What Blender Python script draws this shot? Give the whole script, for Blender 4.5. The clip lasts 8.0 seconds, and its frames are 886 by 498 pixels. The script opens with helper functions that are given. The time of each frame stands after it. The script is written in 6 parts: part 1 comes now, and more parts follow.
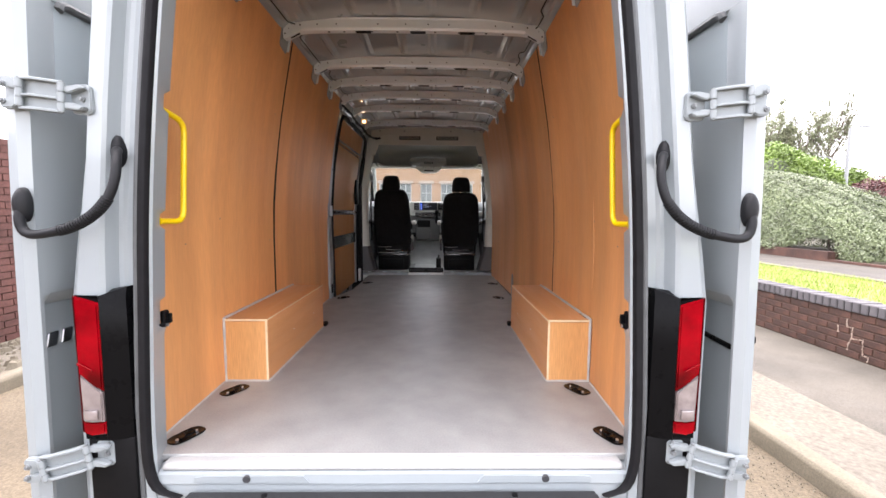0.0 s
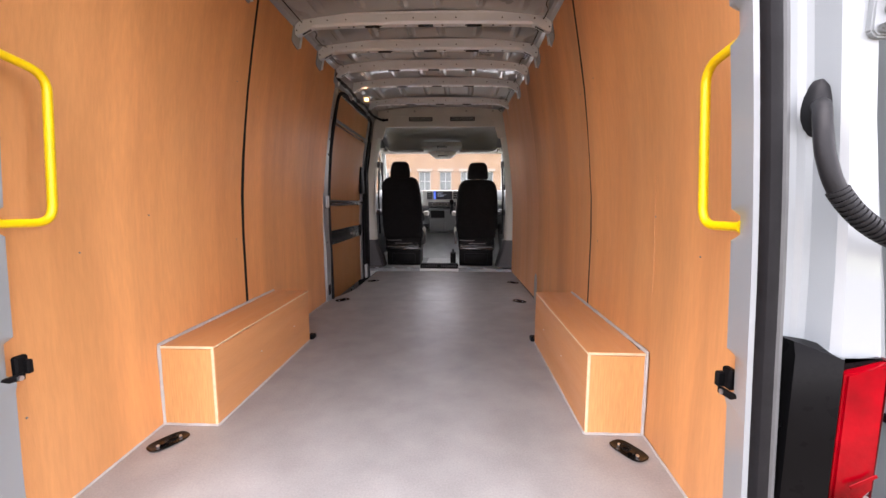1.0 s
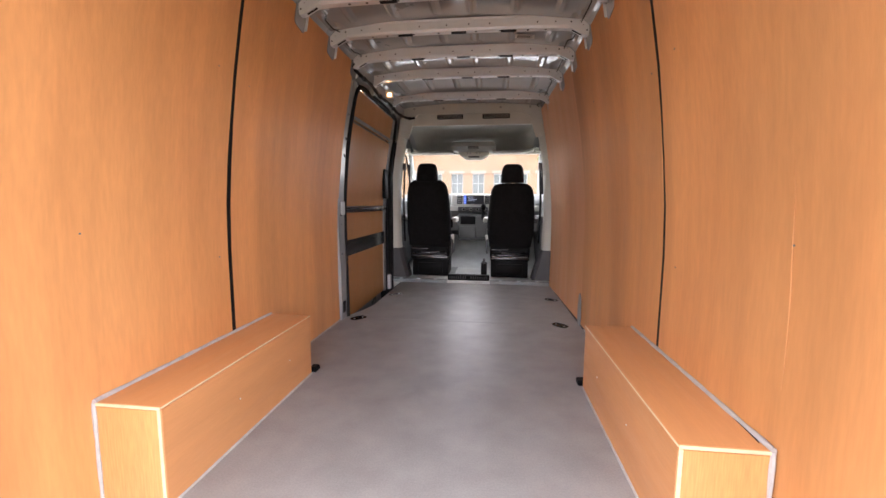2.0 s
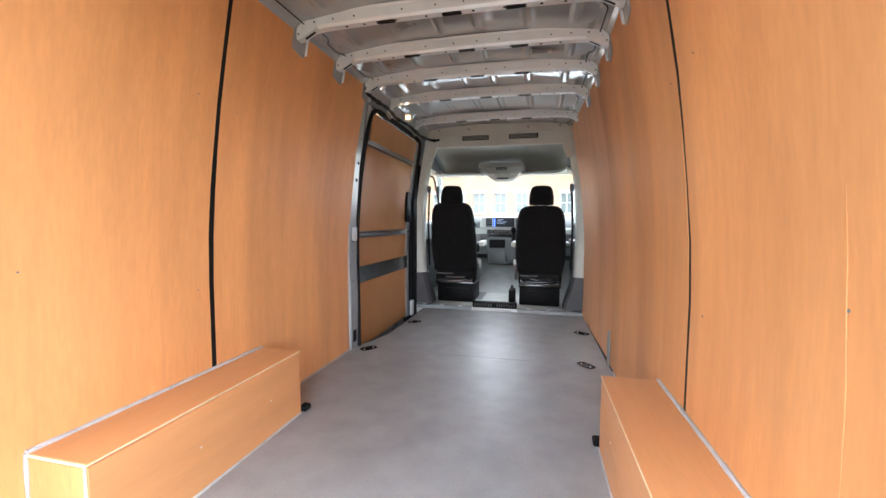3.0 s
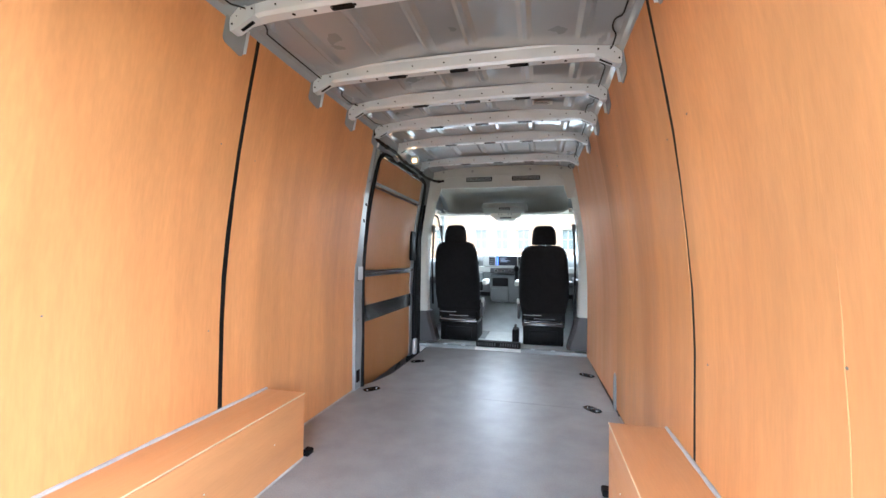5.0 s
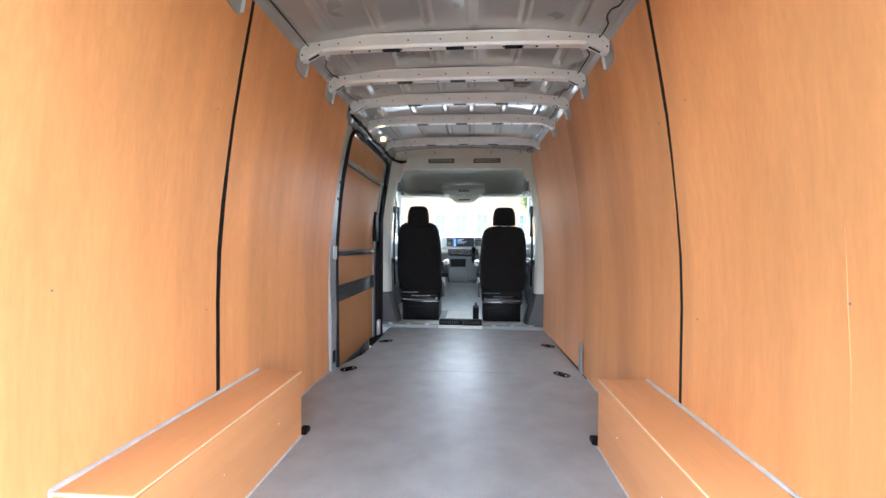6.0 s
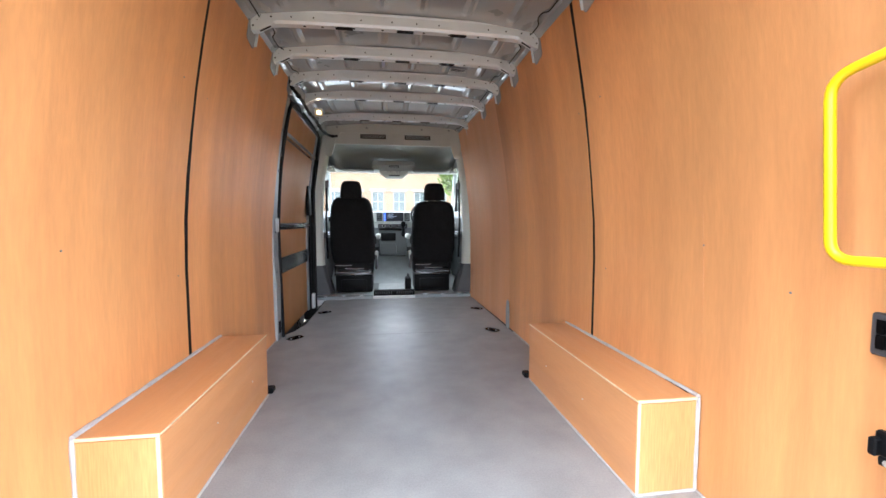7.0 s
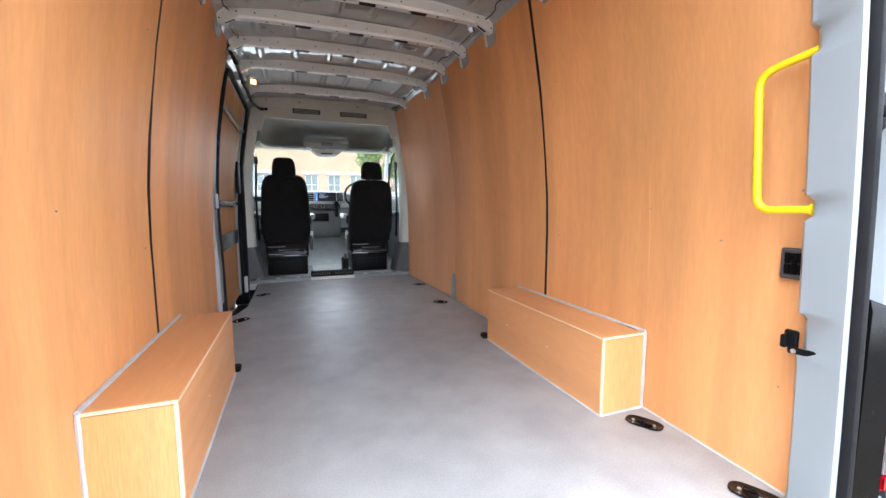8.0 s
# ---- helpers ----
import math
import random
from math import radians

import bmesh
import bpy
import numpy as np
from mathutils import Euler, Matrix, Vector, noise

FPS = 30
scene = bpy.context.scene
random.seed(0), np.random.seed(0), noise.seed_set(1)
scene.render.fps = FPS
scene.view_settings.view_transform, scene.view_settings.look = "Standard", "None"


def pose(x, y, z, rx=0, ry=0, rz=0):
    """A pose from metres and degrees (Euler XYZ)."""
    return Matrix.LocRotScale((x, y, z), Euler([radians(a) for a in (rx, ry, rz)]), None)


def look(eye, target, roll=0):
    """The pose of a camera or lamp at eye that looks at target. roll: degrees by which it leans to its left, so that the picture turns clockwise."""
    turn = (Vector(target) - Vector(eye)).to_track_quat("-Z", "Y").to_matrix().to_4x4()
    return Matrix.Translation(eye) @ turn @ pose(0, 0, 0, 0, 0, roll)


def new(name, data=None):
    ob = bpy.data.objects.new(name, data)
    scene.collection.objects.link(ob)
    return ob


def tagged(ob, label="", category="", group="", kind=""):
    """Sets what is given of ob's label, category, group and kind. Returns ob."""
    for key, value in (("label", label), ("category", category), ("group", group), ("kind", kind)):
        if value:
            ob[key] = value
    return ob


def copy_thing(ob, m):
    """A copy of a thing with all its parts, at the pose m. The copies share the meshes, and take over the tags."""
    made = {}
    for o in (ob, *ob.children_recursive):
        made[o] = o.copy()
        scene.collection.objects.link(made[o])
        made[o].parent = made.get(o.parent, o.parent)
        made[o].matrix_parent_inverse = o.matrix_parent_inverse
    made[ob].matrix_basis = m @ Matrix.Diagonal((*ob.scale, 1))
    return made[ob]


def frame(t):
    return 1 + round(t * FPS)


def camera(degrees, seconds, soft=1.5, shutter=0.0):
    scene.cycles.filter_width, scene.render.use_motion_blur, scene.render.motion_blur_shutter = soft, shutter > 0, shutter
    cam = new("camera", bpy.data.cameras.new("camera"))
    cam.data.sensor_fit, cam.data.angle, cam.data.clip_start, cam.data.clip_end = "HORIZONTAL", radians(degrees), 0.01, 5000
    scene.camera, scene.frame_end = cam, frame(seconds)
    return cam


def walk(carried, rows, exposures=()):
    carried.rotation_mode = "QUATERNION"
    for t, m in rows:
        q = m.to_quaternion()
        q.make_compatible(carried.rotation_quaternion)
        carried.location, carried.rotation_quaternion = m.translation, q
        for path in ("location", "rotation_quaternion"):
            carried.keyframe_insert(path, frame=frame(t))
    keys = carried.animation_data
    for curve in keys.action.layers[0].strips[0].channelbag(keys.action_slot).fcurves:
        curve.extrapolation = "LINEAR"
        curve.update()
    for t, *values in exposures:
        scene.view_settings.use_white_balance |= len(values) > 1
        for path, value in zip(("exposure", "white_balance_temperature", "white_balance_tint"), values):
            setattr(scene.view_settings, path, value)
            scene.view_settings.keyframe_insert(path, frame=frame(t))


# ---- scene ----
cam = camera(96.1, 8.0)
PATH = [
    (0, (0.14, -1.311, 0.832), (0.169, 0.681, 0.655), 0.4),
    (0.5, (0.166, -1.02, 0.826), (0.149, 0.969, 0.613), 0.3),
    (1, (0.219, -0.789, 0.85), (0.145, 1.196, 0.615), 0.1),
    (1.5, (0.208, -0.565, 0.863), (0.069, 1.417, 0.63), 0.1),
    (1.7, (0.202, -0.475, 0.873), (0.029, 1.504, 0.642), 0.15),
    (2.8, (0.395, -0.152, 0.926), (-0.025, 1.797, 0.762), 0.5),
    (3, (0.422, -0.133, 0.936), (-0.038, 1.809, 0.804), 0.3),
    (3.5, (0.449, -0.121, 0.955), (-0.077, 1.808, 0.894), 0.5),
    (4, (0.455, -0.13, 0.971), (-0.101, 1.791, 0.973), 0.7),
    (4.5, (0.448, -0.158, 0.98), (-0.09, 1.768, 1.023), 0.6),
    (4.7, (0.446, -0.166, 0.978), (-0.075, 1.764, 1.03), 0.7),
    (5.8, (0.170, -0.245, 0.938), (-0.052, 1.742, 0.926), 0.5),
    (6, (0.114, -0.273, 0.92), (-0.033, 1.722, 0.894), 0.4),
    (6.5, (0.015, -0.369, 0.882), (0.066, 1.629, 0.806), 0.2),
    (7, (-0.086, -0.508, 0.873), (0.191, 1.468, 0.738), 0.0),
    (7.5, (-0.232, -0.555, 0.844), (0.267, 1.374, 0.671), 0.0),
    (8, (-0.387, -0.554, 0.809), (0.303, 1.311, 0.598), -0.1),
]
# seconds, stops, kelvin, tint
EXPOSURES = [(0, 3.03, 6650, 18), (0.7, 3.30, 6750, 23), (1.5, 3.49, 6900, 24), (2.9, 4.21, 6150, 11), (3.5, 4.30, 5900, 9), (4.5, 4.48, 5650, 7), (6.5, 4.36, 5780, 8), (7, 4.04, 5900, 9), (8, 3.93, 5950, 10)]
walk(cam, [(t, look(eye, target, roll)) for t, eye, target, roll in PATH], EXPOSURES)

# ---- light: an overcast day ----
world = bpy.data.worlds.new("overcast_sky")
scene.world = world
world.use_nodes = True
wn, wl = world.node_tree.nodes, world.node_tree.links
sky = wn.new("ShaderNodeTexSky")
sky.sky_type, sky.sun_disc = "NISHITA", False
sky.sun_elevation, sky.sun_rotation = radians(74), radians(330)
cloud = wn.new("ShaderNodeHueSaturation")
cloud.inputs["Saturation"].default_value = 0.25
wl.new(sky.outputs["Color"], cloud.inputs["Color"])
wl.new(cloud.outputs["Color"], wn["Background"].inputs["Color"])
wn["Background"].inputs["Strength"].default_value = 0.15
sun_data = bpy.data.lights.new("sun", "SUN")
sun_data.energy, sun_data.angle, sun_data.color = 1.5, radians(105), (1.0, 0.98, 0.95)
sun = new("sun", sun_data)
sun.rotation_euler = (radians(-16), 0, radians(30))


# ---- materials ----
def material(name, colour, rough=0.5, metal=0.0, vary=0.08, scale=8.0, bump=0.0, bump_scale=60.0,
             stretch=(1, 1, 1), coat=0.0, coat_rough=0.06, coat_ior=1.7, ior=1.5, second=None, detail=4.0, spec=0.5, per_piece=0.0, streak=0.0, grain=0.0, grain_scale=40.0, rough_vary=0.06, figure=0.0):
    """A principled surface with stains (low noise), grain (fine noise) and relief, in metres."""
    m = bpy.data.materials.new(name)
    m.use_nodes = True
    n, l = m.node_tree.nodes, m.node_tree.links
    p = n["Principled BSDF"]
    p.inputs["Metallic"].default_value = metal
    p.inputs["Specular IOR Level"].default_value = spec
    p.inputs["IOR"].default_value = ior
    p.inputs["Coat Weight"].default_value = coat
    p.inputs["Coat Roughness"].default_value = coat_rough
    p.inputs["Coat IOR"].default_value = coat_ior
    where = n.new("ShaderNodeTexCoord")
    mapping = n.new("ShaderNodeMapping")
    mapping.inputs["Scale"].default_value = stretch
    l.new(where.outputs["Object"], mapping.inputs["Vector"])

    def noise_node(sc, detail=4.0):
        t = n.new("ShaderNodeTexNoise")
        t.inputs["Scale"].default_value, t.inputs["Detail"].default_value = sc, detail
        l.new(mapping.outputs["Vector"], t.inputs["Vector"])
        return t.outputs["Fac"]

    def ranged(fac, lo, hi):
        r = n.new("ShaderNodeMapRange")
        r.inputs["From Min"].default_value, r.inputs["From Max"].default_value = 0.3, 0.7
        r.inputs["To Min"].default_value, r.inputs["To Max"].default_value = lo, hi
        l.new(fac, r.inputs["Value"])
        return r.outputs["Result"]

    value = ranged(noise_node(scale, detail), 1 - vary, 1 + vary)
    if grain:
        mul = n.new("ShaderNodeMath")
        mul.operation = "MULTIPLY"
        l.new(value, mul.inputs[0])
        l.new(ranged(noise_node(grain_scale, 6.0), 1 - grain, 1 + grain), mul.inputs[1])
        value = mul.outputs[0]
    if streak:
        fine = n.new("ShaderNodeMapRange")
        fine.inputs["From Min"].default_value, fine.inputs["From Max"].default_value = 0.60, 0.70
        fine.inputs["To Min"].default_value, fine.inputs["To Max"].default_value = 1.0, 1 + streak
        l.new(noise_node(scale * 6, 2.0), fine.inputs["Value"])
        mul = n.new("ShaderNodeMath")
        mul.operation = "MULTIPLY"
        l.new(value, mul.inputs[0])
        l.new(fine.outputs["Result"], mul.inputs[1])
        value = mul.outputs[0]
    if figure:
        # long dark bands of the veneer's figure, broken up along their length
        longer = n.new("ShaderNodeMapping")
        longer.inputs["Scale"].default_value = (4.6, 4.6, 0.24)
        l.new(where.outputs["Object"], longer.inputs["Vector"])
        veneer = n.new("ShaderNodeTexNoise")
        veneer.inputs["Scale"].default_value, veneer.inputs["Detail"].default_value, veneer.inputs["Roughness"].default_value = 1.0, 7.0, 0.62
        l.new(longer.outputs["Vector"], veneer.inputs["Vector"])
        band = n.new("ShaderNodeMapRange")
        band.inputs["From Min"].default_value, band.inputs["From Max"].default_value = 0.34, 0.62
        band.inputs["To Min"].default_value, band.inputs["To Max"].default_value = 1 - figure, 1 + 0.3 * figure
        l.new(veneer.outputs["Fac"], band.inputs["Value"])
        mul = n.new("ShaderNodeMath")
        mul.operation = "MULTIPLY"
        l.new(value, mul.inputs[0])
        l.new(band.outputs["Result"], mul.inputs[1])
        value = mul.outputs[0]
    if per_piece:
        info = n.new("ShaderNodeObjectInfo")
        rr = n.new("ShaderNodeMapRange")
        rr.inputs["To Min"].default_value, rr.inputs["To Max"].default_value = 1 - per_piece, 1 + per_piece
        l.new(info.outputs["Random"], rr.inputs["Value"])
        mul = n.new("ShaderNodeMath")
        mul.operation = "MULTIPLY"
        l.new(value, mul.inputs[0])
        l.new(rr.outputs["Result"], mul.inputs[1])
        value = mul.outputs[0]
    hsv = n.new("ShaderNodeHueSaturation")
    hsv.inputs["Color"].default_value = (*colour, 1)
    if second:
        two = n.new("ShaderNodeMix")
        two.data_type = "RGBA"
        two.inputs[6].default_value, two.inputs[7].default_value = (*colour, 1), (*second, 1)
        l.new(ranged(noise_node(scale * 0.7, detail), 0.0, 1.0), two.inputs[0])
        l.new(two.outputs[2], hsv.inputs["Color"])
    l.new(value, hsv.inputs["Value"])
    l.new(hsv.outputs["Color"], p.inputs["Base Color"])
    l.new(ranged(noise_node(scale * 2.3, detail), max(0.02, rough - rough_vary), min(1, rough + rough_vary)), p.inputs["Roughness"])
    if bump:
        b = n.new("ShaderNodeBump")
        b.inputs["Strength"].default_value, b.inputs["Distance"].default_value = 0.6, bump
        l.new(noise_node(bump_scale), b.inputs["Height"])
        l.new(b.outputs["Normal"], p.inputs["Normal"])
    return m


def pane_material(name, tint, gloss_at_edge=0.7):
    """Clear sheet glass: a transparent body with a surface gloss that grows at grazing angles."""
    m = bpy.data.materials.new(name)
    m.use_nodes = True
    n, l = m.node_tree.nodes, m.node_tree.links
    n.remove(n["Principled BSDF"])
    clear, gloss, mix = n.new("ShaderNodeBsdfTransparent"), n.new("ShaderNodeBsdfGlossy"), n.new("ShaderNodeMixShader")
    facing, power, scaled = n.new("ShaderNodeLayerWeight"), n.new("ShaderNodeMath"), n.new("ShaderNodeMath")
    clear.inputs["Color"].default_value = (*tint, 1)
    gloss.inputs["Roughness"].default_value = 0.02
    power.operation, power.inputs[1].default_value = "POWER", 5.0
    scaled.operation, scaled.inputs[1].default_value, scaled.inputs[2].default_value = "MULTIPLY_ADD", gloss_at_edge, 0.03
    facing.inputs["Blend"].default_value = 0.5
    l.new(facing.outputs["Facing"], power.inputs[0])
    l.new(power.outputs["Value"], scaled.inputs[0])
    l.new(scaled.outputs["Value"], mix.inputs["Fac"])
    l.new(clear.outputs["BSDF"], mix.inputs[1])
    l.new(gloss.outputs["BSDF"], mix.inputs[2])
    l.new(mix.outputs["Shader"], n["Material Output"].inputs["Surface"])
    return m


def glow_material(name, colour, strength):
    m = bpy.data.materials.new(name)
    m.use_nodes = True
    p = m.node_tree.nodes["Principled BSDF"]
    p.inputs["Base Color"].default_value = (*colour, 1)
    p.inputs["Emission Color"].default_value = (*colour, 1)
    p.inputs["Emission Strength"].default_value = strength
    return m


PLY = material("plywood", (0.62, 0.274, 0.099), 0.50, second=(0.66, 0.318, 0.120), detail=3.0, streak=0.04, vary=0.12, scale=1.3, stretch=(2.4, 2.4, 0.35), grain=0.05,
               grain_scale=38, bump=0.0006, bump_scale=120, rough_vary=0.05, per_piece=0.06, figure=0.15)
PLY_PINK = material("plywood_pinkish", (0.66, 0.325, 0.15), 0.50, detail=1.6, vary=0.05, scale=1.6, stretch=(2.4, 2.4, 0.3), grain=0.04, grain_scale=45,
                    bump=0.0006, bump_scale=120)
# box boards darker than the wall sheets, for the shade over the boxes
PLY_FLAT = material("plywood_board", (0.56, 0.265, 0.105), 0.42, vary=0.08, scale=3.0, stretch=(3, 0.3, 3), grain=0.035,
                    grain_scale=45, bump=0.0006, bump_scale=120)
# door lining's plywood darkened, in place of the shade in its recess
PLY_DOOR = material("plywood_door_shaded", (0.45, 0.218, 0.083), 0.52, spec=0.3, detail=1.0, vary=0.05, scale=1.5, stretch=(1.2, 1.2, 0.3), grain=0.04, grain_scale=45,
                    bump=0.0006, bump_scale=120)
PLY_END = material("plywood_end_board", (0.57, 0.29, 0.108), 0.42, vary=0.10, scale=2.5, stretch=(5, 5, 0.35), grain=0.13,
                   grain_scale=40, bump=0.0006, bump_scale=120)
PLY_EDGE = material("plywood_edge", (0.64, 0.52, 0.33), 0.6, vary=0.1, scale=30, bump=0.0005, bump_scale=300)
SEALANT = material("sealant", (0.40, 0.395, 0.39), 0.45, vary=0.12, scale=25, bump=0.002, bump_scale=60)
FLOOR = material("coated_floor", (0.240, 0.243, 0.238), 0.47, vary=0.16, scale=5.5, grain=0.12, grain_scale=160, bump=0.0004,
                 bump_scale=420, rough_vary=0.035, spec=0.5, ior=2.2)
WHITE = material("white_paint", (0.25, 0.279, 0.291), 0.36, vary=0.02, scale=3, rough_vary=0.01, coat=0.35, bump=0.0002, bump_scale=500)
INNER = material("inner_paint", (0.255, 0.28, 0.295), 0.30, vary=0.04, scale=2.2, coat=1.0, coat_rough=0.11, coat_ior=1.9, rough_vary=0.03)
POSTGREY = material("grey_painted_post", (0.28, 0.305, 0.318), 0.33, vary=0.06, scale=5, coat=0.25, bump=0.0004, bump_scale=30)
STEEL = material("galvanised_bow", (0.60, 0.65, 0.68), 0.36, metal=0.1, vary=0.06, scale=6, rough_vary=0.03, coat=0.3, bump=0.0003, bump_scale=200)
RUBBER = material("black_rubber", (0.008, 0.008, 0.009), 0.6, spec=0.12, vary=0.15, scale=20, bump=0.0006, bump_scale=200)
LIPGREY = material("grey_seal_lip", (0.075, 0.08, 0.083), 0.5, vary=0.1, scale=20, bump=0.0004, bump_scale=200)
SLIDE = material("greased_black_steel", (0.006, 0.006, 0.0065), 0.16, spec=0.6, vary=0.1, scale=12)
PLASTIC = material("black_plastic", (0.005, 0.005, 0.0055), 0.5, spec=0.08, vary=0.12, scale=18, bump=0.0005, bump_scale=500)
GLOSSBLACK = material("gloss_black", (0.003, 0.003, 0.0034), 0.3, spec=0.06, vary=0.1, scale=10)
GREY_TUBE = material("grey_conduit", (0.011, 0.0115, 0.013), 0.5, spec=0.18, vary=0.12, scale=18, bump=0.0005, bump_scale=300)
CABGREY = material("light_cab_plastic", (0.50, 0.515, 0.475), 0.55, vary=0.04, scale=6, bump=0.0005, bump_scale=700)
# cab plastic darkened, the shade under the header put into its colour
SHELFGREY = material("darkened_cab_plastic", (0.30, 0.315, 0.295), 0.55, vary=0.05, scale=5, bump=0.0005, bump_scale=700)
MIDGREY = material("grey_cab_plastic", (0.27, 0.285, 0.285), 0.5, vary=0.06, scale=7, bump=0.0006, bump_scale=600)
BUMPER = material("bumper_step_plastic", (0.021, 0.0225, 0.024), 0.55, spec=0.25, vary=0.10, scale=9, bump=0.0006, bump_scale=500)
DARKGREY = material("dark_grey_plastic", (0.045, 0.045, 0.048), 0.5, vary=0.08, scale=9, bump=0.0006, bump_scale=500)
CABFLOOR = material("cab_floor_rubber", (0.58, 0.61, 0.60), 0.34, vary=0.10, scale=7, bump=0.001, bump_scale=250)
FABRIC = material("seat_fabric", (0.007, 0.007, 0.0078), 0.9, vary=0.2, scale=14, grain=0.25, grain_scale=600, bump=0.001,
                  bump_scale=900, spec=0.2)
ALU = material("aluminium", (0.75, 0.75, 0.75), 0.36, metal=1.0, vary=0.05, scale=9, bump=0.0003, bump_scale=150)
CHROME = material("chrome", (0.42, 0.42, 0.43), 0.1, metal=1.0, vary=0.03)
BAR = material("brushed_door_bar", (0.34, 0.36, 0.37), 0.2, metal=0.9, vary=0.08, scale=9, bump=0.0003, bump_scale=150)
BRIGHTBAR = material("polished_door_bar", (0.72, 0.72, 0.73), 0.17, metal=0.85, vary=0.04, scale=4)
YELLOW = material("yellow_powder_coat", (0.74, 0.50, 0.0), 0.4, vary=0.04, scale=9, bump=0.0003, bump_scale=400)
RED = material("red_lens", (0.16, 0.0005, 0.003), 0.2, vary=0.65, scale=7, coat=0.05, spec=0.08, bump=0.001, bump_scale=120)
REDDARK = material("deep_red_lens", (0.08, 0.002, 0.004), 0.2, vary=0.15, scale=26, coat=0.25, spec=0.3, bump=0.001, bump_scale=120)
CLEARLENS = material("clear_lens", (0.18, 0.15, 0.148), 0.12, vary=0.25, scale=22, coat=1.0, bump=0.002, bump_scale=60)
GLASS = pane_material("window_glass", (0.95, 0.97, 0.97), 0.5)
TINTED = pane_material("tinted_glass", (0.86, 0.88, 0.89))
CASTING = material("painted_casting", (0.21, 0.234, 0.242), 0.42, vary=0.05, scale=12, bump=0.0006, bump_scale=160)
# darker than the casting: stands in for the shading round the hinge bolts
BOLT = material("darkened_bolt_grey", (0.17, 0.182, 0.187), 0.45, metal=0.2, vary=0.1, scale=30)
BLANK = material("blanked_window_panel", (0.36, 0.41, 0.43), 0.12, vary=0.04, scale=2, coat=1.0)
LAMPGLOW = glow_material("lamp_diffuser", (1.0, 0.50, 0.17), 0.5)
LAMPCORE = glow_material("lamp_core", (1.0, 0.8, 0.55), 3.5)
CONSOLE = material("console_plastic", (0.058, 0.064, 0.063), 0.5, vary=0.06, scale=7, bump=0.0006, bump_scale=600)
TRAY = material("gloss_tray", (0.004, 0.004, 0.004), 0.2, vary=0.1, scale=10, spec=0.3)
SCREEN = material("display_glass", (0.010, 0.012, 0.018), 0.45, vary=0.05, spec=0.2)
SCREENBLUE = glow_material("display_blue", (0.04, 0.13, 0.75), 0.10)
SCREENTEXT = glow_material("display_text", (0.5, 0.6, 0.8), 0.04)
STEPPLATE = material("step_plate_plastic", (0.31, 0.31, 0.305), 0.5, vary=0.05, scale=9, grain=0.05, grain_scale=90, bump=0.0006, bump_scale=240)
LABELWHITE = material("paper_label", (0.48, 0.48, 0.47), 0.6, vary=0.05)

ROAD = material("gritty_road", (0.092, 0.071, 0.045), 0.9, vary=0.16, scale=1.3, grain=0.35, grain_scale=70, bump=0.006, bump_scale=90)
TARMAC = material("old_tarmac", (0.068, 0.059, 0.047), 0.9, vary=0.28, scale=1.5, grain=0.3, grain_scale=110, bump=0.004, bump_scale=140)
KERB = material("concrete_kerb", (0.125, 0.106, 0.076), 0.85, vary=0.12, scale=5, grain=0.15, grain_scale=90, bump=0.003, bump_scale=120, per_piece=0.08)
FLAG = material("paving_flag", (0.100, 0.086, 0.066), 0.85, vary=0.2, scale=2.2, grain=0.28, grain_scale=38, bump=0.003, bump_scale=90, per_piece=0.06)
BRICK = material("red_brown_brick", (0.050, 0.0215, 0.0145), 0.85, vary=0.6, scale=2.2, grain=0.3, grain_scale=50, bump=0.003, bump_scale=110, per_piece=0.2)
RED_BRICK = material("red_wall_brick", (0.092, 0.036, 0.029), 0.85, vary=0.35, scale=3, grain=0.25, grain_scale=60, bump=0.003, bump_scale=110)
COPING = material("blue_grey_coping_brick", (0.072, 0.066, 0.07), 0.8, vary=0.2, scale=14, bump=0.003, bump_scale=90, per_piece=0.22)
MORTAR = material("mortar", (0.055, 0.030, 0.020), 0.95, vary=0.25, scale=8, bump=0.003, bump_scale=140)
WETPATH = material("damp_path", (0.040, 0.033, 0.026), 0.75, vary=0.3, scale=1.2, grain=0.3, grain_scale=60, bump=0.004, bump_scale=90)
SOIL = material("dark_soil", (0.05, 0.045, 0.03), 0.95, vary=0.3, scale=3, grain=0.3, grain_scale=40, bump=0.01, bump_scale=40)
SALT = material("white_mortar_streak", (0.30, 0.23, 0.19), 0.95, vary=0.2, scale=20)
GRASS = material("grass_soil", (0.19, 0.235, 0.05), 0.95, vary=0.25, scale=4, grain=0.3, grain_scale=60, bump=0.02, bump_scale=50)
BLADE = material("grass_blade", (0.215, 0.27, 0.06), 0.7, vary=0.25, scale=3)
LEAF_PALE = material("pale_hedge_leaf", (0.122, 0.150, 0.074), 0.38, vary=0.3, scale=1.6, grain=0.3, grain_scale=14)
# colour of the hulls that give the foliage its inner shade
LEAF_MID = material("hedge_inner_shade", (0.05, 0.062, 0.032), 0.8, vary=0.4, scale=9, grain=0.4, grain_scale=40)
LEAF_LIME = material("lime_leaf", (0.12, 0.185, 0.03), 0.55, vary=0.5, scale=1.1, grain=0.3, grain_scale=15)
LEAF_RED = material("copper_leaf", (0.085, 0.028, 0.028), 0.6, vary=0.3, scale=2.5, grain=0.3, grain_scale=15)
LEAF_DARK = material("dark_tree_leaf", (0.17, 0.19, 0.105), 0.6, vary=0.3, scale=1.5, grain=0.3, grain_scale=12)
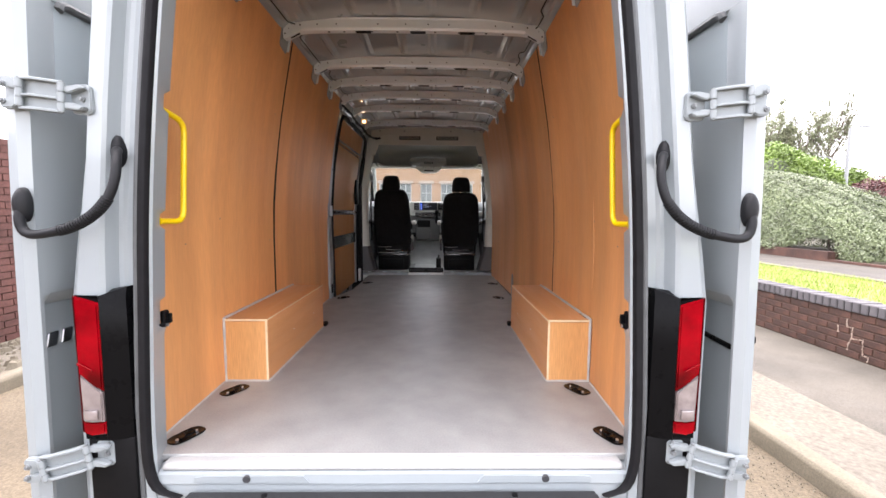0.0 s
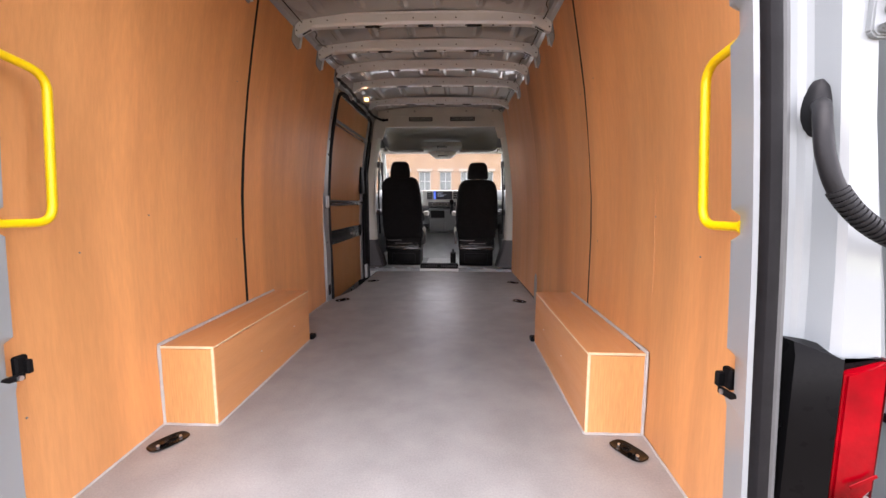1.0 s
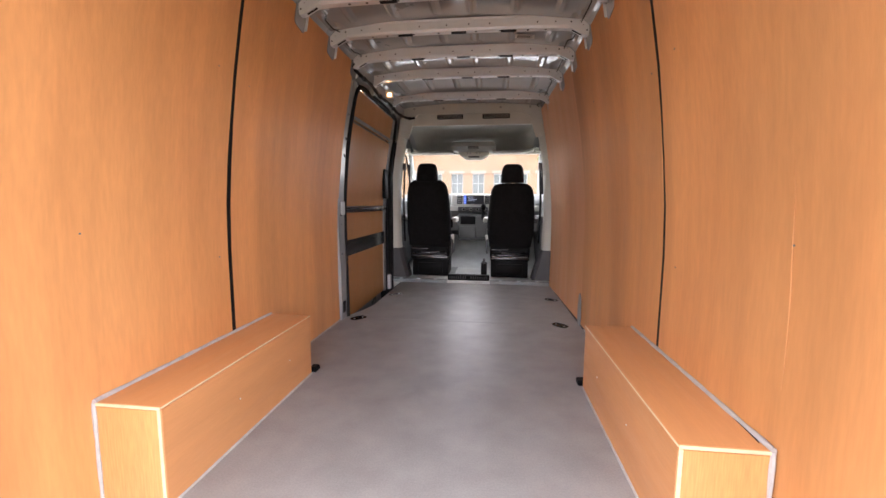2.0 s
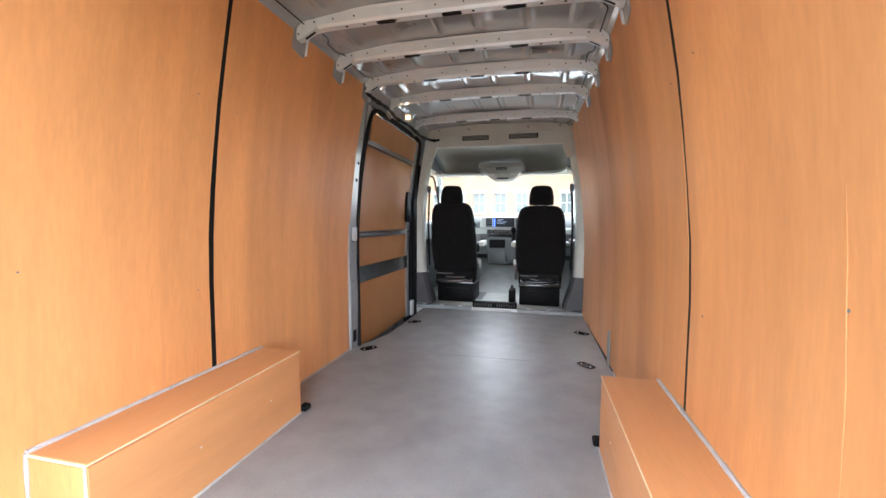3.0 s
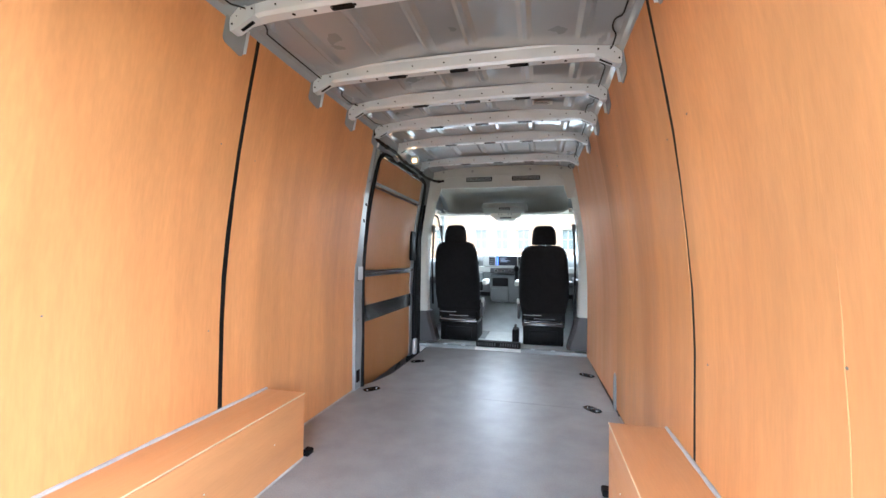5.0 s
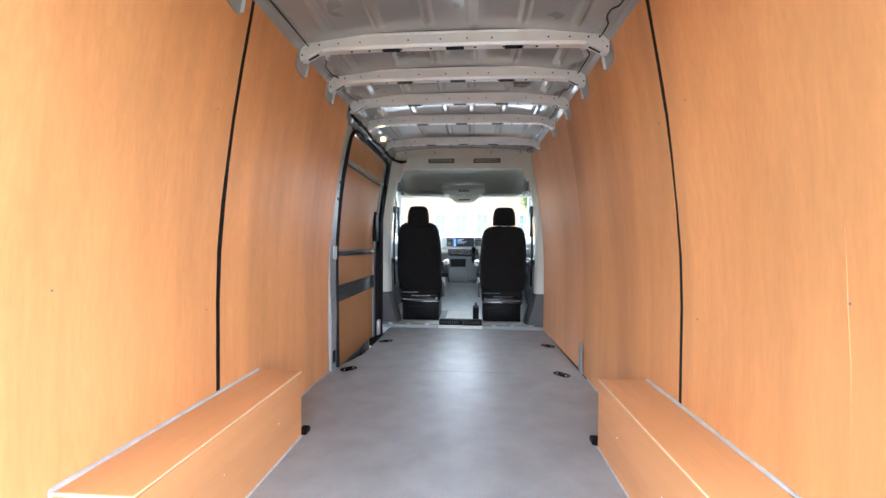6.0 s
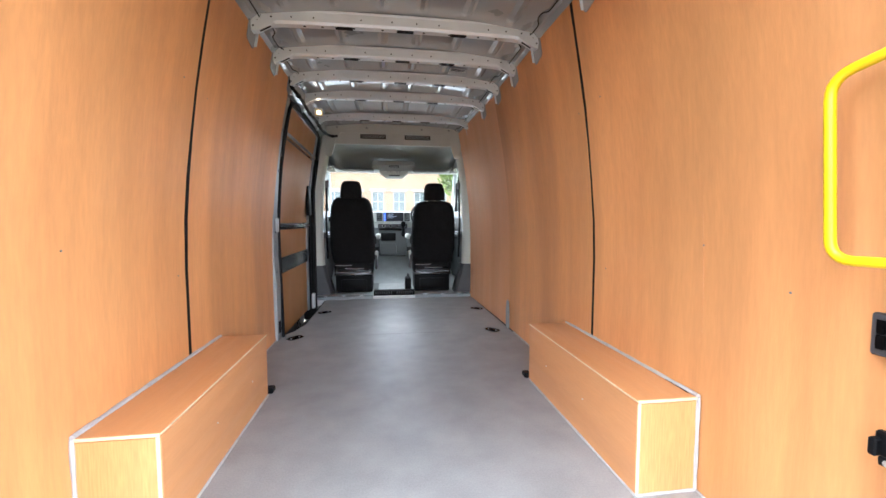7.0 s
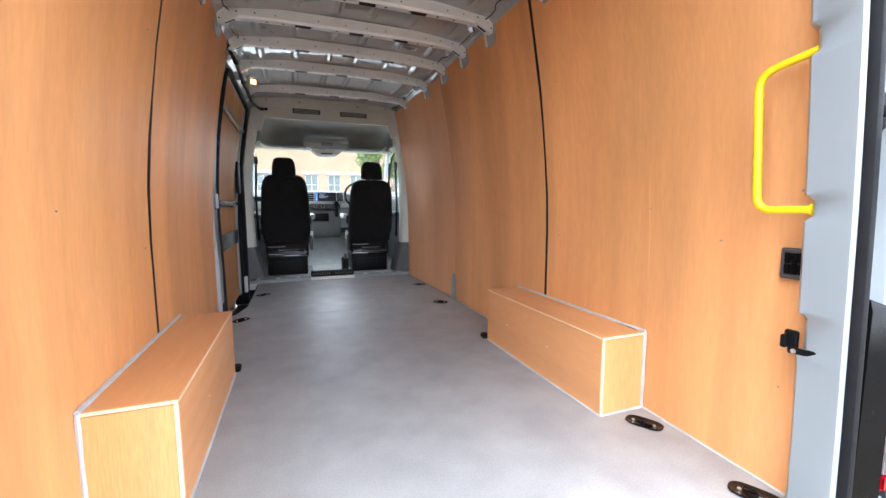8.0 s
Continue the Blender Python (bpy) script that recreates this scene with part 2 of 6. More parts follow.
BARK = material("bark", (0.13, 0.105, 0.085), 0.95, vary=0.25, scale=14, bump=0.01, bump_scale=30)
FAR_BRICK = material("orange_brick", (0.28, 0.178, 0.105), 0.9, vary=0.10, scale=0.8, grain=0.12, grain_scale=14, per_piece=0.05)
FAR_STONE = material("pale_stone", (0.32, 0.27, 0.22), 0.9, vary=0.08, scale=2)
FAR_GLASS = material("far_window_glass", (0.10, 0.122, 0.118), 0.2, vary=0.2, scale=2)
FAR_FRAME = material("far_window_frame", (0.34, 0.35, 0.34), 0.5, vary=0.05)
POST = material("grey_post", (0.27, 0.28, 0.285), 0.5, vary=0.06, scale=3)


# ---- mesh helpers ----
def finish(name, bm, mat, smooth=35):
    bmesh.ops.recalc_face_normals(bm, faces=bm.faces)
    if smooth:
        for f in bm.faces:
            f.smooth = True
        for e in bm.edges:
            e.smooth = len(e.link_faces) == 2 and e.calc_face_angle(0) < radians(smooth)
    me = bpy.data.meshes.new(name)
    bm.to_mesh(me)
    bm.free()
    me.materials.append(mat)
    return me


def part(name, bm, mat, parent=None, label="", smooth=35):
    ob = new(name, finish(name, bm, mat, smooth))
    if parent is not None:
        ob.parent = parent
    return tagged(ob, label)


def thing(name, at, label, category, group="", kind=""):
    ob = new(name)
    ob.empty_display_size = 0.1
    ob.matrix_basis = at if isinstance(at, Matrix) else Matrix.Translation(at)
    return tagged(ob, label, category, group, kind)


def setting(name, bm, mat, label, category, smooth=35):
    return tagged(part(name, bm, mat, None, label, smooth), category=category, kind="structure")


def box(bm, lo, hi, bevel=0.0, seg=1, m=None):
    """A box between two corners; bevelled edges."""
    made = bmesh.ops.create_cube(bm, size=1)["verts"]
    for v in made:
        v.co = Vector([lo[i] + (v.co[i] + 0.5) * (hi[i] - lo[i]) for i in range(3)])
    if bevel:
        edges = list({e for v in made for e in v.link_edges})
        out = bmesh.ops.bevel(bm, geom=edges, offset=bevel, segments=seg, affect="EDGES", profile=0.5)
        made = list({v for v in out["verts"]} | {v for v in made if v.is_valid})
    if m is not None:
        bmesh.ops.transform(bm, matrix=m, verts=made)
    return bm


def boxed(lo, hi, bevel=0.0, seg=1, m=None):
    return box(bmesh.new(), lo, hi, bevel, seg, m)


def loft(bm, rings, closed=True, caps=True):
    """Skin over rings of equal length."""
    rows = [[bm.verts.new(p) for p in ring] for ring in rings]
    n = len(rows[0])
    for a, b in zip(rows, rows[1:]):
        for i in range(n if closed else n - 1):
            j = (i + 1) % n
            try:
                bm.faces.new((a[i], a[j], b[j], b[i]))
            except ValueError:
                pass
    if caps and closed:
        bm.faces.new(list(reversed(rows[0])))
        bm.faces.new(rows[-1])
    return bm


def prism(bm, poly, axis, a, b):
    """A polygon in the other two axes (in xyz order), drawn out along axis from a to b."""
    def at(p, d):
        q = list(p)
        q.insert("xyz".index(axis), d)
        return q
    return loft(bm, [[at(p, a) for p in poly], [at(p, b) for p in poly]])


def tube(bm, path, r, seg=10, caps=True):
    """A round bar along a path; r a number or a function of 0..1."""
    pts = [Vector(p) for p in path]
    rings, side = [], None
    for i, p in enumerate(pts):
        d = (pts[min(i + 1, len(pts) - 1)] - pts[max(i - 1, 0)]).normalized()
        if side is None:
            side = d.orthogonal().normalized()
        side = (side - d * side.dot(d)).normalized()
        up = d.cross(side)
        rad = r(i / (len(pts) - 1)) if callable(r) else r
        rings.append([p + (side * math.cos(2 * math.pi * k / seg) + up * math.sin(2 * math.pi * k / seg)) * rad for k in range(seg)])
    return loft(bm, rings, True, caps)


def rounded(points, radius, steps=5):
    """A path with its inner corners rounded."""
    pts = [Vector(p) for p in points]
    out = [pts[0]]
    for a, b, c in zip(pts, pts[1:], pts[2:]):
        u, v = (a - b), (c - b)
        k = min(radius, u.length * 0.45, v.length * 0.45)
        p, q = b + u.normalized() * k, b + v.normalized() * k
        out += [(1 - s) ** 2 * p + 2 * s * (1 - s) * b + s * s * q for s in [i / steps for i in range(steps + 1)]]
    return out + [pts[-1]]


def spline(points, steps=6):
    """A smooth path through the points."""
    p = [Vector(q) for q in points]
    p = [2 * p[0] - p[1]] + p + [2 * p[-1] - p[-2]]
    out = []
    for a, b, c, d in zip(p, p[1:], p[2:], p[3:]):
        for i in range(steps):
            s = i / steps
            out.append(0.5 * (2 * b + (c - a) * s + (2 * a - 5 * b + 4 * c - d) * s * s + (3 * b - a - 3 * c + d) * s ** 3))
    return out + [p[-2]]


def disc(bm, centre, normal, r, depth, seg=16):
    c, n = Vector(centre), Vector(normal).normalized()
    return tube(bm, [c - n * depth / 2, c + n * depth / 2], r, seg)


# ---- the van's shell: x across, y ahead, z up from the load floor ----
GROUND = -0.68
WALL = [(-0.01, 0.905), (0.32, 0.907), (0.68, 0.908), (0.88, 0.901), (1.07, 0.885), (1.24, 0.866), (1.41, 0.843), (1.61, 0.809),
        (1.81, 0.772), (1.93, 0.750)]


def wall_x(z):
    for (a, xa), (b, xb) in zip(WALL, WALL[1:]):
        if z <= b:
            return xa + (xb - xa) * (z - a) / (b - a)
    return WALL[-1][1]


def lean(z):
    """How far the rear opening's frame leans in at the height z."""
    return -0.09 * (max(0.0, z - 0.55) ** 1.5 - 0.125)


def inset(x, z):
    """How far the inner part of the rear pillar stands in above its foot."""
    k = min(1.0, max(0.0, (z - 0.15) / 0.5))
    return -0.018 * k * k * (3 - 2 * k) * min(1.0, max(0.0, (0.87 - x) / 0.05))


def lining(side, y0, y1, z0, z1, thick=0.009, taper=None, wobble=0.0):
    """A bent plywood sheet that follows the wall; taper(y) moves it inward; wobble: how far it bulges between its screws."""
    taper = taper or (lambda y: 0.0)
    bm = bmesh.new()
    zs = sorted({z0, z1} | {z for z, _ in WALL if z0 < z < z1})
    for _ in range(2):
        zs = sorted(set(zs) | {(a + b) / 2 for a, b in zip(zs, zs[1:])})
    n = max(4, int((y1 - y0) / 0.06))
    rings = []
    for y in [y0 + (y1 - y0) * i / n for i in range(n + 1)]:
        t = taper(y)
        wave = [wobble * (math.sin(5.3 * y + 2.1 * z + side) * math.sin(3.1 * z + 1.7 * y) + 0.6 * math.sin(9.7 * y - 4.3 * z) * math.sin(6.1 * z + side)) for z in zs]
        inner = [(side * (wall_x(z) - t - w), y, z) for z, w in zip(zs, wave)]
        outer = [(side * (wall_x(z) - t + thick), y, z) for z in reversed(zs)]
        rings.append(inner + outer)
    return loft(bm, rings)


# load floor, with a cut for the step inside the sliding door
bm = bmesh.new()
def floor_sheet(outline, top):
    prism(bm, outline, "z", -0.022, top)
    bmesh.ops.bevel(bm, geom=[e for e in bm.edges if abs(e.verts[0].co.z - e.verts[1].co.z) < 1e-4 and e.verts[0].co.z > -0.01],
                    offset=0.003, segments=1, affect="EDGES")
    return bm


floor_sheet([(-0.86, 0.005), (0.86, 0.005), (0.899, 0.12), (0.899, 2.585), (-0.899, 2.585), (-0.899, 0.12)], 0.0)
floor = setting("floor", bm, FLOOR, "dark grey anti-slip coated plywood load floor in two sheets", "floor")
bm = bmesh.new()
floor_sheet([(0.899, 2.5865), (0.885, 4.06), (-0.775, 4.06), (-0.775, 3.36), (-0.778, 2.98), (-0.83, 2.76), (-0.899, 2.62), (-0.899, 2.5865)], -0.0008)
part("floor_sheet", bm, FLOOR, floor)

bm = boxed((-1.0, -0.02, -0.12), (1.0, 2.58, -0.07))
box(bm, (-0.77, 2.58, -0.12), (1.0, 5.9, -0.07))
setting("floor_underbody", bm, DARKGREY, "dark steel underbody beneath the load floor", "floor")

REAR_TAPER = lambda y: 0.035 * max(0.0, (0.6 - y) / 0.6)
RIGHT_FRONT = lambda y: -0.009 + 0.035 * (y - 2.63) / 1.45


def side_skin(name, side, y0, y1, label):
    """The painted outer body side with its inner face."""
    bm = bmesh.new()
    prof = [(1.00, -0.45), (1.02, 0.0), (1.02, 0.6), (1.00, 0.95), (0.955, 1.4), (0.90, 1.78), (0.82, 1.96), (0.76, 2.0)]
    prof = prof + [(x - 0.02, z - (0.012 if z > 1.5 else 0)) for x, z in reversed(prof)]
    loft(bm, [[(side * x, y, z) for x, z in prof] for y in (y0, (y0 + y1) / 2, y1)])
    return setting(name, bm, WHITE, label, "van wall")


wall_left = side_skin("wall_left", -1, 0.10, 2.60, "white painted van side lined with orange-brown plywood sheets")
wall_right = side_skin("wall_right", 1, 0.10, 4.12, "white painted van side lined with orange-brown plywood sheets")
for side, wall, sheets in ((-1, wall_left, ((0.055, 1.250), (1.272, 2.515))), (1, wall_right, ((0.055, 1.287), (1.309, 2.635)))):
    for y0, y1 in sheets:
        part("plywood_sheet", lining(side, y0, y1, 0.002, 1.884, taper=REAR_TAPER, wobble=0.0024), PLY, wall)
    y = sheets[0][1] + 0.011
    part("seam_strip", lining(side, y - 0.012, y + 0.012, 0.30, 1.884, 0.004, lambda y: -0.001), RUBBER, wall, "black strip in the joint between sheets")
part("plywood_sheet", lining(1, 2.60, 4.085, 0.002, 1.884, taper=RIGHT_FRONT, wobble=0.0018), PLY_PINK, wall_right)
bm = bmesh.new()
prism(bm, [(2.60, 0.0), (2.68, 0.0), (2.68, 0.15), (2.665, 0.215), (2.64, 0.235), (2.615, 0.215), (2.60, 0.15)], "x", 0.892, 0.899)
part("cover_plate", bm, WHITE, wall_right, "small white plate at the sheet's foot")
for side, wall in ((-1, wall_left), (1, wall_right)):
    for y, z in ((0.33, 0.70), (0.11, 0.85), (0.13, 0.30), (1.16, 1.42), (1.36, 1.40), (1.19, 0.66), (0.62, 0.80), (2.2, 1.5)):
        bm = bmesh.new()
        disc(bm, (side * (wall_x(z) - REAR_TAPER(y) - 0.001), y, z), (1, 0, 0.1), 0.003, 0.002, 8)
        part("screw", bm, BOLT, wall)
bm = bmesh.new()
tube(bm, [(wall_x(z) - 0.0016, 0.62 + 0.004 * math.sin(z * 9), z) for z in [0.46 + 0.03 * i for i in range(19)]], lambda s: 0.0004 + 0.0012 * math.sin(math.pi * s), 6)
part("scratch", bm, PLY_FLAT, wall_right, "long pale scratch in the plywood")
# bead of sealant where walls meet the floor
for side, wall in ((-1, wall_left), (1, wall_right)):
    bm = bmesh.new()
    tube(bm, [(side * (0.902 - REAR_TAPER(y)), y, 0.002) for y in (0.06, 0.2, 0.4, 0.62)], 0.004, 6)
    part("sealant_bead", bm, SEALANT, wall)
    bm = bmesh.new()
    tube(bm, [(side * 0.902, y, 0.002) for y in (1.56, 2.0, 2.5)], 0.005, 6)
    part("sealant_bead", bm, SEALANT, wall)

def roof_z(x):
    return 1.962 - 0.05 * (abs(x) / 0.76) ** 2.5


# roof side rails above the plywood, with a dark uneven gap over them
for side, name, y1 in ((-1, "trim_roof_rail_left", 2.50), (1, "trim_roof_rail_right", 4.06)):
    bm = bmesh.new()
    prism(bm, [(side * x, z) for x, z in ((0.775, 1.876), (0.757, 1.881), (0.745, 1.892), (0.714, 1.920), (0.706, 1.955), (0.80, 1.955), (0.80, 1.876))], "y", 0.12, y1)
    bmesh.ops.bevel(bm, geom=[e for e in bm.edges if abs(e.verts[0].co.y - e.verts[1].co.y) > 0.5], offset=0.004, segments=1, affect="EDGES")
    rail = setting(name, bm, INNER, "grey painted steel roof side rail above the lining", "roof rail")
    # black strip stands in for the shadowed gap at the skin's edge
    bm = bmesh.new()
    n = int((y1 - 0.12) / 0.02)
    lift = [0.5 + 0.5 * math.tanh(4 * (math.sin(i * 0.40) + math.sin(i * 0.173 + side) - 0.7)) for i in range(n + 1)]
    wave = [(side * (0.710 - 0.026 * k), 0.12 + (y1 - 0.12) * i / n, roof_z(0.710 - 0.026 * k) - 0.014 - 0.004 * (1 - k)) for i, k in enumerate(lift)]
    tube(bm, wave, 0.0034, 5)
    part("edge_trim", bm, RUBBER, rail, "black wavy strip for the dark gap over the rail")

# roof skin with pressed swages between the bows
BOWS = (0.52, 1.10, 1.68, 2.08, 2.48, 2.93, 3.60)


bm = bmesh.new()
xs = [-0.80 + 1.6 * i / 160 for i in range(161)]
ys = sorted(set([0.0, 4.3] + [round(b + d, 3) for b in BOWS for d in (-0.10, -0.06, 0.02, 0.08, 0.12)] + [round(0.12 + 0.04 * i, 3) for i in range(98)]))
grid = []
for y in ys:
    row = []
    near = min(min(abs(y - b - 0.03) for b in BOWS), 0.30)
    for x in xs:
        swage = 0.0
        if near > 0.07 and 0.2 < y < 4.0:
            k = min(1.0, (near - 0.07) / 0.05)
            for c in (-0.58, -0.34, -0.10, 0.10, 0.34, 0.58):
                d = abs(x - c)
                swage += 0.016 * k * min(1.0, max(0.0, 1.7 - d / 0.016))
            # pressed border that wanders in towards the bows
            if abs(x) > 0.715 - 0.055 * math.exp(-((near - 0.07) / 0.07) ** 2) - 0.006 * math.sin(y * 31):
                swage += 0.016
        climb = 0.036 * (y - 3.29) if 2.98 < y < 3.60 else 0.0
        row.append(bm.verts.new((x, y, roof_z(x) - swage + climb)))
    grid.append(row)
for a, b in zip(grid, grid[1:]):
    for i in range(len(xs) - 1):
        bm.faces.new((a[i], b[i], b[i + 1], a[i + 1]))
top = bmesh.ops.extrude_face_region(bm, geom=list(bm.faces))["geom"]
for v in top:
    if isinstance(v, bmesh.types.BMVert):
        v.co.z = 2.03
ceiling = setting("ceiling", bm, INNER, "bare grey painted steel van roof with pressed swages", "ceiling", smooth=28)


def roof_bow(y):
    """A pressed steel roof bow with bent ends, gussets and holes."""
    bow = thing("roof_bow", (0, y, 1.88), "light grey pressed steel roof bow under the bare roof", "roof bow", "roof bows")
    bm = bmesh.new()
    rings = []
    for i in range(25):
        x = -0.735 + 1.47 * i / 24
        end = max(0.0, (abs(x) - 0.62) / 0.115)
        drop = 0.012 * end - 0.012 * (1 - (x / 0.735) ** 2)
        h = 0.056
        zb, zt = -drop, h - drop
        rings.append([(x, -0.006, zt + 0.006), (x, 0.0, zt), (x, 0.002, zb + 0.012), (x, 0.012, zb), (x, 0.052, zb), (x, 0.060, zb + 0.012),
                      (x, 0.062, zt), (x, 0.085, zt + 0.006), (x, 0.085, zt + 0.009), (x, -0.006, zt + 0.009)])
    loft(bm, rings)
    part("channel", bm, STEEL, bow)
    for s in (-1, 1):
        # end plate that deepens towards the wall, sloped underside with a slot
        bm = bmesh.new()
        prism(bm, [(s * x, z) for x, z in ((0.645, 0.0), (0.732, -0.046), (0.752, -0.047), (0.757, 0.030), (0.748, 0.050), (0.700, 0.050), (0.672, 0.036), (0.645, 0.044))], "y", -0.008, -0.0045)
        part("end_plate", bm, STEEL, bow, "deepened end plate", smooth=0)
        bm = bmesh.new()
        prism(bm, [(s * x, z) for x, z in ((0.645, 0.0), (0.732, -0.046), (0.752, -0.047), (0.752, -0.043), (0.733, -0.042), (0.647, 0.004))], "y", -0.004, 0.034)
        part("end_underside", bm, STEEL, bow, smooth=0)
        bm = bmesh.new()
        box(bm, (-0.030, -0.008, -0.0008), (0.030, 0.008, 0.0008), 0.0006, 1, Matrix.Translation((s * 0.690, 0.016, -0.0242)) @ Matrix.Rotation(s * radians(27.8), 4, "Y"))
        part("slot", bm, GLOSSBLACK, bow, "dark slot")
        # plate that lies on the wall below the end, with a turned rear edge
        outline = [(-0.024, 0.030), (-0.024, -0.070), (-0.020, -0.082), (-0.008, -0.090), (0.066, -0.104), (0.078, -0.101), (0.083, -0.090), (0.083, 0.030)]
        bm = bmesh.new()
        loft(bm, [[(s * (wall_x(1.88 + z) - d), y, z) for y, z in outline] for d in (0.0035, 0.0075)])
        part("wall_plate", bm, INNER, bow, "grey plate against the wall lining", smooth=0)
        # edge lighter than its plate: the caught light is put into its colour
        bm = bmesh.new()
        loft(bm, [[(s * (wall_x(1.88 + z) - d), y, z) for y, d in ((0.083, 0.004), (0.083, 0.020), (0.0865, 0.020), (0.0865, 0.004))] for z in (-0.090, -0.04, 0.0)])
        part("turned_edge", bm, STEEL, bow, "turned edge in lighter steel, for the light it catches")
        for hx, hz in ((0.742, 0.022), (0.742, -0.022), (0.655, 0.026)):
            bm = bmesh.new()
            disc(bm, (s * hx, -0.0085, hz), (0, 1, 0), 0.0045, 0.002, 10)
            part("hole", bm, GLOSSBLACK, bow, "dark punched hole")
        for hx, hz in ((0.722, 0.006), (0.705, 0.030)):
            bm = bmesh.new()
            disc(bm, (s * hx, -0.0085, hz), (0, 1, 0), 0.0022, 0.002, 8)
            part("hole", bm, GLOSSBLACK, bow, "dark punched hole")
    for i, x in enumerate((-0.56, -0.50, -0.45, -0.41, -0.3, -0.25, -0.21, -0.10, -0.05, 0.02, 0.08, 0.12, 0.2, 0.26, 0.31, 0.42, 0.47, 0.52, 0.57)):
        bm = bmesh.new()
        crown = 0.012 * (1 - (x / 0.735) ** 2)
        if i in (4, 9, 14):
            box(bm, (x - 0.045, 0.018, crown - 0.0015), (x + 0.045, 0.046, crown + 0.001), 0.004, 1)
        else:
            disc(bm, (x, 0.03 if i % 2 else 0.001, crown + (0.0 if i % 2 else 0.03)), (0, 0, 1) if i % 2 else (0, 1, 0), 0.007 if i % 2 else 0.004, 0.003, 10)
        part("hole", bm, GLOSSBLACK, bow, "dark punched hole")
    for x in (-0.345, -0.115, 0.115, 0.345):
        bm = boxed((x - 0.02, -0.012, 0.062), (x + 0.02, -0.004, 0.074), 0.003)
        part("tab", bm, STEEL, bow)
    return bow


first_bow = roof_bow(BOWS[0])
for y in BOWS[1:]:
    copy_thing(first_bow, Matrix.Translation((0, y, 1.88)))

# ---- rear opening ----
PILLAR = [(0.90, 0.092), (0.815, 0.066), (0.800, 0.054), (0.797, 0.038), (0.776, -0.030), (0.772, -0.046), (0.778, -0.054), (0.808, -0.054),
          (0.816, -0.045), (0.824, -0.018), (0.838, -0.010), (0.862, -0.008), (0.870, -0.014), (0.884, -0.014), (0.892, -0.028), (0.900, -0.050),
          (0.915, -0.058), (0.985, -0.060), (1.008, -0.045), (1.018, 0.0), (1.020, 0.12), (0.96, 0.125)]
LEVELS = [-0.45, -0.2, -0.06, 0.02, 0.2, 0.4, 0.55, 0.7, 0.85, 1.0, 1.15, 1.3, 1.45, 1.6, 1.75, 1.9, 1.98]
NOTCHES = [(0.44, 0.535), (0.778, 0.83), (1.162, 1.222)]
PILLAR_LEVELS = sorted(set(LEVELS) | {z + d for a, b in NOTCHES for z in (a, b) for d in (-0.007, 0.007)} | {0.412, 0.426, 0.093, 0.107})
for side, name in ((-1, "pillar_left"), (1, "pillar_right")):
    bm = bmesh.new()
    rings = []
    for z in PILLAR_LEVELS:
        notch = 0.011 if any(a < z < b for a, b in NOTCHES) else 0.0
        low = 0.004 * (1 if z < 0.42 else 0) + 0.003 * (1 if z < 0.1 else 0)
        tuck = 0.045 * min(1.0, max(0.0, (z - 0.55) / 0.4))
        rings.append([(side * (x + lean(z) + inset(x, z) + (notch + low if i in (1, 2, 3) else 0) - tuck * min(1.0, max(0.0, (x - 0.895) / 0.11))), y - (notch if i in (0, 1, 2) else 0), z) for i, (x, y) in enumerate(PILLAR)])
    loft(bm, rings)
    pillar = setting(name, bm, WHITE, "white painted rear door pillar with pressed steps", "van pillar", smooth=24)
    bm = bmesh.new()
    line = [(side * (0.789 + lean(z) + inset(0.79, z)), -0.058, z) for z in LEVELS if -0.03 < z < 1.8]
    line = [(side * (0.74 - 0.03), -0.058, -0.105), (side * 0.775, -0.058, -0.075)] + line
    rings = []
    for i, p in enumerate(spline(line, 3)):
        sec = [(side * a, b) for a, b in ((-0.012, 0.004), (-0.012, -0.006), (-0.007, -0.014), (0.003, -0.017), (0.013, -0.014), (0.018, -0.006), (0.018, 0.004))]
        rings.append([(p.x + a, p.y + b, p.z) for a, b in sec])
    loft(bm, rings)
    part("rubber_seal", bm, RUBBER, pillar, "black rubber door seal")
    bm = bmesh.new()
    line = [(side * (0.817 + lean(z) + inset(0.82, z)), -0.050, z) for z in LEVELS if -0.3 < z < 1.9]
    tube(bm, line, 0.011, 8)
    part("seal_lip", bm, LIPGREY, pillar, "dark rubber seal lip")

bm = boxed((-0.80, -0.06, 1.82), (0.80, 0.14, 2.01), 0.02, 2)
setting("header_rear", bm, WHITE, "white painted rear roof header", "van header")

# sill: step plate, painted panel below with drain plugs, black bumper
sill = thing("rear_sill", (0, 0, -0.02), "white painted rear sill with pale step plate", "sill", kind="structure")
bm = bmesh.new()
prism(bm, [(0.03, 0.012), (-0.02, 0.012), (-0.034, 0.006), (-0.040, -0.004), (-0.036, -0.012), (0.03, -0.012)], "x", -0.775, 0.775)
bmesh.ops.bevel(bm, geom=list(bm.edges), offset=0.003, segments=1, affect="EDGES")
part("step_plate", bm, STEPPLATE, sill, "pale plastic step plate")
bm = bmesh.new()
prism(bm, [(0.02, -0.010), (-0.03, -0.010), (-0.048, -0.018), (-0.052, -0.048), (-0.044, -0.055), (-0.05, -0.09), (-0.03, -0.30), (0.02, -0.30)], "x", -0.86, 0.86)
part("sill_panel", bm, WHITE, sill)
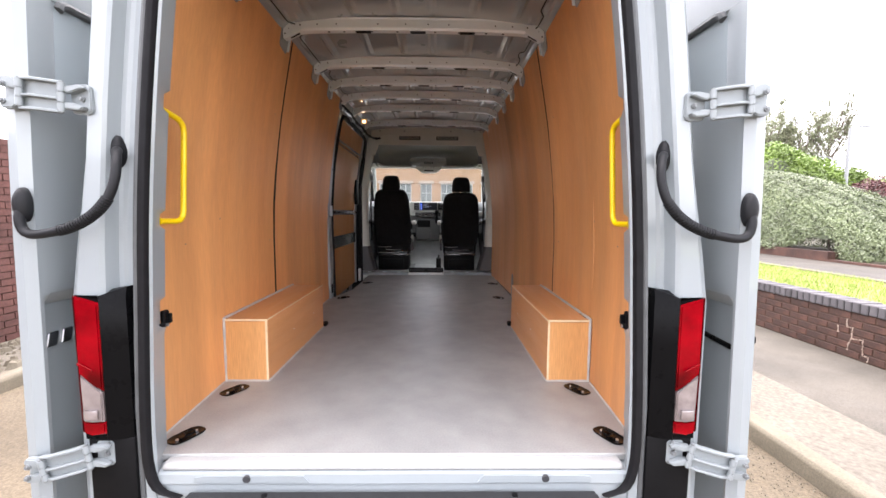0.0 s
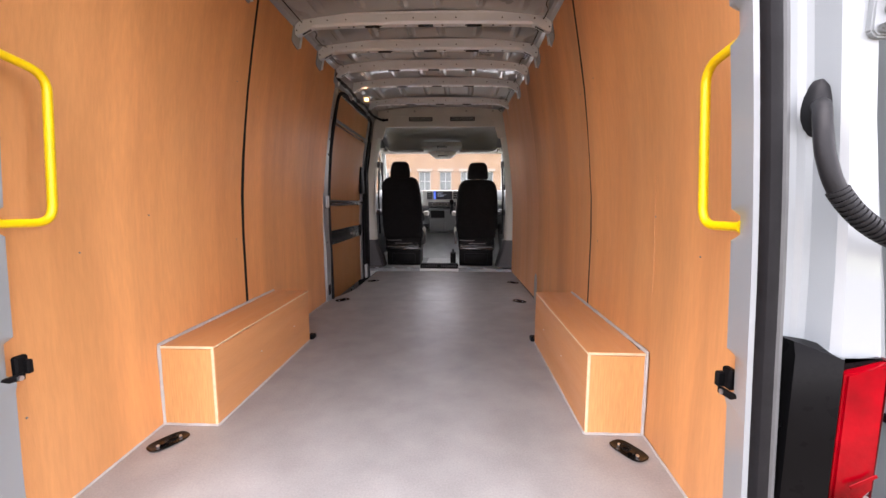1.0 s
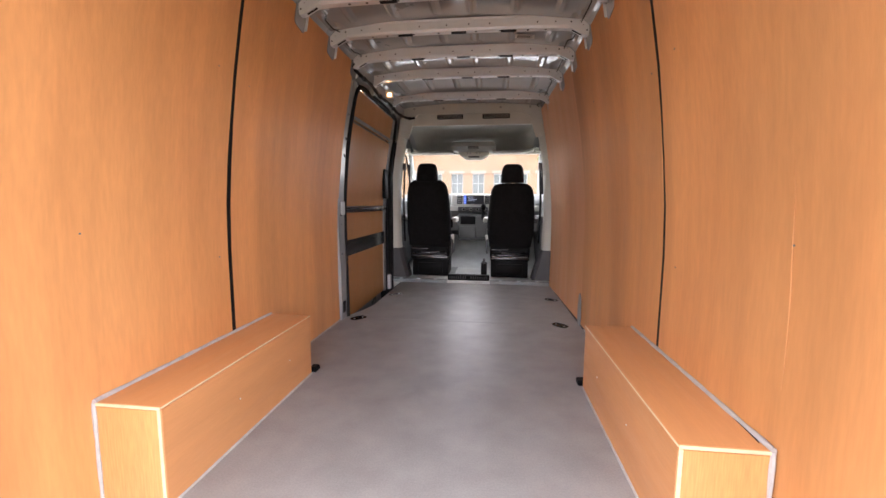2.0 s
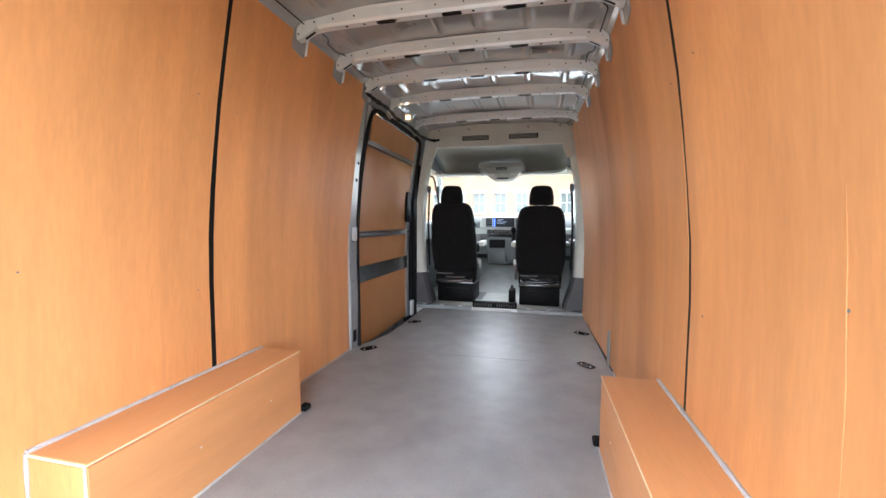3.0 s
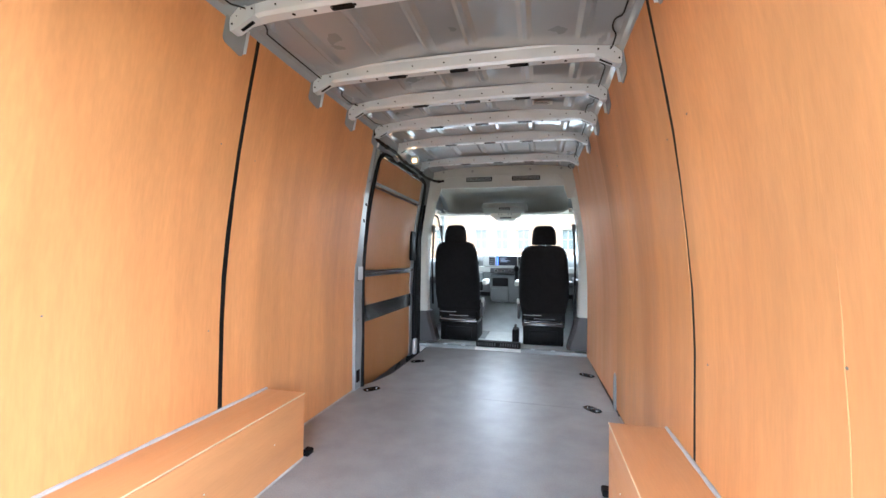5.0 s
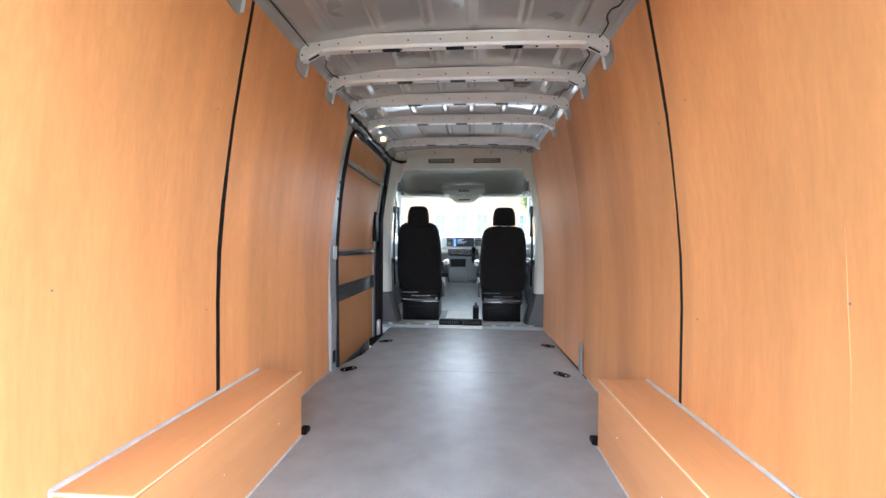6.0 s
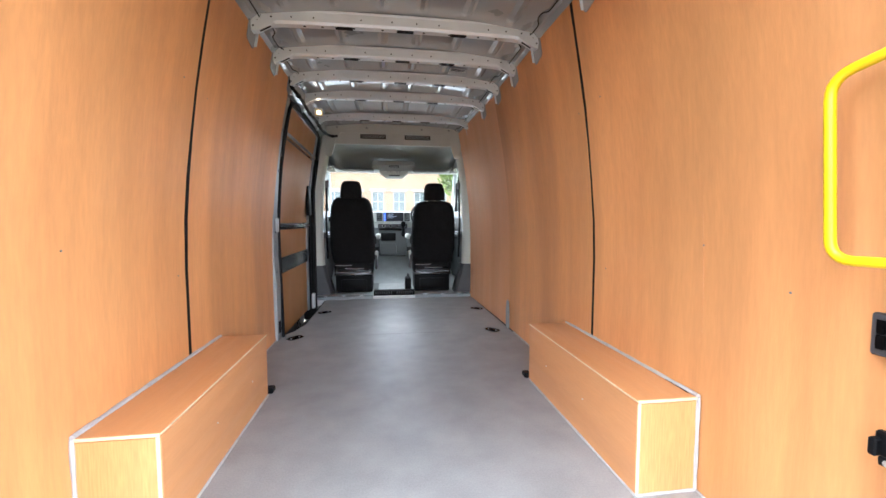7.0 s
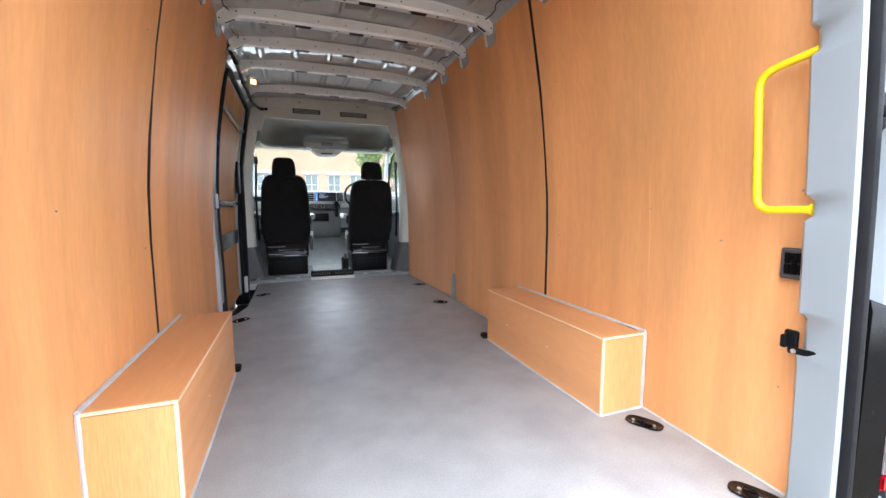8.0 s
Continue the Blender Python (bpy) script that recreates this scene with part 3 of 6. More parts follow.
for s in (-1, 1):
    bm = bmesh.new()
    prism(bm, [(s * 0.30, -0.020), (s * 0.62, -0.020), (s * 0.66, -0.025), (s * 0.66, -0.042), (s * 0.28, -0.042)], "y", -0.055, -0.046)
    part("pressed_step", bm, WHITE, sill)
    bm = bmesh.new()
    disc(bm, (s * 0.497 + 0.01, -0.055, -0.029), (0, 1, 0.15), 0.0125, 0.008, 16)
    part("plug", bm, DARKGREY, sill, "dark rubber drain plug")

bumper = thing("rear_bumper", (0, -0.1, -0.288), "black textured plastic rear bumper step", "bumper")
bm = bmesh.new()
prism(bm, [(-0.13, 0.192), (0.046, 0.20), (0.046, -0.1), (-0.12, -0.1), (-0.15, 0.13)], "x", -0.68, 0.68)
bmesh.ops.bevel(bm, geom=list(bm.edges), offset=0.01, segments=2, affect="EDGES")
part("step", bm, BUMPER, bumper, "plain slate grey step top")
for s in (-1, 1):
    bm = bmesh.new()
    box(bm, (min(s * 0.835, s * 0.985), 0.032, -0.12), (max(s * 0.835, s * 0.985), 0.10, 0.392), 0.008, 2)
    part("corner", bm, PLASTIC, bumper, "black plastic bumper corner")
    bm = bmesh.new()
    box(bm, (min(s * 0.69, s * 0.99), 0.0, -0.12), (max(s * 0.69, s * 0.99), 0.2, 0.14), 0.015, 2)
    part("end", bm, PLASTIC, bumper)
for x in (-0.42, 0.40):
    bm = bmesh.new()
    disc(bm, (x, 0.02, 0.197), (0, 0, 1), 0.010, 0.008, 12)
    part("fixing", bm, PLASTIC, bumper)


def tail_light(side):
    """Tall rear lamp: black housing beside the red and clear lens."""
    lamp = thing("tail_light", (side * 0.92, -0.05, 0.1), "tall red and clear rear lamp in a black housing", "tail light", "tail lights")
    def x(v, z):
        return side * (0.83 + 0.9 * (v - 0.83) - 0.92 + 0.4 * lean(z + 0.1))
    bm = bmesh.new()
    rings = []
    for z, top in ((0.0, 0), (0.1, 0), (0.3, 0), (0.47, 0), (0.496, 1)):
        t = 0.006 if top else 0
        rings.append([(x(0.832, z), 0.03, z), (x(0.836, z), -0.012 + t, z), (x(0.915, z), -0.030 + t, z - 0.034 * top), (x(0.925, z), -0.02, z - 0.036 * top),
                      (x(1.00, z), -0.02, z - 0.026 * top), (x(1.00, z), 0.05, z - 0.026 * top)])
    loft(bm, rings)
    bmesh.ops.bevel(bm, geom=[e for e in bm.edges if len(e.link_faces) == 2 and e.calc_face_angle(0) > 0.6], offset=0.004, segments=2, affect="EDGES")
    part("housing", bm, GLOSSBLACK, lamp, "black lamp housing")

    def lens(name, pts, mat, label, deep=0.0):
        bm = bmesh.new()
        front, back = [], []
        for v, z in pts:
            bulge = 0.012 * math.sin(math.pi * min(1, max(0, (v - 0.905) / 0.10)))
            front.append((x(v, z), -0.030 - bulge + deep, z))
            back.append((x(v, z), 0.02, z))
        loft(bm, [front, back])
        bmesh.ops.bevel(bm, geom=[e for e in bm.edges if abs(e.verts[0].co.y - e.verts[1].co.y) < 0.02], offset=0.004, segments=2, affect="EDGES")
        part(name, bm, mat, lamp, label)
    lens("red_lens", [(0.917, 0.165), (0.935, 0.182), (0.96, 0.202), (1.0, 0.222), (0.998, 0.466), (0.96, 0.456), (0.917, 0.445)], RED, "upper red lens")
    lens("clear_lens", [(0.921, 0.064), (0.96, 0.064), (0.992, 0.064), (0.998, 0.215), (0.96, 0.196), (0.921, 0.16)], CLEARLENS, "clear reversing and indicator lens", 0.001)
    lens("lower_lens", [(0.917, 0.024), (0.96, 0.022), (0.99, 0.026), (0.995, 0.061), (0.96, 0.061), (0.917, 0.061)], RED, "lower red lens")
    lens("lens_rim", [(0.997, 0.026), (1.003, 0.026), (1.009, 0.470), (1.001, 0.468)], REDDARK, "deep red rim", 0.002)
    for z, dx in ((0.246, 0.012),):
        bm = bmesh.new()
        box(bm, (-0.026, -0.001, -0.004), (0.026, 0.001, 0.004), 0.001, 1, Matrix.Translation((x(0.955 + dx, z), -0.0425, z)) @ Matrix.Rotation(side * radians(-28), 4, "Y"))
        part("reflector", bm, RED, lamp, "bright red reflector line")
    bm = boxed((-0.022, -0.003, -0.016), (0.022, 0.003, 0.016), 0.005, 2, Matrix.Translation((x(0.958, 0.09), -0.0415, 0.09)))
    part("bulb_window", bm, CLEARLENS, lamp, "bright round bulb window")
    return lamp


for s in (-1, 1):
    tail_light(s)

# rear doors, folded right back along the van's sides
DOOR_TOP, DOOR_FOOT = 1.80, -0.30


def door_x(z):
    return 1.094 + 0.4 * lean(z) + 0.016 * max(0.0, 0.6 - z)


def rear_door(side):
    d = thing("rear_door", (side * 1.18, -0.05, DOOR_FOOT), "white rear van door swung fully open against the side", "van door", "rear doors")
    base = Vector((side * 1.18, -0.05, DOOR_FOOT))
    def at(x, y, z):
        return Vector((side * x, y, z)) - base
    def section(z, y0, y1, r=0.0):
        x0 = door_x(z)
        if y0 > -0.05:
            return [at(x, y, z) for x, y in ((x0, y0), (x0, y1), (x0 + 0.05, y1), (x0 + 0.05, y0))]
        return [at(x, y, z) for x, y in ((x0 - 0.006, -0.075), (x0 + 0.022, -0.090), (x0 + 0.052, -0.086), (x0 + 0.058, -0.07), (x0 + 0.062, y1 - 0.01),
                                         (x0 + 0.01, y1), (x0 + r, y1 - 0.03), (x0 + r, min(-0.036, y1 - 0.04)), (x0 - 0.004 + 0.1 * r, -0.058))]
    bm = bmesh.new()
    loft(bm, [section(z, -0.09, 0.70, 0.030 if z <= 0.53 else (0.012 if z < 0.56 else 0.0))
              for z in (DOOR_FOOT, -0.1, 0.05, 0.08, 0.12, 0.28, 0.40, 0.53, 0.55, 0.57, 0.60, 0.70, 0.76, 0.95, 1.18)])
    part("door_panel", bm, WHITE, d, smooth=24)
    bm = bmesh.new()
    loft(bm, [section(z, -0.09, 0.035) for z in (1.181, 1.28, 1.38, 1.485)])
    part("window_post", bm, WHITE, d)
    bm = bmesh.new()
    loft(bm, [section(z, 0.62, 0.70) for z in (1.181, 1.28, 1.38, 1.485)])
    part("window_post", bm, WHITE, d)
    bm = bmesh.new()
    loft(bm, [section(z, -0.09, 0.70) for z in (1.486, 1.6, 1.7, DOOR_TOP)])
    part("top_rail", bm, WHITE, d)
    bm = bmesh.new()
    loft(bm, [[at(door_x(z) + o, y, z) for o, y in ((0.004, 0.02), (0.004, 0.63), (0.008, 0.63), (0.008, 0.02))] for z in (1.17, 1.25, 1.35, 1.49)])
    part("window_pane", bm, BLANK, d, "glossy pale grey blanked window panel")
    bm = bmesh.new()
    tube(bm, [at(door_x(z) - 0.001, y, z) for y, z in ((0.030, 1.466), (0.036, 1.480), (0.055, 1.488), (0.3, 1.492), (0.6, 1.492))], 0.014, 8)
    part("window_gasket", bm, LIPGREY, d, "dark grey window gasket")
    bm = boxed((-0.012, -0.006, -0.012), (0.012, 0.006, 0.012), 0.003, 1, Matrix.Translation(at(door_x(0.43) + 0.064, -0.06, 0.43)))
    part("buffer", bm, PLASTIC, d, "black rubber buffer")
    if side < 0:
        # model badge as plain shapes
        for k in range(7):
            y = -0.034 + 0.052 * k
            bm = bmesh.new()
            prism(bm, [(y, 0.394), (y + 0.036, 0.394), (y + 0.046, 0.440), (y + 0.010, 0.440)], "x", -0.010, 0.004)
            bmesh.ops.bevel(bm, geom=list(bm.edges), offset=0.0025, segments=2, affect="EDGES")
            bmesh.ops.transform(bm, matrix=Matrix.Translation(at(door_x(0.42) + 0.027, 0.0, -0.006)), verts=bm.verts)
            part("badge_shape", bm, CHROME, d, "chrome badge shape")
    else:
        bm = boxed((-0.004, 0, -0.010), (0.004, 0.17, 0.010), 0.003, 1, Matrix.Translation(at(door_x(0.42) + 0.027, -0.02, 0.392)) @ Matrix.Rotation(radians(3), 4, "X"))
        part("badge", bm, GLOSSBLACK, d, "dark badge strip")
    return d


def hinge(door, side, z, tilt, h):
    """A cast hinge between pillar and open door: bolted plate with two lugs, framed arm, door bracket; belongs to the door."""
    reach = door_x(z) + 0.02 - 0.93
    bm = bmesh.new()
    prism(bm, [(side * x, dz) for x, dz in ((-0.032, -0.034), (-0.022, -0.044), (0.020, -0.044), (0.028, -0.036), (0.028, 0.036), (0.020, 0.044), (-0.022, 0.044), (-0.032, 0.034))], "y", 0.010, 0.024)
    bmesh.ops.bevel(bm, geom=list(bm.edges), offset=0.003, segments=2, affect="EDGES")
    foot_plate = part("hinge", bm, CASTING, door, "pale painted cast hinge bolted to the pillar")
    foot_plate.matrix_basis = Matrix.Translation(Vector((side * 0.93, -0.08, z)) - Vector((side * 1.18, -0.05, DOOR_FOOT)))
    for up in (-1, 1):
        bm = bmesh.new()
        prism(bm, [(side * x, up * dz) for x, dz in ((-0.027, 0.027), (-0.014, 0.037), (0.038, 0.032), (0.044, 0.016), (0.012, 0.013), (-0.006, 0.020))], "y", -0.012, 0.011)
        bmesh.ops.recalc_face_normals(bm, faces=bm.faces)
        bmesh.ops.bevel(bm, geom=list(bm.edges), offset=0.003, segments=2, affect="EDGES")
        part("lug", bm, CASTING, foot_plate)
    swing = Matrix.Translation((side * 0.036, 0, 0)) @ Matrix.Rotation(side * tilt, 4, "Y") @ Matrix.Translation((side * -0.036, 0, 0))
    prof = [(0.036, -0.014), (0.058, -0.028), (reach - 0.07, -0.044), (reach - 0.034, -0.038), (reach - 0.034, -0.022), (reach - 0.07, -0.026), (0.064, -0.008), (0.040, 0.004)]
    for dz, t in ((-h, 0.0043), (-0.12 * h, 0.0038), (h, 0.0043)):
        bm = bmesh.new()
        prism(bm, [(side * x, y) for x, y in prof], "z", dz - t, dz + t)
        bmesh.ops.transform(bm, matrix=swing, verts=bm.verts)
        bmesh.ops.bevel(bm, geom=list(bm.edges), offset=0.0018, segments=1, affect="EDGES")
        part("bar", bm, CASTING, foot_plate)
    bm = bmesh.new()
    inner = [(0.045, -0.008), (reach - 0.07, -0.026), (reach - 0.04, -0.024), (reach - 0.07, -0.019), (0.050, 0.0)]
    prism(bm, [(side * x, y) for x, y in inner], "z", -h, h)
    bmesh.ops.transform(bm, matrix=swing, verts=bm.verts)
    part("web", bm, CASTING, foot_plate)
    foot = swing @ Vector((side * (reach - 0.008), -0.028, 0))
    for up in (-1, 1):
        bm = bmesh.new()
        prism(bm, [(side * x, up * dz) for x, dz in ((-0.034, 0.006), (-0.018, 0.010), (0.008, 0.014), (0.026, 0.022), (0.026, h - 0.004), (0.018, h + 0.004), (-0.012, h + 0.002), (-0.034, 0.026))], "y", -0.012, 0.010)
        bmesh.ops.recalc_face_normals(bm, faces=bm.faces)
        bmesh.ops.transform(bm, matrix=Matrix.Translation(foot), verts=bm.verts)
        bmesh.ops.bevel(bm, geom=list(bm.edges), offset=0.003, segments=2, affect="EDGES")
        part("door_bracket", bm, CASTING, foot_plate)
    part("backing_plate", boxed((-0.024, 0.004, -h), (0.030, 0.014, h), 0.004, 2, Matrix.Translation(foot)), CASTING, foot_plate)
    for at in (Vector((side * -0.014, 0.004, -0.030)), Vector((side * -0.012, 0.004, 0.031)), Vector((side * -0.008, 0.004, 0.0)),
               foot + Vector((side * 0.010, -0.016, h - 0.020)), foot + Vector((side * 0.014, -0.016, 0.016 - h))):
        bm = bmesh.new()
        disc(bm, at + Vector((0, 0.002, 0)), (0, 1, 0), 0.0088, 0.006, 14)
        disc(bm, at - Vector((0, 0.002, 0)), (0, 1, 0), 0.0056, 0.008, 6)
        part("bolt", bm, BOLT, foot_plate, "grey bolt, darker than the casting in place of shading")
    turn = swing.to_3x3()
    for base, tall in ((Vector((side * 0.036, -0.012, 0)), h), (foot + Vector((side * -0.030, -0.008, 0)), h * 0.9)):
        for a, b in ((-1.0, -0.42), (-0.34, 0.30), (0.38, 1.0)):
            bm = bmesh.new()
            tube(bm, [base + turn @ Vector((0, 0, a * tall)), base + turn @ Vector((0, 0, b * tall))], 0.0095, 12)
            part("knuckle", bm, CASTING, foot_plate)
        bm = bmesh.new()
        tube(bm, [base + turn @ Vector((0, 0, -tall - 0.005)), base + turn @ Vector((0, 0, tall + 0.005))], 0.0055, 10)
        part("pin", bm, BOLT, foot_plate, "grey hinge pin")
    return foot_plate


for s in (-1, 1):
    d = rear_door(s)
    hinge(d, s, 1.165, radians(-3), 0.042)
    hinge(d, s, 0.052, radians(11), 0.036)


def conduit(side):
    """A ribbed rubber cable conduit that hangs between pillar and door."""
    c = thing("cable_conduit", (side * 0.883, -0.02, 1.03), "dark grey ribbed rubber cable conduit from pillar to door", "cable conduit", "cable conduits")
    base = Vector((side * 0.883, -0.02, 1.03))
    pts = [Vector(p) for p in ((0.868, -0.02, 1.020), (0.844, -0.055, 1.015), (0.824, -0.085, 0.975), (0.821, -0.10, 0.925), (0.838, -0.11, 0.868), (0.88, -0.118, 0.818), (0.94, -0.12, 0.785),
                               (1.005, -0.12, 0.768), (1.06, -0.115, 0.762), (1.088, -0.112, 0.775), (1.098, -0.110, 0.81), (1.098, -0.100, 0.85))]
    path = spline([Vector((side * p.x, p.y, p.z)) - base for p in pts], 8)
    bm = bmesh.new()
    tube(bm, path, 0.0135, 12)
    part("tube", bm, GREY_TUBE, c)
    n = len(path)
    for i in range(int(n * 0.36), int(n * 0.60), 1):
        bm = bmesh.new()
        d = (path[i + 1] - path[i - 1]).normalized()
        disc(bm, path[i], d, 0.0165, 0.0055, 12)
        part("rib", bm, GREY_TUBE, c)
    for p, tall in ((pts[0], 0.05), (pts[-1], 0.05)):
        q = Vector((side * p.x, p.y, p.z)) - base
        bm = bmesh.new()
        loft(bm, [[q + Vector((a * k, y, b * k)) for a, b in [(0.022 * math.cos(t), tall * math.sin(t)) for t in [i * math.pi / 8 for i in range(16)]]]
                  for y, k in ((0.012, 1.05), (-0.004, 1.0), (-0.014, 0.75), (-0.018, 0.4))])
        part("grommet", bm, GREY_TUBE, c, "oval dark rubber grommet")
    return c


for s in (-1, 1):
    conduit(s)

# ---- load space ----


def grab_handle(side):
    """A bent yellow tube on the pillar."""
    h = thing("grab_handle", (side * 0.79, 0.06, 0.98), "bright yellow powder-coated grab handle on the rear pillar", "grab handle", "grab handles")
    base = Vector((side * 0.79, 0.06, 0.98))
    pts = [(0.804, 0.050, 0.800), (0.797, 0.175, 0.797), (0.784, 0.186, 1.155), (0.788, 0.050, 1.178)]
    bm = bmesh.new()
    tube(bm, rounded([Vector((side * a, b, c)) - base for a, b, c in pts], 0.042, 6), 0.0102, 12)
    part("bar", bm, YELLOW, h)
    for a, b, c in (pts[0], pts[-1]):
        bm = bmesh.new()
        disc(bm, Vector((side * (a + 0.001), b + 0.002, c)) - base, (0, 1, 0), 0.0145, 0.006, 14)
        part("foot", bm, YELLOW, h)
    return h


for s in (-1, 1):
    grab_handle(s)


def door_catch(side):
    c = thing("door_catch", (side * 0.81, 0.07, 0.45), "black steel door catch bolted to the rear pillar", "door catch", "door catches")
    bm = boxed((-0.006, -0.014, -0.022), (0.010, 0.016, 0.026), 0.004)
    bmesh.ops.transform(bm, matrix=Matrix.Translation((side * 0.012, 0.01, 0.01)), verts=bm.verts)
    part("base", bm, PLASTIC, c)
    bm = bmesh.new()
    box(bm, (-0.006, -0.062, -0.008), (0.002, 0.005, 0.008), 0.002)
    bmesh.ops.transform(bm, matrix=Matrix.Translation((side * -0.008, 0.0, -0.01)) @ Matrix.Rotation(radians(-4), 4, "X"), verts=bm.verts)
    part("striker", bm, PLASTIC, c, "flat black striker bar")
    bm = boxed((-0.009, 0.002, 0.0), (0.009, 0.016, 0.034), 0.003)
    bmesh.ops.transform(bm, matrix=Matrix.Translation((side * 0.0, 0.01, -0.01)), verts=bm.verts)
    part("hook", bm, PLASTIC, c)
    bm = bmesh.new()
    disc(bm, (side * -0.010, -0.01, -0.010), (1, 0, 0), 0.006, 0.012, 8)
    part("bolt", bm, ALU, c)
    return c


def connector(side):
    c = thing("socket_panel", (side * 0.865, 0.10, 0.655), "black plastic cable socket let into the plywood", "socket", "")
    bm = boxed((-0.008, -0.045, -0.042), (0.008, 0.042, 0.042), 0.004)
    part("frame", bm, DARKGREY, c, "grey socket frame")
    for i in range(4):
        for j in range(2):
            bm = boxed((-0.012, -0.036 + i * 0.017, -0.028 + j * 0.030), (0.0, -0.021 + i * 0.017, 0.000 + j * 0.030), 0.002)
            bmesh.ops.transform(bm, matrix=Matrix.Translation((-0.002 * side, 0, 0)), verts=bm.verts)
            part("terminal", bm, GLOSSBLACK, c)
    return c


for s in (-1, 1):
    door_catch(s)
connector(1)

BOX = {-1: (0.612, 1.556), 1: (0.612, 1.576)}
BOX_H, BOX_IN = 0.312, 0.69


def wheel_box(side):
    """Plywood casing over a wheel arch: end board, side board, lid, pale edges, sealant."""
    y0, y1 = BOX[side]
    b = thing("wheel_arch_box", (side * 0.8, y0, 0), "orange-brown plywood wheel arch box with pale edges on the load floor", "wheel box", "wheel arch boxes")
    def put(name, lo, hi, mat, label="", bevel=0.002):
        xs = sorted((side * lo[0], side * hi[0]))
        bm = boxed((xs[0] - side * 0.8, lo[1] - y0, lo[2]), (xs[1] - side * 0.8, hi[1] - y0, hi[2]), bevel)
        return part(name, bm, mat, b, label)
    out = 0.904
    put("end_board", (BOX_IN + 0.009, y0, 0.002), (out - 0.002, y0 + 0.012, BOX_H - 0.012), PLY_END)
    put("front_board", (BOX_IN + 0.009, y1 - 0.012, 0.002), (out, y1, BOX_H - 0.012), PLY_END)
    put("side_board", (BOX_IN, y0 + 0.001, 0.002), (BOX_IN + 0.008, y1 - 0.001, BOX_H - 0.010), PLY_FLAT)
    put("lid", (BOX_IN, y0 + 0.001, BOX_H - 0.009), (out, y1, BOX_H), PLY_FLAT)
    # pale cut edges
    put("edge_strip", (BOX_IN + 0.001, y0 - 0.003, 0.002), (BOX_IN + 0.011, y0 + 0.0005, BOX_H - 0.010), PLY_EDGE, "pale bare plywood edge", 0.001)
    put("edge_strip", (BOX_IN + 0.001, y0 - 0.003, BOX_H - 0.0095), (out - 0.004, y0 + 0.0005, BOX_H - 0.0005), PLY_EDGE, "pale bare plywood edge", 0.001)
    put("edge_strip", (BOX_IN - 0.0025, y0, BOX_H - 0.0055), (BOX_IN + 0.0005, y1, BOX_H - 0.0005), PLY_EDGE, "pale bare plywood edge", 0.0008)
    # sealant along wall, floor and corners
    runs = [[(out - 0.004, y0 - 0.002, 0.003), (out - 0.004, y0 - 0.002, BOX_H)], [(out - 0.003, y0, BOX_H + 0.001), (out - 0.001, (y0 + y1) / 2, BOX_H + 0.001), (out - 0.001, y1, BOX_H + 0.001)],
            [(BOX_IN - 0.001, y0, 0.002), (BOX_IN - 0.001, y1, 0.002)], [(BOX_IN, y0 - 0.003, 0.002), (out, y0 - 0.003, 0.002)]]
    for run, r in zip(runs, (0.006, 0.008, 0.005, 0.005)):
        bm = bmesh.new()
        pts = []
        for p, q in zip(run, run[1:]):
            pts += [Vector(p).lerp(Vector(q), i / 8) for i in range(8)]
        pts.append(Vector(run[-1]))
        tube(bm, [Vector((side * (p.x - 0.8), p.y - y0, p.z)) for p in pts], lambda s, r=r: r * (1 + 0.18 * math.sin(s * 37)), 6)
        part("sealant_bead", bm, SEALANT, b, "grey sealant bead")
    # black lashing block at the front foot
    bm = boxed((-0.020, -0.008, 0.0), (0.020, 0.045, 0.028), 0.006, 1, Matrix.Translation((side * (BOX_IN - 0.8 - 0.002), y1 - y0 + 0.012, 0.001)))
    part("foot_block", bm, PLASTIC, b, "black plastic block")
    if side > 0:
        bm = bmesh.new()
        prism(bm, [(0.8 - 0.712, 0.03), (0.8 - 0.704, 0.05), (0.8 - 0.702, 0.24), (0.8 - 0.706, 0.12)], "z", BOX_H - 0.002, BOX_H + 0.0012)
        part("lid_gap", bm, RUBBER, b, "dark gap where the lid has lifted from its sealant")
    for y in (0.35, 0.72):
        bm = bmesh.new()
        disc(bm, (side * (BOX_IN - 0.8 - 0.001), y, 0.16), (1, 0, 0), 0.003, 0.003, 8)
        part("screw", bm, ALU, b)
    return b


for s in (-1, 1):
    wheel_box(s)


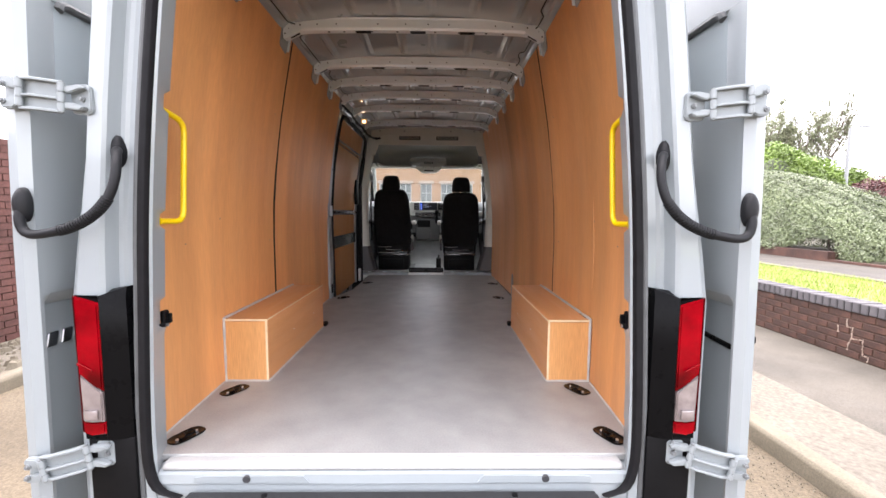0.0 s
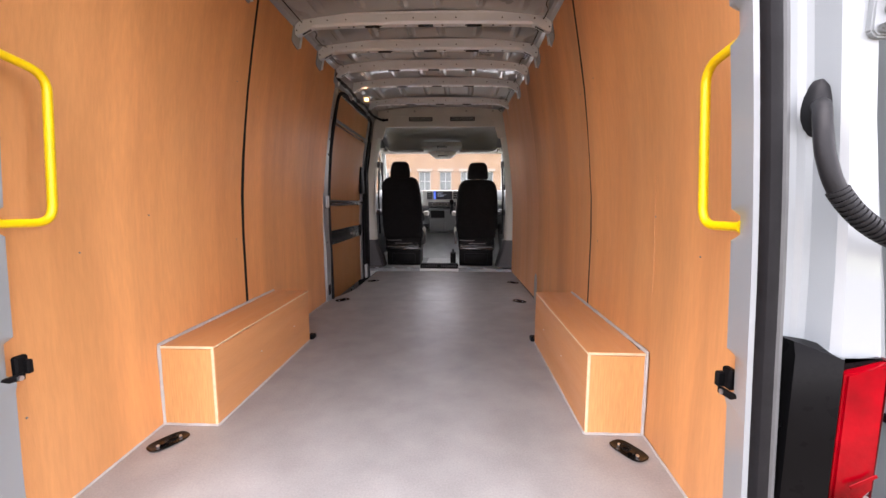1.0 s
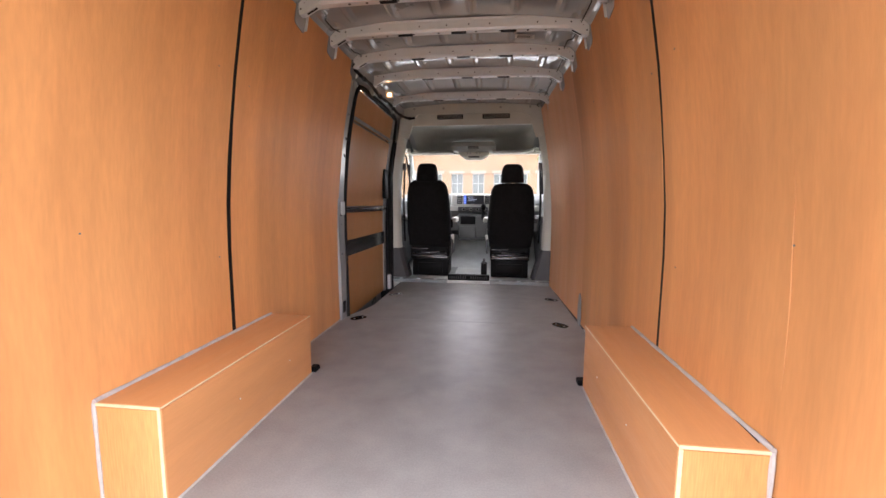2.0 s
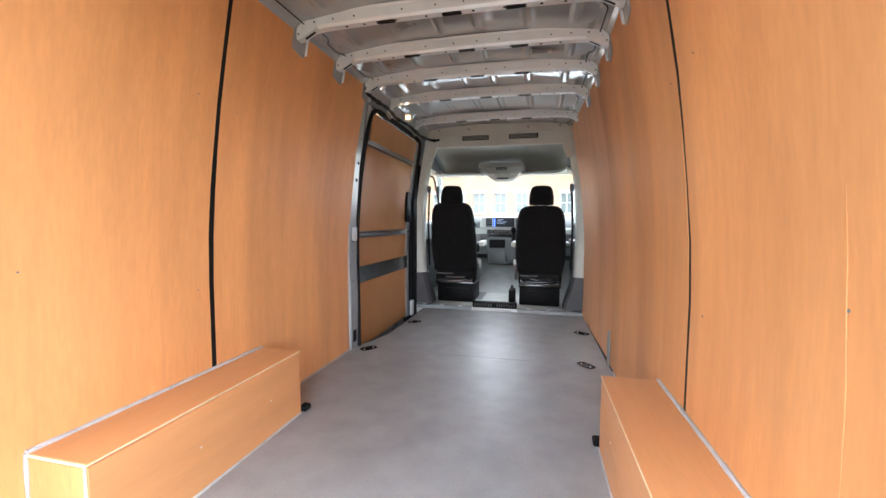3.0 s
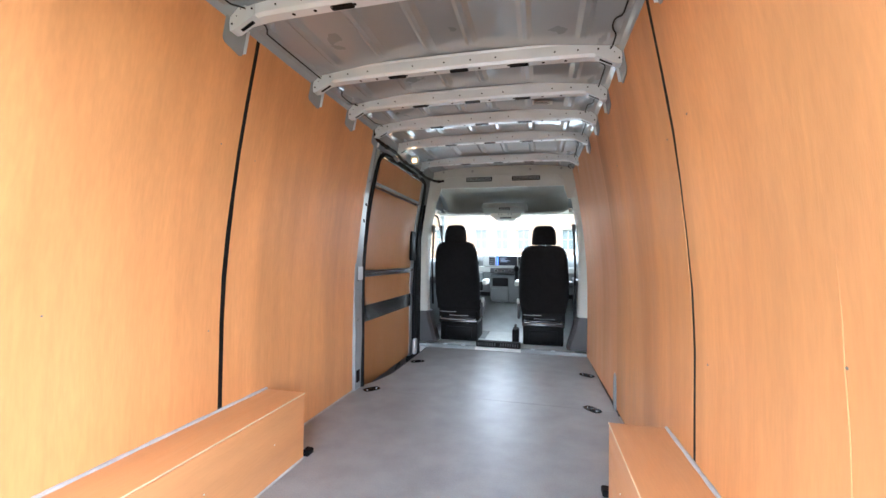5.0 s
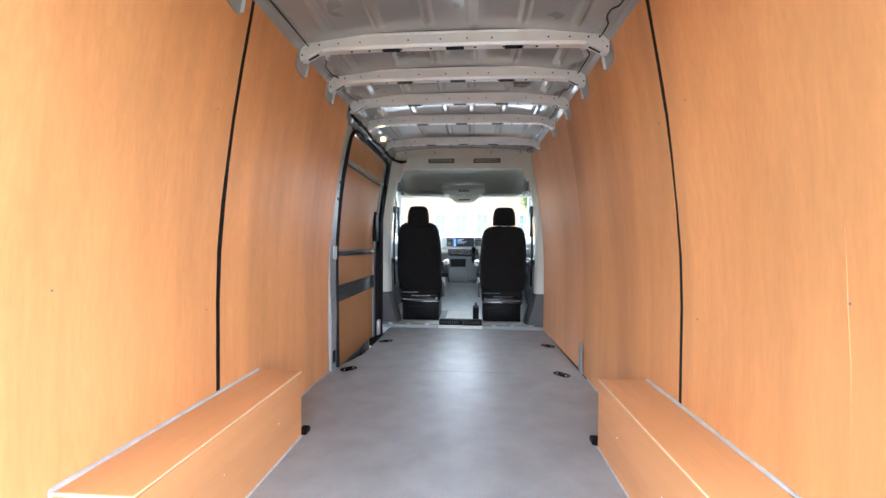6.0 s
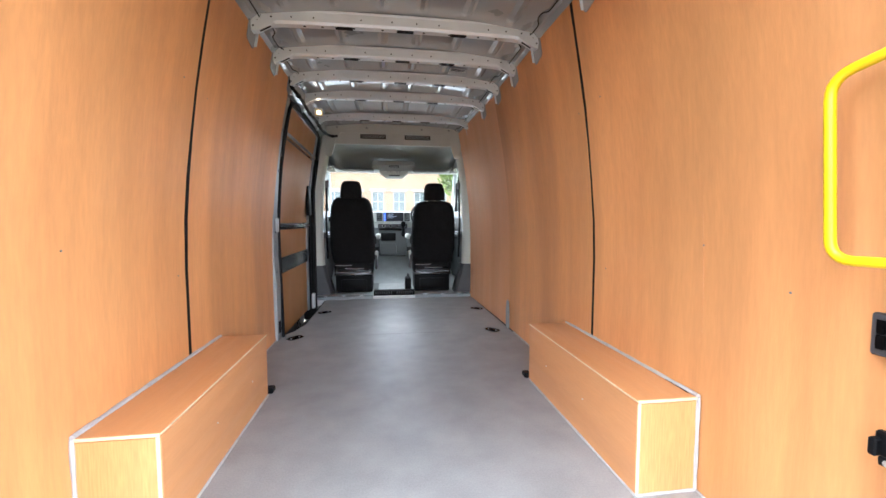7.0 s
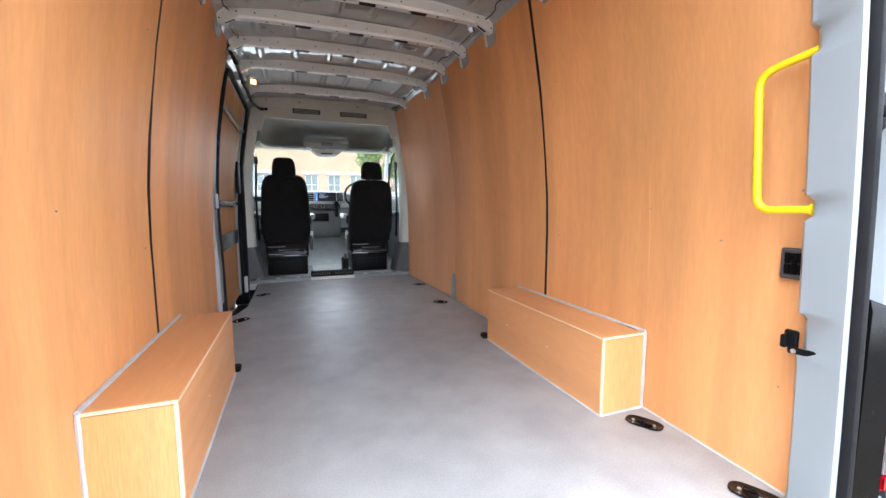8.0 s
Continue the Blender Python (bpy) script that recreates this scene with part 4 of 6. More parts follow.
def lashing_eye():
    """An oval black tray sunk in the floor with a folding steel ring."""
    e = thing("lashing_eye", (0, 0, 0), "black recessed lashing eye with folding ring in the floor", "lashing eye", "lashing eyes")
    def oval(a, b, z, n=28):
        out = []
        for i in range(n):
            t = 2 * math.pi * i / n
            c, s = math.cos(t), math.sin(t)
            out.append((a * math.copysign(abs(c) ** 0.55, c), b * math.copysign(abs(s) ** 0.75, s), z))
        return out
    bm = bmesh.new()
    loft(bm, [oval(0.062, 0.036, 0.0008), oval(0.065, 0.039, 0.004), oval(0.061, 0.035, 0.0062), oval(0.055, 0.029, 0.0040), oval(0.049, 0.024, 0.0012)])
    part("tray", bm, TRAY, e, "glossy black oval tray")
    bm = bmesh.new()
    ring = [Vector((0.018 * math.cos(t) + 0.012, 0.015 * math.sin(t), 0.0075 + 0.002 * math.cos(t))) for t in [i * math.pi / 10 for i in range(21)]]
    tube(bm, ring, 0.003, 8, caps=False)
    part("ring", bm, GLOSSBLACK, e, "black folding ring")
    bm = boxed((-0.026, -0.012, 0.002), (-0.004, 0.012, 0.008), 0.003, 1)
    part("clamp", bm, TRAY, e)
    for x in (-0.034, 0.038):
        bm = bmesh.new()
        disc(bm, (x, 0, 0.0035), (0, 0, 1), 0.0055, 0.004, 8)
        part("bolt", bm, ALU, e)
    return e


eye = lashing_eye()
spots = [(-0.804, 0.50, 60), (-0.79, 0.118, 64), (0.810, 0.512, 120), (0.795, 0.115, 116), (-0.780, 2.565, 50), (-0.69, 3.41, 35), (0.752, 2.585, 130), (0.806, 3.385, 145)]
eye.matrix_basis = pose(spots[0][0], spots[0][1], 0, 0, 0, spots[0][2])
for x, y, a in spots[1:]:
    copy_thing(eye, pose(x, y, 0, 0, 0, a))

# ---- sliding door on the left ----
bm = bmesh.new()
prism(bm, [(-0.90, -0.01), (-0.885, -0.01), (-0.885, 0.4), (-0.897, 0.62), (-0.897, 0.95), (-0.872, 1.3), (-0.80, 1.84), (-0.76, 1.90), (-0.80, 1.92), (-0.96, 1.92), (-0.99, 0.4), (-0.97, -0.01)],
      "y", 2.50, 2.62)
b_pillar = setting("pillar_slide_rear", bm, POSTGREY, "grey painted steel pillar behind the sliding door", "van pillar")
for z, r in ((1.36, 0.012), (1.24, 0.014), (0.80, 0.010)):
    bm = bmesh.new()
    disc(bm, (-wall_x(z) + 0.008, 2.55, z), (1, 0, 0.15), r, 0.004, 12)
    part("hole", bm, GLOSSBLACK, b_pillar, "dark punched hole")
bm = boxed((-0.889, 2.53, 0.80), (-0.881, 2.60, 0.90), 0.004)
part("striker_plate", bm, STEEL, b_pillar, "steel striker plate")
bm = boxed((-0.886, 2.52, 0.05), (-0.878, 2.57, 0.14), 0.004)
part("cap", bm, RUBBER, b_pillar, "black rubber cap")

bm = bmesh.new()
seal = spline([(-0.888, 2.615, 0.0), (-0.897, 2.625, 0.4), (-0.905, 2.635, 0.62), (-0.905, 2.64, 0.9), (-0.88, 2.66, 1.3), (-0.825, 2.69, 1.68), (-0.81, 2.76, 1.775), (-0.80, 2.9, 1.795),
               (-0.80, 3.5, 1.795), (-0.805, 3.88, 1.785), (-0.82, 3.97, 1.70), (-0.875, 3.98, 1.3), (-0.90, 3.98, 0.9), (-0.90, 3.98, 0.0)], 5)
tube(bm, [p + Vector((0.006, 0, 0)) for p in seal], 0.018, 8)
tagged(part("trim_slide_seal", bm, RUBBER, None, "black rubber seal round the sliding door opening"), category="seal", kind="structure")

slide = thing("sliding_door", (-0.95, 2.65, -0.1), "closed sliding side door lined with plywood between steel bars", "sliding door")
S0 = Vector((-0.95, 2.65, -0.1))
bm = bmesh.new()
prof = [(1.02, -0.4), (1.02, 0.6), (1.00, 0.95), (0.955, 1.4), (0.90, 1.80), (0.84, 1.92)]
prof = [(-x, z) for x, z in prof] + [(-x + 0.015, z) for x, z in reversed(prof)]
loft(bm, [[Vector((x, y, z)) - S0 for x, z in prof] for y in (2.60, 3.3, 4.02)])
part("outer_panel", bm, INNER, slide)


def slide_x(z):
    return -(wall_x(z) + 0.045)


def slide_sheet(name, y0, y1, z0, z1, proud, mat, label="", thick=0.008):
    bm = bmesh.new()
    zs = [z0 + (z1 - z0) * i / 5 for i in range(6)]
    ring = lambda y: [Vector((slide_x(z) + proud, y, z)) - S0 for z in zs] + [Vector((slide_x(z) + proud - thick, y, z)) - S0 for z in reversed(zs)]
    loft(bm, [ring(y0), ring(y1)])
    if label:
        bmesh.ops.bevel(bm, geom=[e for e in bm.edges if len(e.link_faces) == 2 and e.calc_face_angle(0) > 0.7], offset=0.004, segments=2, affect="EDGES")
    return part(name, bm, mat, slide, label)


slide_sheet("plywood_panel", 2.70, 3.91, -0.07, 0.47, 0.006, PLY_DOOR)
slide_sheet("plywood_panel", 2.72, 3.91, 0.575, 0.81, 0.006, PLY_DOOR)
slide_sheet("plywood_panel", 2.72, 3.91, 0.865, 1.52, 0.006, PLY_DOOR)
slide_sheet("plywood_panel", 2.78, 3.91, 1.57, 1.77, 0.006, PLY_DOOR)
slide_sheet("door_bar", 2.68, 3.92, 0.455, 0.585, 0.018, BAR, "wide grey painted steel bar", 0.03)
slide_sheet("door_bar", 2.68, 3.92, 0.824, 0.856, 0.034, BRIGHTBAR, "shiny grey steel bar", 0.04)
slide_sheet("door_bar", 2.70, 3.92, 1.530, 1.558, 0.034, BRIGHTBAR, "shiny grey steel bar", 0.04)
slide_sheet("door_bar", 2.70, 3.92, 1.765, 1.81, 0.018, BRIGHTBAR, "grey painted top rail", 0.04)
slide_sheet("door_stile", 2.645, 2.715, -0.08, 1.80, 0.016, POSTGREY, "grey painted door edge", 0.03)
slide_sheet("door_stile", 3.90, 3.975, -0.08, 1.80, 0.016, POSTGREY, "grey painted door edge", 0.03)
bm = boxed((-0.92, 3.80, 0.94), (-0.885, 3.93, 1.25), 0.012, 2)
bmesh.ops.translate(bm, verts=bm.verts, vec=-S0)
part("latch_cover", bm, PLASTIC, slide, "black plastic latch cover")
for y, z in ((2.76, 0.84), (2.78, 1.545), (3.2, 0.84)):
    bm = bmesh.new()
    disc(bm, Vector((slide_x(z) + 0.026, y, z)) - S0, (1, 0, 0), 0.008, 0.004, 10)
    part("hole", bm, GLOSSBLACK, slide, "dark hole")
bm = boxed((-0.90, 3.90, -0.06), (-0.87, 3.97, 0.10), 0.008, 2)
bmesh.ops.translate(bm, verts=bm.verts, vec=-S0)
part("roller_arm", bm, STEEL, slide, "steel roller arm")

bm = boxed((-1.0, 2.6, -0.26), (-0.70, 4.06, -0.22), 0.01)
setting("floor_step_well", bm, PLASTIC, "black plastic step well inside the sliding door", "step")
bm = bmesh.new()
prism(bm, [(-0.895, 2.63), (-0.83, 2.77), (-0.782, 2.98), (-0.78, 3.36), (-0.78, 4.05), (-0.788, 4.05), (-0.788, 3.36), (-0.79, 2.985), (-0.838, 2.775), (-0.903, 2.635)], "z", -0.23, -0.006)
setting("trim_step_riser", bm, PLASTIC, "black plastic riser of the step well", "step")

# upper rail above the sliding door, with cables and a small lamp
bm = bmesh.new()
prism(bm, [(-0.80, 1.80), (-0.745, 1.83), (-0.73, 1.90), (-0.74, 1.955), (-0.84, 1.955), (-0.86, 1.80)], "y", 2.50, 4.10)
bmesh.ops.bevel(bm, geom=list(bm.edges), offset=0.008, segments=2, affect="EDGES")
setting("trim_slide_rail", bm, INNER, "grey painted steel rail above the sliding door", "rail")
cable = thing("wiring_loom", (-0.74, 2.45, 1.85), "black taped wiring loom clipped along the door rail", "cable")
bm = bmesh.new()
loom = spline([(-0.765, 2.46, 1.90), (-0.752, 2.50, 1.84), (-0.735, 2.62, 1.815), (-0.738, 2.85, 1.825), (-0.735, 3.1, 1.80), (-0.735, 3.4, 1.815), (-0.72, 3.7, 1.79), (-0.68, 3.98, 1.80), (-0.62, 4.05, 1.815)], 8)
tube(bm, [p - Vector((-0.74, 2.45, 1.85)) for p in loom], lambda s: 0.013 + 0.002 * math.sin(s * 90), 8)
part("loom", bm, RUBBER, cable)
for i in (6, 18, 32, 44, 58):
    bm = bmesh.new()
    d = (loom[i + 1] - loom[i - 1]).normalized()
    disc(bm, loom[i] - Vector((-0.74, 2.45, 1.85)), d, 0.018, 0.012, 10)
    part("clip", bm, PLASTIC, cable)

cargo_lamp = thing("cargo_lamp", pose(-0.668, 3.16, 1.825, 0, 0, 12), "small lit warm cargo lamp beside the door rail", "lamp")
part("housing", boxed((-0.034, -0.012, -0.026), (0.034, 0.04, 0.040), 0.008, 2), CABGREY, cargo_lamp)
part("diffuser", boxed((-0.02, -0.018, -0.017), (0.02, -0.0115, 0.017), 0.003, 1), LAMPGLOW, cargo_lamp, "glowing warm diffuser")
part("bulb", boxed((-0.008, -0.021, -0.008), (0.009, -0.017, 0.009), 0.003, 1), LAMPCORE, cargo_lamp, "bright bulb")

# one black strip for seal and unlit gap; it also stops a light leak
bm = boxed((-1.0, 3.978, -0.2), (-0.868, 4.07, 1.80), 0.006)
setting("trim_slide_front", bm, RUBBER, "black strip for the seal and dark gap between sliding door and cab pillar", "seal")
sticker = thing("roof_label", pose(0.42, 2.33, 1.938, 2, 4, 0), "white printed label stuck to the roof skin", "label")
part("paper", boxed((-0.06, -0.03, -0.001), (0.06, 0.03, 0.001)), LABELWHITE, sticker)
for i in range(4):
    part("print_bar", boxed((-0.05, -0.022 + i * 0.013, -0.002), (0.045 - 0.012 * (i % 2), -0.016 + i * 0.013, -0.0008)), DARKGREY, sticker)


# road wheels that carry the van
def road_wheel(x, y):
    w = thing("road_wheel", (x, y, GROUND + 0.345), "black road wheel with grey steel rim under the van", "wheel", "road wheels")
    bm = bmesh.new()
    prof = [(0.20, -0.10), (0.30, -0.115), (0.335, -0.10), (0.345, -0.06), (0.345, 0.06), (0.335, 0.10), (0.30, 0.115), (0.20, 0.10)]
    loft(bm, [[(b, a * math.cos(t), a * math.sin(t)) for a, b in prof] for t in [i * math.pi / 16 for i in range(33)]], caps=False)
    part("tyre", bm, RUBBER, w, "black rubber tyre", smooth=50)
    bm = bmesh.new()
    disc(bm, (0, 0, 0), (1, 0, 0), 0.205, 0.14, 28)
    part("rim", bm, STEEL, w, "grey steel rim")
    return w


for x in (-0.86, 0.86):
    for y in (1.08, 5.0):
        road_wheel(x, y)

# ---- cab ----
STEP_Z = 0.03
bm = boxed((-0.98, 4.06, -0.07), (0.98, 5.75, STEP_Z), 0.006)
setting("floor_cab", bm, CABFLOOR, "grey rubber cab floor behind the seats", "floor")
bm = bmesh.new()
prism(bm, [(4.98, 0.026), (5.18, 0.075), (5.45, 0.20), (5.66, 0.42), (5.71, 0.42), (5.71, -0.05), (4.98, -0.05)], "x", -0.86, 0.86)
setting("floor_toe_board", bm, CABFLOOR, "grey rubber toe board rising ahead of the seats", "floor", smooth=60)
# darker sheet on the floor stands for the shadow by the passenger seat
bm = boxed((-0.72, 4.50, STEP_Z + 0.001), (-0.20, 4.97, STEP_Z + 0.010), 0.004)
setting("floor_mat", bm, MIDGREY, "thin dark grey sheet laid for the shadow in the passenger footwell", "mat")
trim = thing("trim_cab_step", (0, 4.05, 0), "bright aluminium edge where load floor meets cab", "trim", kind="structure")
for x0, x1 in ((-0.90, -0.25), (0.23, 0.885)):
    bm = bmesh.new()
    prism(bm, [(-0.012, 0.001), (0.0, 0.028), (0.02, 0.036), (0.05, 0.036), (0.05, 0.031), (0.016, 0.025), (0.0, 0.0)], "x", x0, x1)
    part("edge", bm, WHITE, trim)
    for k in range(3):
        bm = boxed((x0 + 0.1 + k * 0.2, 0.012, 0.03), (x0 + 0.14 + k * 0.2, 0.04, 0.046), 0.004)
        part("bracket", bm, STEEL, trim)
grille = thing("floor_vent", (0, 4.115, 0.058), "black plastic floor vent between the seats", "vent")
part("frame", boxed((-0.245, -0.045, -0.03), (0.225, 0.05, 0.030), 0.008, 2), PLASTIC, grille)
for side in (-1, 1):
    for i in range(8):
        x = (-0.225 if side < 0 else 0.015) + i * 0.025
        part("slat", boxed((x, -0.051, -0.012), (x + 0.012, -0.043, 0.018), 0.002), DARKGREY, grille)

# B-pillar trims with dark lower covers
for side, name in ((-1, "pillar_cab_left"), (1, "pillar_cab_right")):
    bm = bmesh.new()
    rings = []
    for z, a, b in ((0.05, 0.76, 0.90), (0.35, 0.785, 0.905), (0.7, 0.80, 0.905), (1.05, 0.795, 0.885), (1.35, 0.77, 0.85), (1.55, 0.735, 0.82), (1.75, 0.69, 0.785), (1.93, 0.66, 0.76)):
        rings.append([(side * x, y, z) for x, y in ((b, 4.075), (a + 0.035, 4.085), (a + 0.012, 4.10), (a, 4.14), (a + 0.01, 4.22), (b + 0.05, 4.24))])
    loft(bm, rings)
    # filler box added behind the trim to block a sliver of daylight
    back = boxed((min(side * 0.83, side * 0.97), 4.10, 0.25), (max(side * 0.83, side * 0.97), 4.24, 1.93), 0.004)
    pil = setting(name, bm, CABGREY, "light grey plastic trim on the cab pillar", "cab pillar", smooth=50)
    bm = bmesh.new()
    rings = []
    for z, a in ((0.052, 0.69), (0.15, 0.715), (0.28, 0.755), (0.37, 0.77), (0.385, 0.785)):
        rings.append([(side * x, y, z) for x, y in ((0.897, 4.062), (a + 0.03, 4.068), (a, 4.10), (a, 4.26), (0.93, 4.26))])
    loft(bm, rings)
    part("post", back, PLASTIC, pil, "dark filler behind the trim, added to stop a light leak")
    part("lower_cover", bm, DARKGREY, pil, "dark grey lower cover")
    bm = bmesh.new()
    disc(bm, (side * 0.745, 4.085, 1.62), (0, 1, 0), 0.013, 0.012, 14)
    part("cap", bm, CABGREY, pil, "round screw cap")
    bm = bmesh.new()
    belt = [(side * 0.755, 4.17, 1.30), (side * 0.775, 4.20, 0.9), (side * 0.77, 4.24, 0.45)]
    tube(bm, belt, 0.012, 6)
    part("seat_belt", bm, RUBBER, pil, "black seat belt")
    bm = boxed((-0.02, -0.02, -0.04), (0.02, 0.02, 0.04), 0.008, 2, Matrix.Translation((side * 0.755, 4.16, 1.30)))
    part("belt_guide", bm, DARKGREY, pil, "grey belt guide")

# overhead header: vented upper panel, deep shelf with a middle console
header = thing("overhead_shelf", (0, 4.1, 1.7), "light grey moulded overhead shelf with dark bays above the windscreen", "overhead shelf")
def hd(bm, ahead=0.0, up=0.0):
    bmesh.ops.translate(bm, verts=bm.verts, vec=(0, ahead - 4.1, up - 1.7))
    return bm
bm = bmesh.new()
prism(bm, [(-0.79, 1.96), (-0.80, 1.90), (-0.73, 1.60), (-0.69, 1.60), (-0.655, 1.70), (-0.635, 1.80), (-0.58, 1.855), (0.58, 1.855), (0.635, 1.80), (0.655, 1.70), (0.69, 1.60), (0.73, 1.60), (0.80, 1.90), (0.79, 1.96)],
      "y", 4.062, 4.10)
part("surround", hd(bm), CABGREY, header)
bm = bmesh.new()
prism(bm, [(-0.665, 1.735), (-0.625, 1.825), (-0.57, 1.865), (0.57, 1.865), (0.625, 1.825), (0.665, 1.735)], "y", 4.072, 4.11)
bmesh.ops.bevel(bm, geom=list(bm.edges), offset=0.006, segments=2, affect="EDGES")
part("upper_panel", hd(bm), CABGREY, header, "light grey vented panel")
for x0, x1 in ((-0.36, -0.10), (0.13, 0.40)):
    part("vent_recess", hd(boxed((x0 - 0.01, 4.066, 1.80), (x1 + 0.01, 4.075, 1.848), 0.003)), PLASTIC, header, "dark air vent")
    for k in range(3):
        z = 1.808 + k * 0.013
        part("vent_slat", hd(boxed((x0, 4.058, z), (x1, 4.068, z + 0.006), 0.001)), MIDGREY, header)
for x in (-0.62, -0.30, 0.31, 0.62):
    bm = bmesh.new()
    disc(bm, (x, 4.060, 1.912), (0, 1, 0), 0.013, 0.008, 14)
    part("screw_cap", hd(bm), SHELFGREY, header, "round screw cap")
# soffit that runs forward and down to the windscreen's top
bm = bmesh.new()
soffit = [(4.10, 1.742), (4.25, 1.744), (4.40, 1.738), (4.52, 1.724), (4.62, 1.704), (4.72, 1.672), (4.80, 1.632), (4.86, 1.585), (4.89, 1.54), (4.93, 1.54), (4.90, 1.60), (4.80, 1.69), (4.68, 1.74), (4.45, 1.78), (4.10, 1.79)]
prism(bm, soffit, "x", -0.74, 0.74)
part("soffit", hd(bm), SHELFGREY, header, "grey curved headliner above the shelf", smooth=40)
for s in (-1, 1):
    bm = bmesh.new()
    rings = []
    for i in range(9):
        u = i / 8
        x, up = 0.235 + 0.50 * u, 0.05 * max(0.0, (u - 0.75) / 0.25) ** 2
        rings.append([(s * x, y, z + up * k) for y, z, k in ((4.52, 1.496, 1), (4.515, 1.510, 1), (4.522, 1.520, 1), (4.536, 1.512, 1), (4.60, 1.512, 1), (4.92, 1.545, 0), (4.92, 1.530, 0), (4.54, 1.494, 1))])
    loft(bm, rings)
    part("tray", hd(bm), SHELFGREY, header, "shallow shelf tray with a turned-up lip", smooth=30)
bm = bmesh.new()
rings = []
for z, w, y in ((1.655, 0.245, 4.735), (1.635, 0.255, 4.715), (1.60, 0.262, 4.70), (1.56, 0.262, 4.74), (1.54, 0.26, 4.79)):
    rings.append([(-w, y, z), (w, y, z), (w + 0.01, 4.9, z), (-w - 0.01, 4.9, z)])
loft(bm, rings)
part("console", hd(bm, -0.18, -0.023), SHELFGREY, header, "grey middle console")
m = pose(0.005, 4.716, 1.584, 40, 0, 0)
part("console_vent", hd(boxed((-0.062, -0.004, -0.02), (0.062, 0.012, 0.02), 0.004, 1, m), -0.18, -0.023), PLASTIC, header, "dark console vent")
for k in range(3):
    part("console_slat", hd(boxed((-0.056, -0.008, -0.014 + k * 0.011), (0.056, 0.0, -0.009 + k * 0.011), 0.001, 1, m), -0.18, -0.023), MIDGREY, header)
bm = bmesh.new()
prism(bm, [(4.83, 1.55), (4.83, 1.53), (4.87, 1.515), (4.97, 1.535), (5.02, 1.565), (5.02, 1.60), (4.93, 1.56)], "x", -0.86, 0.86)
bmesh.ops.bevel(bm, geom=list(bm.edges), offset=0.006, segments=2, affect="EDGES")
part("shelf_lip", hd(bm), CABGREY, header, "pale shelf lip")
bm = bmesh.new()
rings = []
for z, w, y in ((1.545, 0.19, 4.80), (1.52, 0.185, 4.80), (1.475, 0.12, 4.83), (1.46, 0.10, 4.86)):
    rings.append([(-w + 0.01, y, z), (w + 0.01, y, z), (w + 0.01, 4.98, z), (-w + 0.01, 4.98, z)])
loft(bm, rings)
bmesh.ops.bevel(bm, geom=list(bm.edges), offset=0.006, segments=2, affect="EDGES")
part("lamp_console", hd(bm, -0.18, -0.023), CABGREY, header, "pale reading lamp console")
part("lamp_slot", hd(boxed((-0.06, 4.818, 1.479), (0.08, 4.86, 1.498), 0.004), -0.18, -0.023), PLASTIC, header)
for x in (-0.08, -0.045, 0.035, 0.07):
    bm = bmesh.new()
    disc(bm, (x + 0.01, 4.798, 1.529), (0, 1, 0), 0.010, 0.006, 10)
    part("button", hd(bm, -0.18, -0.023), MIDGREY, header)
for s in (-1, 1):
    bm = boxed((-0.02, -0.03, -0.02), (0.02, 0.03, 0.02), 0.008, 2, pose(s * 0.73, 4.30, 1.50, 0, 0, 0))
    part("coat_hook", hd(bm), CABGREY, header)

# cab shell: roof, front corner posts, doors with windows, windscreen
bm = bmesh.new()
roofline = [(4.10, 1.985), (4.4, 1.90), (4.75, 1.74), (5.02, 1.60), (5.02, 1.57), (4.75, 1.71), (4.4, 1.87), (4.10, 1.95)]
prism(bm, roofline, "x", -0.88, 0.88)
setting("ceiling_cab", bm, WHITE, "white painted cab roof sloping to the windscreen", "ceiling")
shield = thing("window_windscreen", (0, 5.4, 1.3), "wide raked windscreen in front of the dashboard", "windscreen", kind="structure")
bm = bmesh.new()
rings = []
for i in range(9):
    x = -0.90 + 1.8 * i / 8
    bow = 0.10 * (x / 0.9) ** 2
    rings.append([(x, 5.02 - bow - 5.4, 1.59 - 1.3), (x, 5.72 - bow * 1.5 - 5.4, 0.98 - 1.3), (x, 5.725 - bow * 1.5 - 5.4, 0.985 - 1.3), (x, 5.025 - bow - 5.4, 1.595 - 1.3)])
loft(bm, rings)
pane = part("pane", bm, TINTED, shield)
pane.visible_shadow = False
